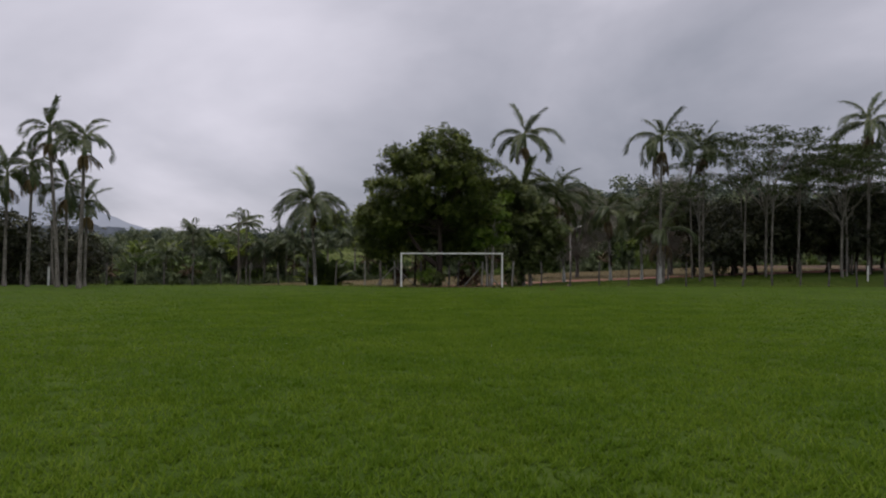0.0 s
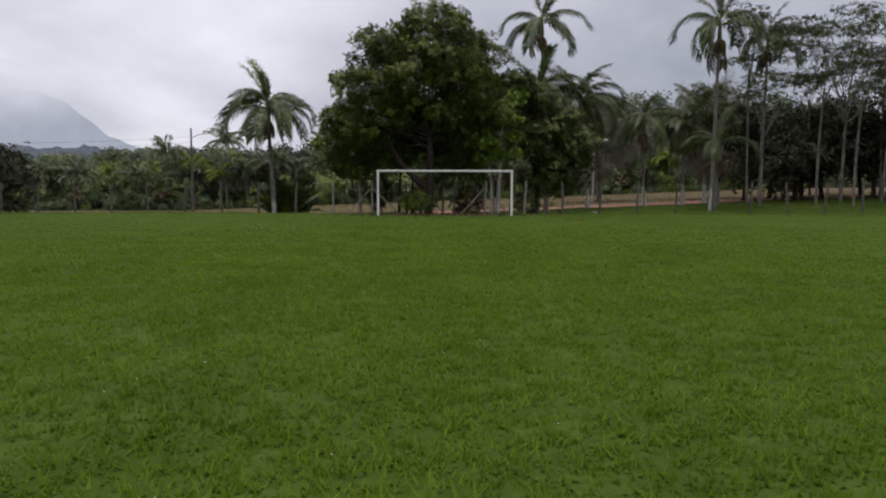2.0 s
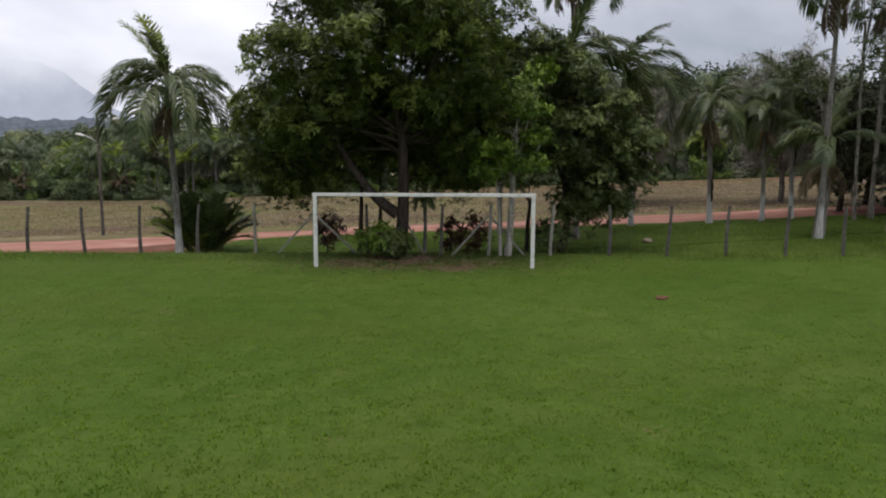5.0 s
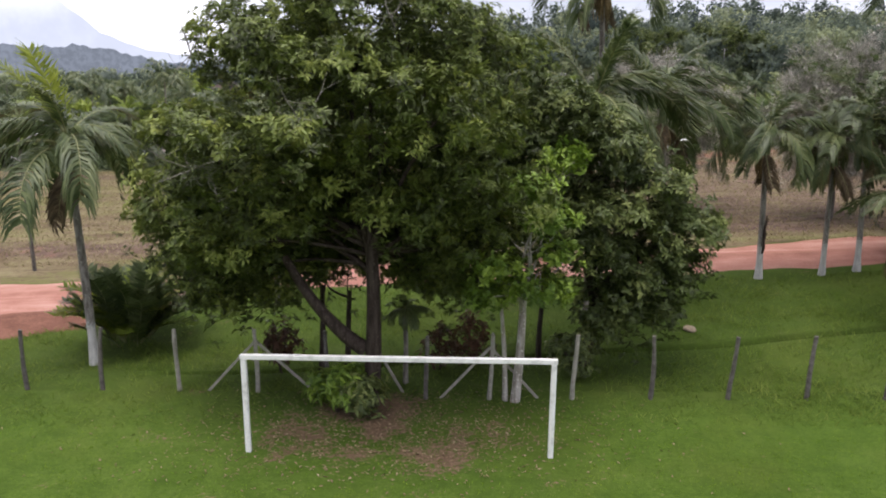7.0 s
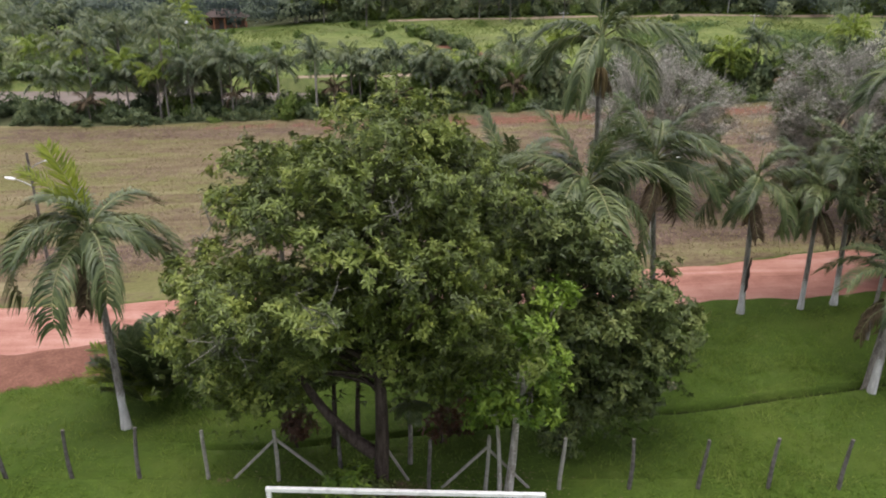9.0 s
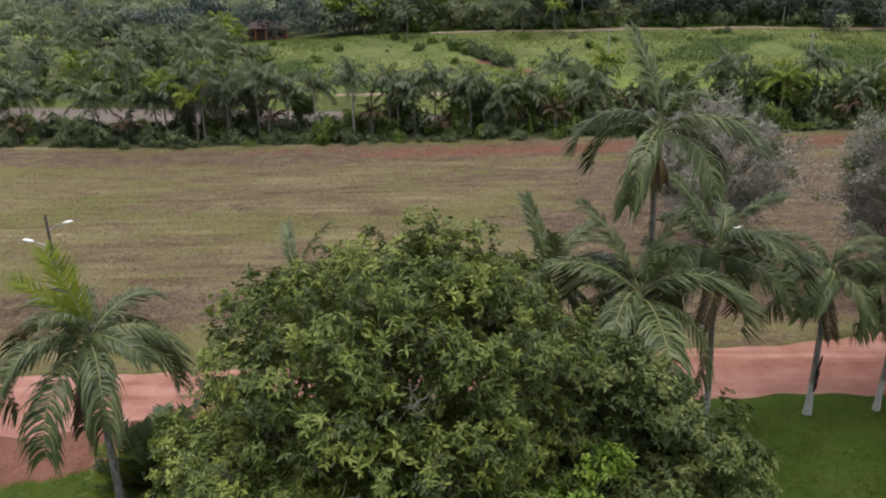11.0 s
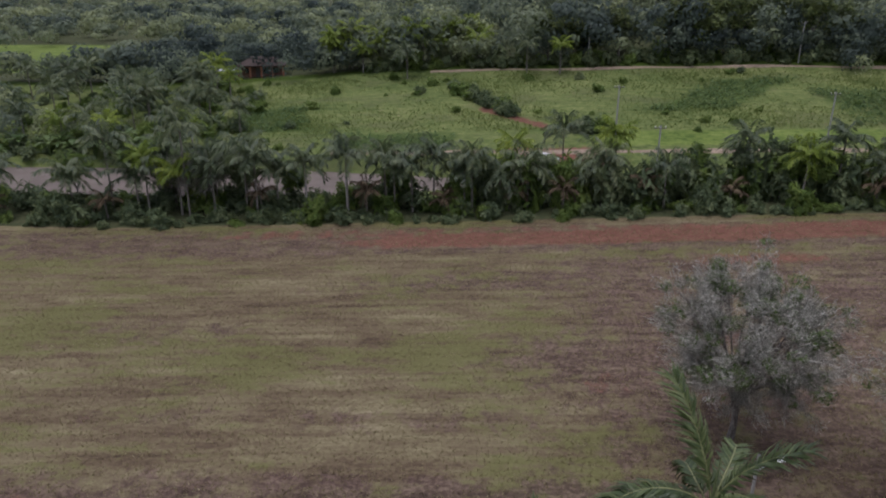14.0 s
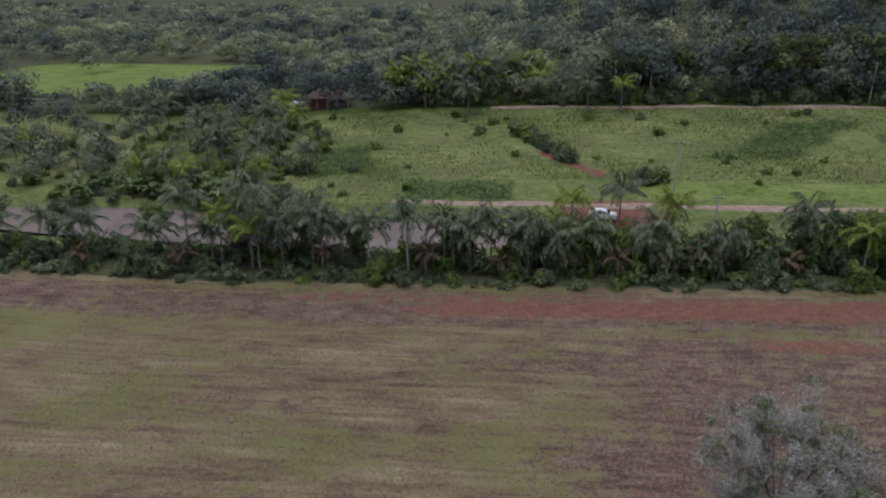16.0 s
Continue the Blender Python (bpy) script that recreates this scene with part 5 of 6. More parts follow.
HEDGE_PALMS += [(-97 + 4.1 * k + rng.uniform(-1.4, 1.4), rng.uniform(131.5, 136.5), rng.uniform(3.6, 5.6), False) for k in range(0, 44, 2) if not -20 < -97 + 4.1 * k < -11]
for i, (x, y, h, pale) in enumerate(HEDGE_PALMS):
    if x < -44 and i % 2:
        continue
    h = h * (0.8 if x < -44 else 1.0)
    far_palm(x, y, h * rng.uniform(1.0, 1.6), 300 + i, rng.uniform(1.0, 1.35), pale, i % 9 == 4, label="yellow-green hedge palm with a short trunk" if i % 9 == 4 else "hedge palm with a pale bare trunk" if pale else "dark green hedge palm with a short trunk")
OTHER_PALMS = [(-33.3, 132.6, 11.4, False), (-43.5, 133.5, 9.8, False), (-28.5, 140.0, 6.8, False), (-38.0, 141.0, 7.2, False), (14.8, 148.9, 5.6, False), (8.0, 150, 3.4, True), (5.5, 148.5, 3.0, True), (-38, 168, 4.5, False), (-36.5, 150, 4.0, False), (49.6, 211, 5.0, True), (19.5, 203, 6.0, True), (12.5, 202.5, 6.5, False), (-12.5, 201, 5.5, False), (-60, 182, 6.0, False), (-66, 186, 6.0, False), (-52, 188, 6.5, False), (-20, 214, 8.0, False), (-16, 216, 8.5, False), (-11, 215, 8.0, False), (-27, 213, 8.5, False), (-75, 176, 6.0, False), (-46, 176, 5.5, False), (-58, 171, 5.0, False)]
for i, (x, y, h, light) in enumerate(OTHER_PALMS):
    far_palm(x, y, h, 400 + i, rng.uniform(1.0, 1.3), False, light, "palms beyond the dry field", "palm with a yellow-green crown on the hillside" if light else "dark palm on the hillside")

grey_tree((-32.0, 135.0), 8.0, 3.4, 83, 0.3, 9000, "bare trees of the hedge", "leafless grey tree between hedge palms")
grey_tree((-36.5, 136.0), 7.4, 3.0, 84, 0.3, 9000, "bare trees of the hedge", "leafless grey tree between hedge palms")
for k in range(26):
    far_palm(rng.uniform(-31, 3), rng.uniform(208, 219), rng.uniform(5, 8.5), 1300 + k, rng.uniform(1.1, 1.7), False, k % 3 > 0, "palms at the forest edge", "bright feathery palm at the forest edge" if k % 3 else "dark palm at the forest edge")
for k in range(30):
    far_palm(rng.uniform(-96, -43), rng.uniform(157, 203), rng.uniform(2.5, 6.5), 1340 + k, rng.uniform(0.9, 1.5), False, k % 4 == 0, "palms on the hillside", "palm with a yellow-green crown on the hillside" if k % 4 == 0 else "dark palm on the hillside")
for k, x in enumerate((-58, -43.5, -24, -10.5, -1, 7.5, 13, 22.5, 33, 49)):
    dry_palm(x, 130.6 + 0.9 * (k % 3), 2.0 + 0.5 * (k % 4), k)
BUSHES = []
for i in range(7):
    r2 = np.random.default_rng(500 + i)
    lob = [(r2.uniform(-1, 1), r2.uniform(-0.7, 0.7), r2.uniform(0.5, 1.7), r2.uniform(0.7, 1.2), r2.uniform(0.7, 1.1), r2.uniform(0.6, 1.0)) for _ in range(5)]
    BUSHES.append(crown_leaves(lob, 2.6, 0.5, 510 + i, M_HEDGE if i < 5 else M_HEDGE_LIGHT, 7, 0.35, wide=0.4))


def far_bush(x, y, s, seed, group="bushes of the hedge", label="dense green bush under the hedge palms", tall=1.0, light=False):
    rng2 = random.Random(seed)
    i = rng2.choice([0, 1, 2, 3, 4, 0, 1, 2, 5, 6, 5 + seed % 2])
    if light:
        i = 5 + seed % 2
    ob = new("bush", BUSHES[i])
    ob.matrix_basis = Matrix.Translation(at(x, y, -0.15)) @ Matrix.Rotation(rng2.uniform(0, 6.28), 4, "Z") @ Matrix.Diagonal((s, s, s * tall, 1))
    tagged(ob, "light yellow-green leafy bush among darker ones" if i >= 5 and not light else label, "bush", group)


def undergrowth(name, spots, label):
    """Bushes too many to count, joined."""
    V, F, n = [], [], 0
    src = []
    for me in BUSHES:
        v = np.empty(len(me.vertices) * 3, dtype=np.float32)
        me.vertices.foreach_get("co", v)
        f = np.empty(len(me.loops), dtype=np.int32)
        me.loops.foreach_get("vertex_index", f)
        src.append((v.reshape(-1, 3), f.reshape(-1, 3)))
    slots = ([], [])
    for i, (x, y, s, tall, light) in enumerate(spots):
        j = 5 + i % 2 if light else i % 5
        v, f = src[j]
        a = i * 2.4
        p = np.stack([v[:, 0] * math.cos(a) - v[:, 1] * math.sin(a), v[:, 0] * math.sin(a) + v[:, 1] * math.cos(a), v[:, 2] * tall], -1) * s
        V.append(p + np.array(at(x, y, -0.15)))
        slots[1 if light else 0].append(f + n)
        n += len(v)
    me = mesh_np(name, np.concatenate(V), [np.concatenate(q) for q in slots], [M_HEDGE, M_HEDGE_LIGHT])
    tagged(new(name, me), label, "bushes", kind="stuff")


for k in range(120):
    x = -100 + k * 1.75 + rng.uniform(-0.9, 0.9)
    if rng.random() < 0.3:
        continue
    far_bush(x, rng.uniform(128.6, 132.2), rng.uniform(0.35, 1.15), 600 + k, tall=rng.uniform(0.6, 1.7))
for k in range(80):
    x = -95 + k * 2.5 + rng.uniform(-1.2, 1.2)
    right = x > -1
    far_bush(x, rng.uniform(132, 137), rng.uniform(1.2, 1.7) if right else rng.uniform(0.9, 1.3), 800 + k, tall=rng.uniform(1.3, 2.3) if right else rng.uniform(0.8, 1.5))
for k, (x, y, hh) in enumerate([(-88, 136, 8.0), (-76, 137, 7.0), (-62, 136, 8.0), (-50, 137, 6.5), (-38, 137, 7.5), (-27, 136, 6.0), (-7, 136, 5.5), (2, 136, 6.5), (10, 136.5, 6.0), (29, 136, 6.5), (35, 135.5, 7.0), (41, 136, 7.5), (61, 136, 7.5), (72, 136, 8.0), (43.5, 134.2, 7.0), (39.5, 134.5, 5.5), (-21.5, 135.5, 5.5), (16, 135, 5.0), (24, 134.6, 5.5), (51, 135, 6.0)]):
    r3 = np.random.default_rng(700 + k)
    lob = [(r3.uniform(-1.6, 1.6), r3.uniform(-1.0, 1.0), hh * (1.15 if x < -24 else 1.0) * r3.uniform(0.4, 0.9), r3.uniform(1.0, 1.7), r3.uniform(1.0, 1.5), r3.uniform(0.7, 1.2)) for _ in range(6)]
    tree("hedge_tree", at(x, y), (0, 0, hh * 0.35), lob, 0.12, 720 + k, M_HEDGE if k % 3 and k < 14 else M_HEDGE_LIGHT, M_THIN_BARK, "broadleaf tree among the hedge palms", 0.4, 1.3, 7, group="trees of the hedge", tuft=5, tuft_r=0.35, shell=(0.8, 1.08), wide=0.42)
undergrowth("undergrowth", [(-92 + k * 1.95 + rng.uniform(-1, 1), rng.uniform(127.9, 130.4), rng.uniform(0.35, 0.8), rng.uniform(0.6, 1.4), k % 5 > 3) for k in range(90)], "low leafy undergrowth along the foot of the palm hedge")
for k in range(30):
    far_bush(rng.uniform(-80, 0), rng.uniform(134.5, 138.0), rng.uniform(0.8, 1.2), 1100 + k, tall=rng.uniform(0.8, 1.3))
# shrubs on the hillside
for k in range(44):
    x, y = rng.uniform(-75, 75), rng.uniform(158, 204)
    if -2 < x < 22 and y < 170:
        continue
    far_bush(x, y, rng.uniform(0.3, 0.8), 900 + k, "bushes on the hillside", "low green bush on the hillside", light=k % 3 > 0)
for k in range(26):
    s = k / 25
    far_bush(-2 + 11 * s + rng.uniform(-1.2, 1.2), 192 - 18 * s + rng.uniform(-1.6, 1.6), rng.uniform(0.7, 1.15), 980 + k, "bushes on the hillside", "dark green bush above the bare earth bank")
undergrowth("undergrowth", [(rng.uniform(-75, -36), rng.uniform(154, 172), rng.uniform(0.8, 1.3), 1.0, k % 3 == 0) for k in range(34)], "leafy undergrowth beyond the pond")
for k in range(10):
    far_bush(21 + rng.uniform(-2.4, 2.4), 165 + rng.uniform(-1.4, 1.4), rng.uniform(0.8, 1.2), 1060 + k, "bushes on the hillside", "dark green bush beside the farm road")


undergrowth("undergrowth", [(rng.uniform(-98, -38), rng.uniform(153, 203), rng.uniform(0.4, 1.1), rng.uniform(0.6, 1.3), k % 3 > 0) for k in range(110)], "rough green undergrowth in the valley")


undergrowth("undergrowth", [(-20 + k * 1.5 + rng.uniform(-1, 1), rng.uniform(208.0, 211.5), rng.uniform(0.7, 1.5), rng.uniform(0.7, 1.5), k % 4 == 1) for k in range(86)], "rough undergrowth along the forest edge")


def banana_mesh(seed):
    rng2 = np.random.default_rng(seed)
    pieces = [tube([(0, 0, -0.1), (0.03, 0, 0.8), (0, 0, 1.5)], [0.13, 0.11, 0.07], 7)]
    for i in range(9):
        a, e, L = i * 2.4 + rng2.uniform(-0.3, 0.3), rng2.uniform(0.5, 1.4), rng2.uniform(1.5, 2.1)
        s = np.linspace(0, 1, 6)
        bend = e - 1.5 * s ** 1.3
        x = np.concatenate([[0], np.cumsum(np.cos(bend[1:]))]) * L / 5
        z = np.concatenate([[0], np.cumsum(np.sin(bend[1:]))]) * L / 5 + 1.4
        w = 0.26 * np.sin(np.clip(s * 0.92 + 0.06, 0, 1) * math.pi) + 0.02
        ca, sa = math.cos(a), math.sin(a)
        rows = []
        for k in range(6):
            for q, lift in ((-1, 0.06), (0, 0.0), (1, 0.06)):
                rows.append((x[k] * ca - q * w[k] * sa, x[k] * sa + q * w[k] * ca, z[k] + lift))
        f = [(k * 3 + j, k * 3 + j + 1, k * 3 + j + 4, k * 3 + j + 3) for k in range(5) for j in range(2)]
        pieces.append((np.array(rows), np.array(f)))
    v, f = join(pieces)
    return mesh_np("banana_plant", v, [f], [M_BANANA])


BANANAS = [banana_mesh(i) for i in range(3)]
for k in range(34):
    x, y = rng.uniform(-76, -44), rng.uniform(153.5, 160)
    ob = new("banana_plant", BANANAS[k % 3])
    s = rng.uniform(1.0, 1.5)
    ob.matrix_basis = Matrix.Translation(at(x, y)) @ Matrix.Rotation(rng.uniform(0, 6.28), 4, "Z") @ Matrix.Diagonal((s, s, s, 1))
    tagged(ob, "banana plant with broad arching leaves near the pond", "banana plant", "banana plants by the pond")


def far_woods():
    """The woods on the hills: crowns of many leaf clumps."""
    rng = np.random.default_rng(77)
    V, F, n = [], [], 0
    trees, tones = [], []
    for _ in range(2900):
        y = 209 + 560 * rng.random() ** 1.8
        x = rng.uniform(-0.75, 0.62) * (y - 20) + rng.normal(0, 6)
        if -180 < x < -86 and 212 < y < 302 and rng.random() < 0.985:
            continue
        if y < 219 and -57 < x < -38:
            continue
        big = rng.random() ** 2
        trees.append((x, y, (4.0 + (9.0 if x > -20 else 4.5) * big) * rng.uniform(0.8, 1.2), 2.2 + 4.8 * big * rng.uniform(0.7, 1.2), 1))
    for _ in range(125):
        x, y = rng.uniform(-135, -36) , rng.uniform(158, 214)
        if rng.random() > 0.12 + 0.88 * ss(-46, -66, x):
            continue
        if (x > -50 and y > 190) or (x < -66 and y > 194):
            continue
        low = 0.55 if -60 < x < -34 else 1.2
        trees.append((x, y, rng.uniform(3.0, 7.5) * low, rng.uniform(1.4, 3.2) * low, 1))
    for _ in range(160):
        trees.append((rng.uniform(75, 190), rng.uniform(135, 209), rng.uniform(5, 9), rng.uniform(2, 3.6), 1))
        trees.append((rng.uniform(-210, -98), rng.uniform(130, 200), rng.uniform(4, 6.5), rng.uniform(2, 3.2), 1))
    for _ in range(75):
        x, y = rng.uniform(-25, 150), rng.uniform(212, 340)
        trees.append((x, y, rng.uniform(11, 18), rng.uniform(2.6, 4.4), 1))
    trees += [(-50.5, 205.0, 5.0, 2.2, 1), (-43.0, 204.5, 4.6, 2.0, 1), (-39.0, 206.0, 6.0, 2.6, 1), (-46.5, 213.0, 8.0, 3.4, 1), (-41.0, 213.0, 9.0, 3.6, 1), (-52.5, 211.0, 8.0, 3.2, 1)]
    for x, y, h, r, _ in trees:
        m = int(np.clip((200 if y < 222 else 145) * (225 / y) ** 1.8 * (r / 3.2) ** 1.2, 18, 380))
        z0 = float(land(x, y))
        d = unit(rng.standard_normal((m, 3)) + (0, -0.25, 0.35))
        bump = 0.8 + 0.3 * np.sin(d[:, 0] * 5 + x) * np.sin(d[:, 1] * 5 + y) + 0.15 * np.sin(d[:, 2] * 9 + x)
        k = 6 if r > 2.9 and y < 420 else 1
        heads = unit(rng.standard_normal((k, 3)) + (0, 0, 0.3)) * (0.58 if k > 1 else 0.0)
        which = rng.integers(0, k, m)
        p = (heads[which] + d * bump[:, None] * (0.56 if k > 1 else 1.0)) * np.array([r, r, h * 0.42]) + (x, y, z0 + h * 0.6)
        s = rng.uniform(0.6, 1.15, m) * r * 2.9 / math.sqrt(m) * 0.85
        a = unit(np.cross(d, rng.standard_normal((m, 3))))
        b = unit(np.cross(d, a) + d * rng.uniform(-0.35, 0.35, m)[:, None])
        q = np.stack([p - a * s[:, None] * 0.55, p - b * s[:, None] * 0.5 + d * 0.1, p + a * s[:, None] * 0.6, p + b * s[:, None] * 0.65 - (0, 0, 0.2)], 1)
        # far woods on the left are toned lighter for haze, the rest by kind
        tone = 0.24 if x < -80 and y < 222 else 0.6 if x < -38 and y < 222 else 0.55 if x < -10 and y > 250 else 0.22 if x > 14 else (0.7 if -34 < x < 4 and y < 232 else 0.38)
        tones.append(np.full(m * 4, np.clip(rng.normal(tone, 0.34), 0, 1)))
        V.append(q.reshape(-1, 3))
        F.append(np.arange(m * 4).reshape(-1, 4) + n)
        n += m * 4
    ob = new("forest", mesh_np("forest", np.concatenate(V), [np.concatenate(F)], [M_FOREST]))
    a = ob.data.attributes.new("kind_and_haze", "FLOAT", "POINT")
    a.data.foreach_set("value", np.concatenate(tones).astype(np.float32))
    tagged(ob, "dense mixed green forest covering the hills", "forest", kind="stuff")


far_woods()
for k in range(11):
    r4 = np.random.default_rng(1200 + k)
    x, y, hh = 17 + k * 6.4 + r4.uniform(-3, 3), r4.uniform(209.5, 218), r4.uniform(7, 14)
    lob = [(r4.uniform(-2.2, 2.2), r4.uniform(-1.6, 1.6), hh * r4.uniform(0.5, 0.95), r4.uniform(1.3, 2.3), r4.uniform(1.3, 2.0), r4.uniform(0.8, 1.4)) for _ in range(7)]
    tree("forest_tree", at(x, y), (r4.uniform(-0.4, 0.4), 0, hh * 0.45), lob, 0.17, 1220 + k, M_RIGHT, M_THIN_BARK, "tall forest-edge tree with a slim trunk", 0.45, 1.5, 6, group="trees at the forest edge", tuft=4, tuft_r=0.5, shell=(0.8, 1.1), wide=0.45)

# ---- poles and wires ----


def power_pole(place, h, arm_turn, label, lamps=0, arms=1, thick=0.11, mat=M_CONCRETE, group="power poles"):
    t = thing("power_pole", place, label, "pole", group, arm_turn)
    v, q = tube([(0, 0, -0.4), (0, 0, h * 0.5), (0, 0, h)], [thick * 1.25, thick, thick * 0.75], 10)
    part_mesh("pole", mesh_np("pole", v, [q], [mat], True), t)
    for k in range(arms):
        bm = bmesh.new()
        box(bm, (1.5, 0.09, 0.11), Matrix.Translation((0, 0.1, h - 0.35 - 0.6 * k)), 0.012)
        arm = part("crossarm", bm, M_POST, t)
        for s in (-0.62, -0.2, 0.62):
            v, q = tube([(s, 0.1, h - 0.3 - 0.6 * k), (s, 0.1, h - 0.2 - 0.6 * k), (s, 0.1, h - 0.12 - 0.6 * k)], [0.03, 0.06, 0.025], 8)
            part_mesh("insulator", mesh_np("insulator", v, [q], [M_LAMP], True), arm)
    for k in range(lamps):
        s = -1 if k else 1
        v, q = tube(bezier((0, 0, h - 0.9 - k), (s * 0.4, 0, h - 0.6 - k), (s * 0.95, 0, h - 0.43 - k), 7), np.full(7, 0.03), 7)
        arm = part_mesh("lamp_arm", mesh_np("lamp_arm", v, [q], [M_METAL], True), t)
        bm = bmesh.new()
        bmesh.ops.create_uvsphere(bm, u_segments=12, v_segments=8, radius=1.0, matrix=Matrix.Translation((s * 1.12, 0, h - 0.4 - k)) @ Matrix.Rotation(radians(-s * 12), 4, "Y") @ Matrix.Diagonal((0.3, 0.13, 0.085, 1)))
        part("lamp_head", bm, M_LAMP, arm, "white lamp head")
    return t


POLE_A = at(-19.4, 74.0)
power_pole(POLE_A, 7.9, 4, "slim weathered pole with two white street lamps beside the road", 2, 0, 0.085, M_POST)
power_pole(at(15.6, 76.0), 6.2, 10, "slim pole with a white street lamp beside the road", 1, 0, 0.09)
power_pole(at(24.9, 136.2), 9.2, 0, "concrete power pole in the palm hedge")
power_pole(at(23.9, 159.3), 9.0, 0, "concrete power pole beside the farm road")
power_pole(at(53.5, 154.2), 9.0, 0, "concrete power pole beside the farm road")
power_pole(at(26.0, 208.6), 8.5, 0, "concrete power pole at the forest edge")
power_pole(at(70.5, 208.6), 8.5, 0, "concrete power pole at the forest edge")


def wire(a, b, sag, radius=0.008):
    a, b = np.array(a), np.array(b)
    s = np.linspace(0, 1, 14)[:, None]
    p = a + (b - a) * s - np.array([0, 0, 1.0]) * sag * 4 * s * (1 - s)
    v, q = tube(p, np.full(14, radius), 5)
    tagged(new("cable", mesh_np("cable", v, [q], [M_WIRE], True)), "thin black overhead cable slung from the lamp pole", "cable", "overhead cables")


top = (POLE_A[0], POLE_A[1], POLE_A[2] + 7.2)
wire(top, (-62, 76, 6.6), 0.9)
wire((top[0], top[1], top[2] - 0.5), (-62, 76, 6.0), 0.9)

# ---- the small things ----


def stone():
    bm = bmesh.new()
    bmesh.ops.create_icosphere(bm, subdivisions=3, radius=0.3)
    for v in bm.verts:
        v.co *= 1 + 0.25 * noise.noise(v.co * 4)
        v.co.z *= 0.6
    me = bpy.data.meshes.new("stone")
    bm.to_mesh(me)
    bm.free()
    me.materials.append(M_STONE)
    ob = new("stone", me)
    ob.location = at(12.4, 61.3, 0.06)
    ob.scale = (0.8, 0.8, 0.8)
    tagged(ob, "pale tan stone lying on the grass", "stone")


stone()


def stake(x, y, h):
    """A short whitewashed wooden stake at the side of the field."""
    bm = bmesh.new()
    box(bm, (0.11, 0.11, h + 0.2), Matrix.Translation((0, 0, h / 2 - 0.1)), 0.012)
    for v in bm.verts:
        v.co.x += 0.02 * v.co.z
    me = bpy.data.meshes.new("stake")
    bm.to_mesh(me)
    bm.free()
    me.materials.append(M_PAINT)
    ob = new("stake", me)
    ob.location = at(x, y)
    tagged(ob, "white painted wooden stake beside the grass field", "stake", "stakes beside the field")


stake(-27.6, 52.6, 1.4)
stake(37.0, 58.5, 1.3)


def shed():
    """A low farmhouse with an open porch, half hidden in the trees."""
    t = thing("farm_house", at(-49.0, 213.0), "old low farmhouse with red-brown walls and a dark tiled roof", "house", turn=8)
    bm = bmesh.new()
    box(bm, (9.0, 4.2, 2.7), Matrix.Translation((1.8, 2.2, 1.35)), 0.03)
    part("wall", bm, M_SHED, t, "dull red-brown plastered wall")
    bm = bmesh.new()
    eave = [bm.verts.new(p) for p in ((-3.6, -1.9, 2.6), (7.2, -1.9, 2.6), (7.2, 5.0, 2.6), (-3.6, 5.0, 2.6))]
    over = [bm.verts.new((v.co.x, v.co.y, 2.76)) for v in eave]
    ends = [bm.verts.new(p) for p in ((-0.6, 1.5, 4.5), (4.2, 1.5, 4.5))]
    bm.faces.new(eave[::-1])
    for i in range(4):
        bm.faces.new((eave[i], eave[(i + 1) % 4], over[(i + 1) % 4], over[i]))
    bm.faces.new((over[0], over[1], ends[1], ends[0]))
    bm.faces.new((over[1], over[2], ends[1]))
    bm.faces.new((over[2], over[3], ends[0], ends[1]))
    bm.faces.new((over[3], over[0], ends[0]))
    part("roof", bm, M_ROOF, t, "dark old clay tile roof")
    for px in (-3.2, -0.6, 1.9, 4.4, 6.8):
        bm = bmesh.new()
        box(bm, (0.32, 0.32, 2.7), Matrix.Translation((px, -1.5, 1.3)), 0.03)
        part("porch_post", bm, M_ROOF_POST, t, "orange-brown brick post")
    for px, w, h, z in ((-1.4, 1.1, 1.1, 1.5), (0.9, 0.95, 2.05, 1.03), (2.7, 1.1, 1.1, 1.5), (4.9, 1.1, 1.1, 1.5)):
        bm = bmesh.new()
        box(bm, (w, 0.08, h), Matrix.Translation((px, 0.08, z)), 0.01)
        part("door" if h > 2 else "window", bm, M_GLASS if h < 2 else M_POST, t)
    annex = thing("lean_to", at(-54.5, 211.0), "small open lean-to with a pale sheet roof beside the farmhouse", "shed", turn=8)
    bm = bmesh.new()
    box(bm, (4.0, 3.0, 0.1), Matrix.Translation((0, 0, 2.1)) @ Matrix.Rotation(radians(9), 4, "X"), 0.01)
    part("roof", bm, M_METAL, annex)
    for px, py in ((-1.8, -1.3), (1.8, -1.3), (-1.8, 1.3), (1.8, 1.3)):
        bm = bmesh.new()
        box(bm, (0.12, 0.12, 2.2), Matrix.Translation((px, py, 0.95)), 0.01)
        part("post", bm, M_POST, annex)


shed()


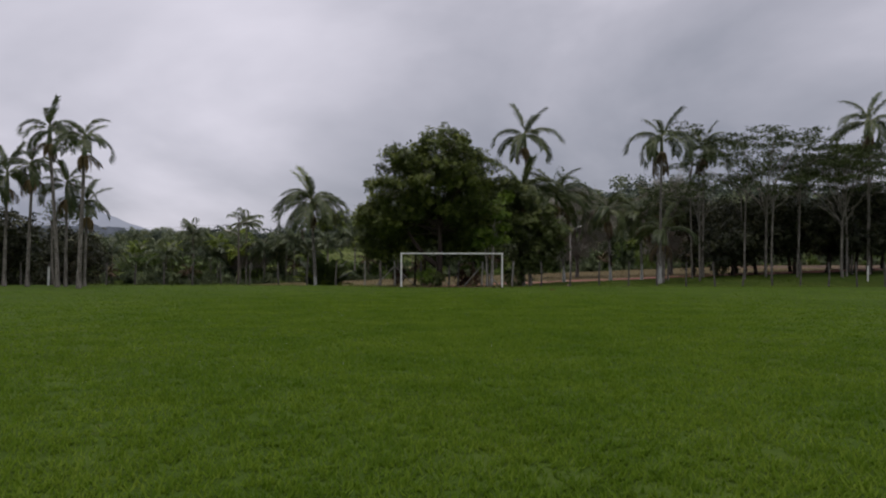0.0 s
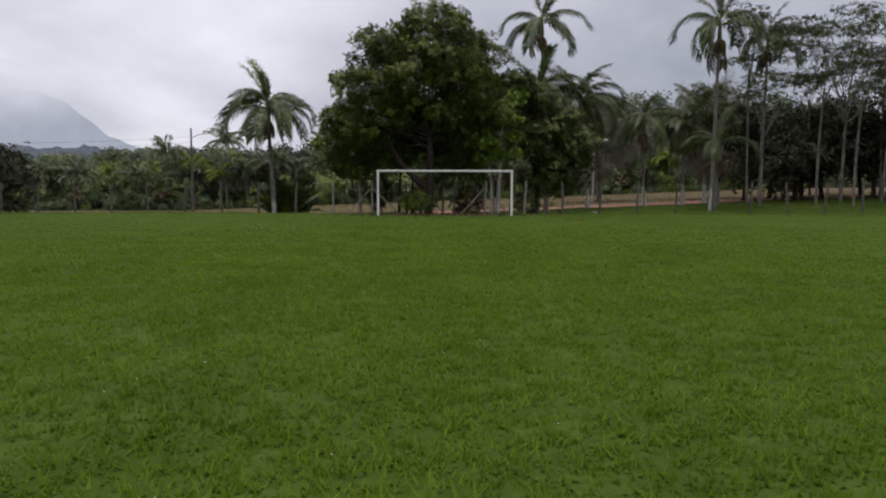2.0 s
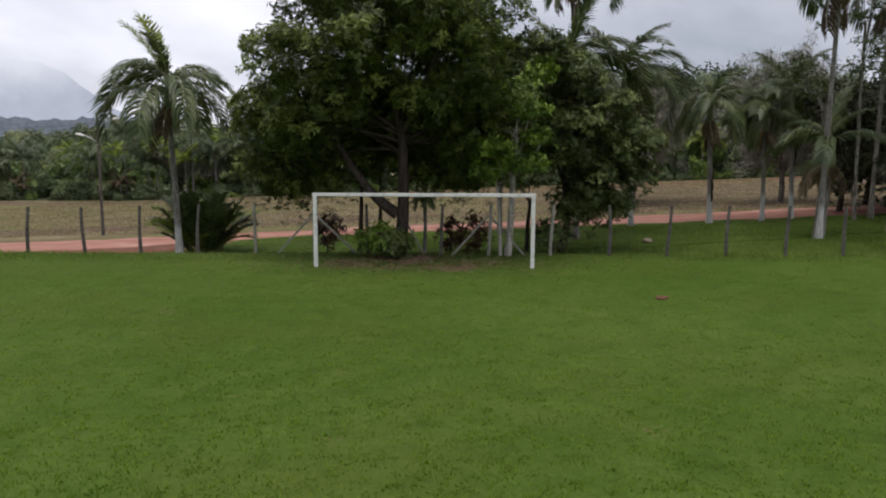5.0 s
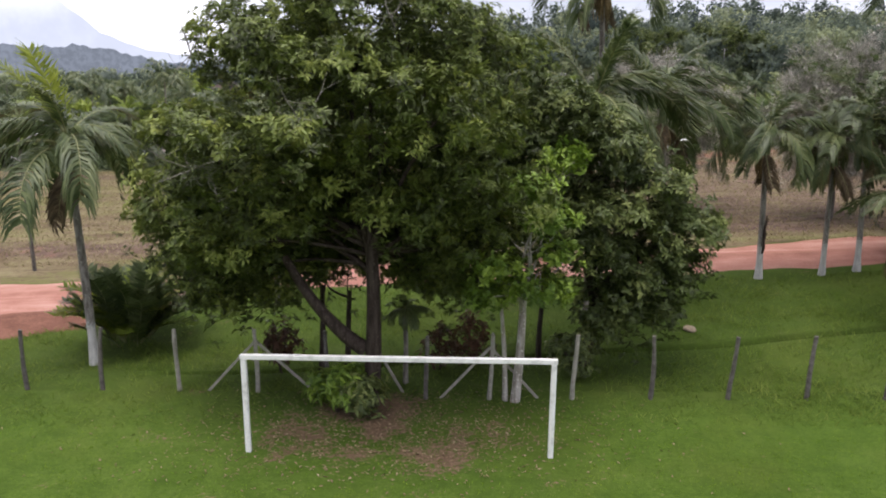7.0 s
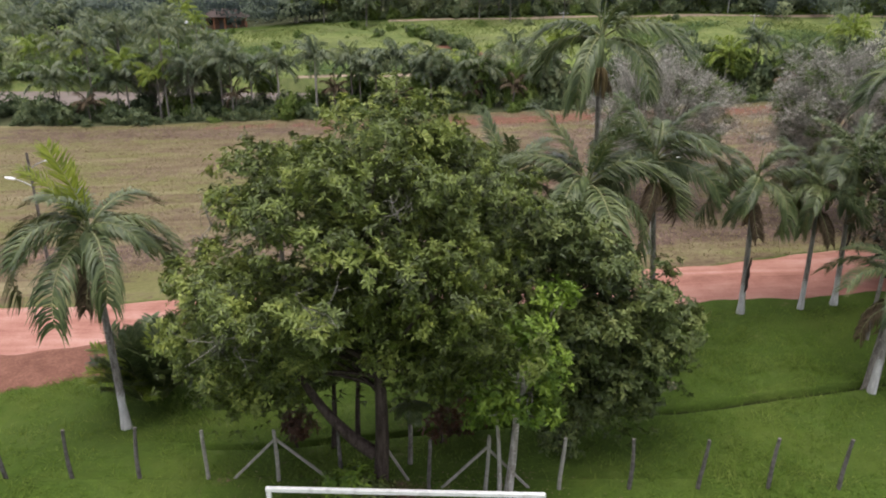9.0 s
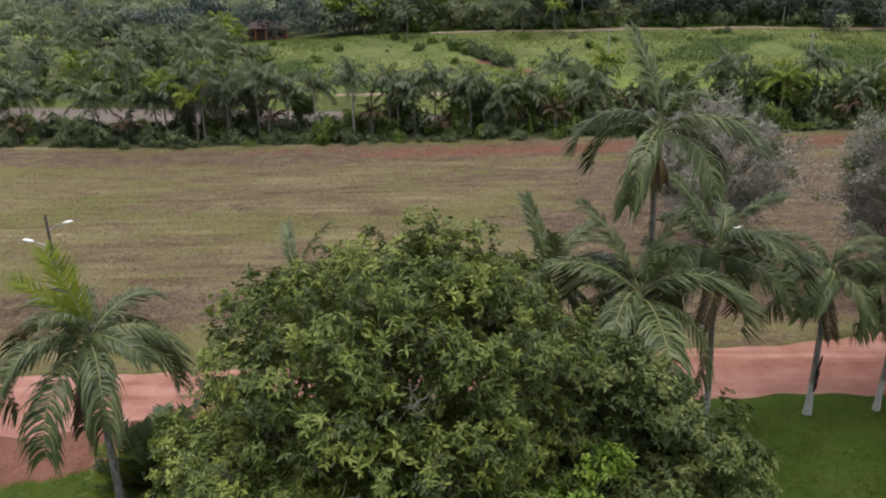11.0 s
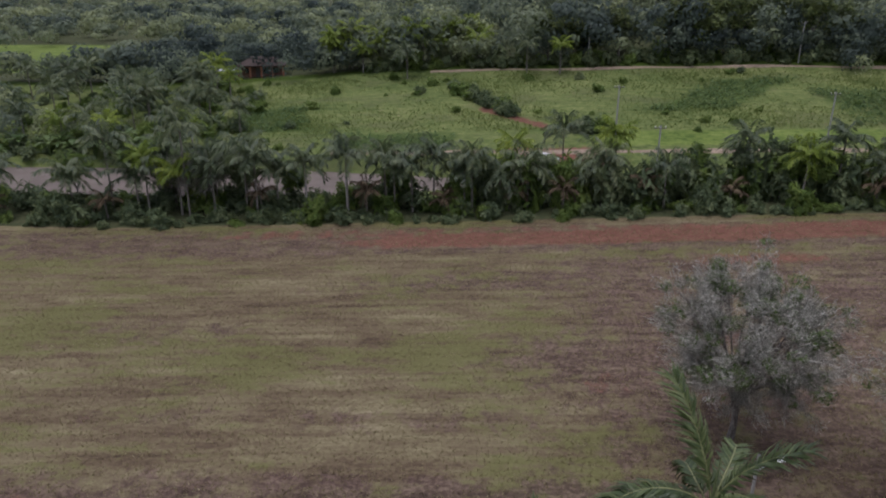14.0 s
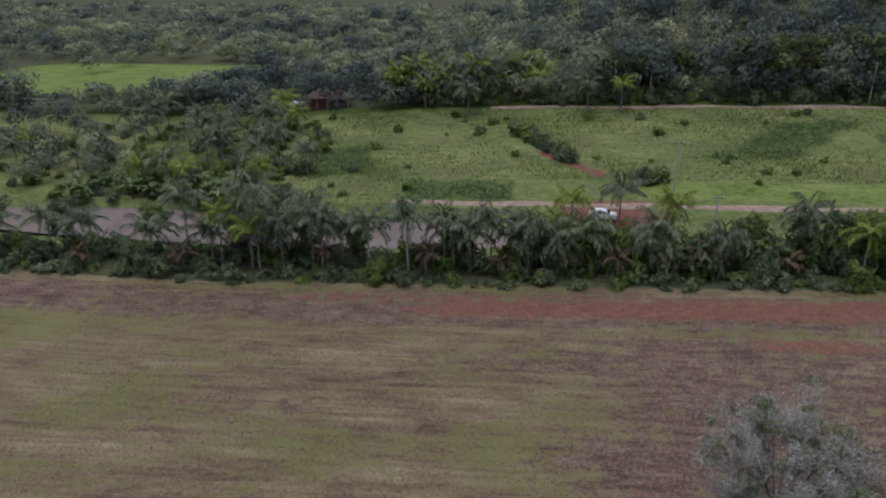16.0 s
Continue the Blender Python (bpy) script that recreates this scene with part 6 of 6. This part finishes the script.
def car(place, turn):
    t = thing("car", place, "white hatchback car on the dirt yard", "car", turn=turn)
    prof = [(-2.0, 0.32), (-2.05, 0.75), (-1.85, 0.98), (-1.05, 1.05), (-0.55, 1.40), (0.3, 1.47), (1.2, 1.42), (1.75, 1.05), (1.98, 0.95), (2.0, 0.35)]
    bm = bmesh.new()
    sides = []
    for s, k in ((-1, 1), (1, 1)):
        sides.append([bm.verts.new((x, s * (0.84 if z < 1.06 else 0.66), z)) for x, z in prof])
    a, b = sides
    bm.faces.new(a)
    bm.faces.new(b[::-1])
    for i in range(len(prof)):
        j = (i + 1) % len(prof)
        bm.faces.new((a[j], a[i], b[i], b[j]))
    bmesh.ops.recalc_face_normals(bm, faces=bm.faces)
    bmesh.ops.bevel(bm, geom=list(bm.edges), offset=0.05, segments=2, affect="EDGES")
    part("body", bm, M_CAR, t)
    for name, pts in (("windscreen", [(-1.03, 1.075), (-0.6, 1.375)]), ("rear_window", [(1.25, 1.395), (1.7, 1.09)])):
        bm = bmesh.new()
        (x0, z0), (x1, z1) = pts
        nx, nz = (-0.03, 0.03) if x0 < 0 else (0.03, 0.03)
        bm.faces.new([bm.verts.new(p) for p in ((x0 + nx, -0.62, z0 + nz), (x0 + nx, 0.62, z0 + nz), (x1 + nx, 0.56, z1 + nz), (x1 + nx, -0.56, z1 + nz))])
        bmesh.ops.solidify(bm, geom=bm.faces, thickness=0.01)
        part(name, bm, M_GLASS, t)
    for s in (-1, 1):
        bm = bmesh.new()
        bm.faces.new([bm.verts.new(p) for p in ((-0.9, s * 0.82, 1.08), (1.5, s * 0.82, 1.08), (1.1, s * 0.70, 1.36), (-0.5, s * 0.70, 1.36))])
        bmesh.ops.solidify(bm, geom=bm.faces, thickness=0.02)
        part("side_window", bm, M_GLASS, t)
        for x in (-1.28, 1.25):
            v, q = tube([(x, s * 0.70, 0.31), (x, s * 0.72, 0.31), (x, s * 0.86, 0.31), (x, s * 0.88, 0.31)], [0.2, 0.31, 0.31, 0.2], 18)
            w = part_mesh("wheel", mesh_np("wheel", v, [q], [M_TYRE], True), t)
            bm = bmesh.new()
            bmesh.ops.create_cone(bm, cap_ends=True, segments=16, radius1=0.19, radius2=0.17, depth=0.03, matrix=Matrix.Translation((x, s * 0.88, 0.31)) @ Matrix.Rotation(radians(90), 4, "X"))
            part("rim", bm, M_METAL, w)


car(at(12.6, 151.0, 0.02), 172)


def litter():
    rng = np.random.default_rng(91)
    n = 2600
    x = 1.7 + rng.normal(0, 2.9, n)
    y = 52.6 + rng.normal(0, 1.35, n)
    p = np.stack([x, y, land(x, y) + rng.uniform(0.015, 0.05, n)], -1)
    way = unit(np.stack([rng.standard_normal(n), rng.standard_normal(n), rng.normal(0, 0.15, n)], -1))
    ups = unit(np.array([[0, 0, 1.0]]) + rng.normal(0, 0.3, (n, 3)))
    L = rng.uniform(0.05, 0.125, n)
    v, f = leaves(p, way, ups, L, L * 0.36)
    tagged(new("fallen_leaves", mesh_np("fallen_leaves", v, [f], [M_LITTER])), "scattered brown fallen leaves under the mango tree", "leaves", kind="stuff")


litter()


def grass():
    """Tufts of blades on the mown field, thickest along the way."""
    rng = np.random.default_rng(95)
    tufts, wide, far = 96000, 60000, 120000
    ty = -3 + 56 * rng.random(tufts) ** 1.2
    tx = 0.9 + (rng.random(tufts) + rng.random(tufts) - 1) * (10 + 0.26 * (ty + 3))
    ok = rng.random(tufts) < np.clip((46 - ty) / 20, 0.12, 1) * np.clip((ty + 3) / 6, 0, 1)
    tx, ty = tx[ok], ty[ok]
    tall = rng.random(len(tx)) ** 2
    turn = rng.uniform(0, 2 * math.pi, len(tx))
    per = 8
    x = np.repeat(tx, per) + rng.normal(0, 0.055, len(tx) * per)
    y = np.repeat(ty, per) + rng.normal(0, 0.055, len(tx) * per)
    a = np.repeat(turn, per) + rng.normal(0, 1.1, len(tx) * per)
    h = 0.026 + 0.03 * np.repeat(tall, per) + rng.uniform(0, 0.03, len(x))
    w = rng.uniform(0.006, 0.015, len(x))
    x2, y2 = rng.uniform(-40, 40, wide), rng.uniform(-5, 56, wide)
    ok = rng.random(wide) < np.clip((54 - y2) / 25, 0, 1)
    x3, y3 = rng.uniform(-24, 28, far), 20 + 34.8 * rng.random(far) ** 0.75
    clump = np.sin(x3 * 1.7 + 1.6 * np.sin(y3 * 0.9)) * np.sin(y3 * 2.1 + 1.3 * np.sin(x3 * 1.2)) + 0.7 * np.sin(x3 * 0.5 + y3 * 0.8)
    ok3 = (rng.uniform(-2.0, 1.4, far) < clump) & (rng.random(far) > 1.2 * np.exp(-((x3 - 1.7) / 4.4) ** 2 - ((y3 - 52.6) / 2.4) ** 2))
    x2, y2, x3, y3 = x2[ok], y2[ok], x3[ok3], y3[ok3]
    n2, n3 = len(x2), len(x3)
    x, y = np.concatenate([x, x2, x3]), np.concatenate([y, y2, y3])
    n = len(x)
    a = np.concatenate([a, rng.uniform(0, 2 * math.pi, n2 + n3)])
    h = np.concatenate([h, rng.uniform(0.03, 0.08, n2), rng.uniform(0.03, 0.075, n3)]) * np.clip(1.2 - y / 80, 0.5, 1)
    w = np.concatenate([w, rng.uniform(0.005, 0.011, n2), rng.uniform(0.008, 0.017, n3)])[:, None]
    lean = rng.uniform(0.3, 1.5, n)
    side = np.stack([np.cos(a), np.sin(a), np.zeros(n)], -1)
    tipd = np.stack([-np.sin(a) * lean, np.cos(a) * lean, np.ones(n)], -1)
    base = np.stack([x, y, land(x, y) - 0.005], -1)
    V = np.stack([base - side * w, base + side * w, base + tipd * h[:, None]], 1).reshape(-1, 3)
    F = np.arange(n * 3).reshape(-1, 3)
    tagged(new("grass", mesh_np("grass", V, [F], [M_GRASS])), "short mown green grass of the football field", "grass", kind="stuff")


grass()


def clover():
    """Tiny white clover heads in the grass."""
    rng = np.random.default_rng(98)
    n = 200
    x, y = rng.normal(-2.5, 3.2, n), rng.uniform(8, 30, n)
    c = np.stack([x, y, land(x, y) + rng.uniform(0.05, 0.08, n)], -1)
    r = rng.uniform(0.003, 0.006, n)[:, None, None]
    ball = np.array([(1, 0, 0), (0, 1, 0), (-1, 0, 0), (0, -1, 0), (0, 0, 1), (0, 0, -1)], dtype=float)
    f = np.array([(0, 1, 4), (1, 2, 4), (2, 3, 4), (3, 0, 4), (1, 0, 5), (2, 1, 5), (3, 2, 5), (0, 3, 5)])
    V = (c[:, None, :] + ball[None] * r).reshape(-1, 3)
    F = (np.arange(n)[:, None, None] * 6 + f[None]).reshape(-1, 3)
    tagged(new("clover_flowers", mesh_np("clover_flowers", V, [F], [M_LAMP])), "tiny white clover heads scattered in the grass", "flowers", kind="stuff")


clover()


def bare_spot(x, y, r, seed):
    """A low crumbly heap of red-brown soil in the grass."""
    rng = random.Random(seed)
    bm = bmesh.new()
    bmesh.ops.create_icosphere(bm, subdivisions=3, radius=1.0)
    for v in bm.verts:
        k = 1 + 0.3 * noise.noise(v.co * 2.2 + Vector((seed, 0, 0))) + 0.12 * noise.noise(v.co * 7)
        v.co = Vector((v.co.x * r * k * 1.3, v.co.y * r * k, v.co.z * 0.05 * k))
    me = bpy.data.meshes.new("soil_heap")
    bm.to_mesh(me)
    bm.free()
    me.materials.append(M_HEAP)
    ob = new("soil_heap", me)
    ob.matrix_basis = pose(x, y, float(land(x, y)) + 0.02, 0, 0, rng.uniform(0, 360))
    tagged(ob, "small flat heap of red-brown soil in the grass", "soil heap")


bare_spot(8.28, 46.14, 0.16, 1)


def verge_grass():
    """Rougher grass and weeds between the goal, the fence, the ditch and the road."""
    rng = np.random.default_rng(96)
    n = 110000
    y, x = rng.uniform(53, 68, n), rng.uniform(-26, 32, n)
    clump = np.sin(x * 1.3 + 1.9 * np.sin(y * 0.8)) * np.sin(y * 1.7 + 1.5 * np.sin(x * 0.9)) + 0.6 * np.sin(x * 0.45 + y * 0.6)
    bare = np.exp(-((x - 1.7) / 4.6) ** 2 - ((y - 52.6) / 2.4) ** 2)
    keep = (rng.uniform(-1.5, 1.6, n) < clump) & (rng.random(n) < 0.35 + 0.65 * ss(50, 54, y)) & (rng.random(n) > bare * 1.2) & (y < near_edge(x) - 0.1 - 3.0 * ss(-6, -11, x)) & (np.abs(y - ditch_line(x)) > 0.2)
    x, y, clump = x[keep], y[keep], clump[keep]
    n = len(x)
    h = rng.uniform(0.06, 0.17, n) * (0.6 + 0.4 * ss(52, 55, y)) * (1 + 0.5 * clump.clip(0, 1.5))
    a, lean = rng.uniform(0, 2 * math.pi, n), rng.uniform(0.8, 2.4, n)
    side = np.stack([np.cos(a), np.sin(a), np.zeros(n)], -1)
    tipd = np.stack([-np.sin(a) * lean, np.cos(a) * lean, np.ones(n)], -1)
    base = np.stack([x, y, land(x, y) - 0.01], -1)
    w = rng.uniform(0.008, 0.02, n)[:, None]
    V = np.stack([base - side * w, base + side * w, base + tipd * h[:, None]], 1).reshape(-1, 3)
    tagged(new("verge_grass", mesh_np("verge_grass", V, [np.arange(n * 3).reshape(-1, 3)], [M_VERGE])), "rough green grass and weeds along the fence and ditch", "grass", kind="stuff")


verge_grass()


def dry_grass():
    """Tufts of mown dry grass on the wide field beyond the road."""
    rng = np.random.default_rng(97)
    n = 170000
    y = rng.uniform(75, 128, n)
    x = rng.uniform(-48, 48, n)
    rows = np.sin(y * 3.6 + 0.6 * np.sin(x * 0.13) + 0.03 * x) + 0.8 * np.sin(x * 0.7 + y * 0.4) * np.sin(y * 0.9)
    keep = rng.uniform(-2.2, 1.6, n) < rows
    x, y = x[keep], y[keep]
    n = len(x)
    h = rng.uniform(0.05, 0.13, n)
    a = rng.uniform(0, 2 * math.pi, n)
    lean = rng.uniform(0.2, 1.4, n)
    side = np.stack([np.cos(a), np.sin(a), np.zeros(n)], -1)
    tipd = np.stack([-np.sin(a) * lean, np.cos(a) * lean, np.ones(n)], -1)
    base = np.stack([x, y, land(x, y) - 0.01], -1)
    w = rng.uniform(0.03, 0.08, n)[:, None]
    V = np.stack([base - side * w, base + side * w, base + tipd * h[:, None]], 1).reshape(-1, 3)
    tagged(new("dry_grass", mesh_np("dry_grass", V, [np.arange(n * 3).reshape(-1, 3)], [M_DRY_GRASS])), "dry straw-coloured tufts on the mown field", "grass", kind="stuff")


dry_grass()


def scrub():
    """Knee-high growth on the hillside in uneven patches."""
    rng = np.random.default_rng(99)
    n = 80000
    y = rng.uniform(139, 206, n)
    x = rng.uniform(-75, 85, n)
    patch = np.sin(x * 0.16 + 1.2 * np.sin(y * 0.11)) + np.sin(y * 0.23 + 0.8 * np.sin(x * 0.09)) + 0.7 * np.sin(x * 0.41 + y * 0.33)
    keep = rng.uniform(-2.4, 2.0, n) < patch
    keep &= ~((y > 153.5) & (y < 166) & (x > -20)) & ~((((x + 44) / 56) ** 2 + ((y - 147) / 8.2) ** 2) < 1) & ~((x > 2) & (x < 22) & (y > 146) & (y < 160))
    keep &= np.abs(y - 172 + 0.95 * (x - 10)) > 2.0
    x, y, patch = x[keep], y[keep], patch[keep]
    n = len(x)
    h = rng.uniform(0.12, 0.4, n) * (1 + 0.35 * np.clip(patch, 0, 2))
    a, lean = rng.uniform(0, 2 * math.pi, n), rng.uniform(0.2, 1.2, n)
    side = np.stack([np.cos(a), np.sin(a), np.zeros(n)], -1)
    tipd = np.stack([-np.sin(a) * lean, np.cos(a) * lean, np.ones(n)], -1)
    base = np.stack([x, y, land(x, y) - 0.02], -1)
    w = rng.uniform(0.05, 0.16, n)[:, None]
    v = np.stack([base - side * w, base + side * w, base + tipd * h[:, None]], 1).reshape(-1, 3)
    f = np.arange(n * 3).reshape(-1, 3)
    tagged(new("scrub", mesh_np("scrub", v, [f], [M_SCRUB])), "uneven knee-high green scrub on the hillside", "scrub", kind="stuff")


scrub()


def crops():
    """Leafy crop rows in the hillside plots."""
    rng = np.random.default_rng(101)
    V, F, n = [], [], 0
    for x0, x1, y0, y1, slant in ((-45, -31, 167, 183, -0.3), (-20, 0, 156, 166, 0.0), (40, 56, 176, 199, 0.9), (64, 82, 168, 190, 0.0)):
        k = int((x1 - x0) * (y1 - y0) * 7)
        y = y0 + np.floor(rng.random(k) * (y1 - y0) / 1.1) * 1.1 + rng.normal(0, 0.14, k)
        x = rng.uniform(x0, x1, k) + slant * (y - 186)
        edge = np.minimum(np.minimum(y - y0, y1 - y) / 3.0, np.minimum(x - slant * (y - 186) - x0, x1 - x + slant * (y - 186)) / 3.5)
        ok = rng.random(k) < np.clip(edge + 0.5 * np.sin(x * 0.5 + y * 0.3) + 0.4 * np.sin(x * 0.23 - y * 0.61), 0.03, 0.85)
        x, y = x[ok], y[ok]
        k = len(x)
        p = np.stack([x, y, land(x, y) + rng.uniform(0.05, 0.45, k)], -1)
        way = unit(np.stack([rng.standard_normal(k), rng.standard_normal(k), rng.uniform(-0.1, 0.7, k)], -1))
        L = rng.uniform(0.35, 0.75, k)
        v, f = leaves(p, way, np.tile([[0, 0, 1.0]], (k, 1)), L, L * 0.5)
        V.append(v)
        F.append(f + n)
        n += len(v)
    tagged(new("crop", mesh_np("crop", np.concatenate(V), [np.concatenate(F)], [M_CROP])), "dark green leafy crop rows on the hillside", "crop", kind="stuff")


crops()

# ---- the misty distance ----


def ridge_backdrop(name, y, xs, profile, mat, label):
    V = [(x, y, -30.0) for x in xs] + [(x, y, profile(x)) for x in xs]
    n = len(xs)
    F = np.array([(i, i + 1, n + i + 1, n + i) for i in range(n - 1)])
    tagged(new(name, mesh_np(name, V, [F], [mat])), label, "mountain", kind="structure")


def mountain(x):
    z = np.interp(x, [-4160, -2560, -1900, -1620, -1490, -1400, -1320, -1240, -1160, -1020, -760, 400], [150, 210, 300, 342, 352, 346, 318, 252, 186, 140, 90, 60])
    return float(z) + 3 * math.sin(x * 0.02) + 2 * math.sin(x * 0.071)


def low_ridge(x):
    z = np.interp(x, [-2400, -900, -620, -520, -450, -300, 200], [60, 78, 76, 62, 50, 38, 26])
    return float(z) + 3 * math.sin(x * 0.03) + 1.8 * math.sin(x * 0.11) + 1.2 * math.sin(x * 0.27) + 1.6 * noise.noise(Vector((x * 0.12, 3.0, 0.0))) + 1.2 * noise.noise(Vector((x * 0.5, 1.0, 0.0)))


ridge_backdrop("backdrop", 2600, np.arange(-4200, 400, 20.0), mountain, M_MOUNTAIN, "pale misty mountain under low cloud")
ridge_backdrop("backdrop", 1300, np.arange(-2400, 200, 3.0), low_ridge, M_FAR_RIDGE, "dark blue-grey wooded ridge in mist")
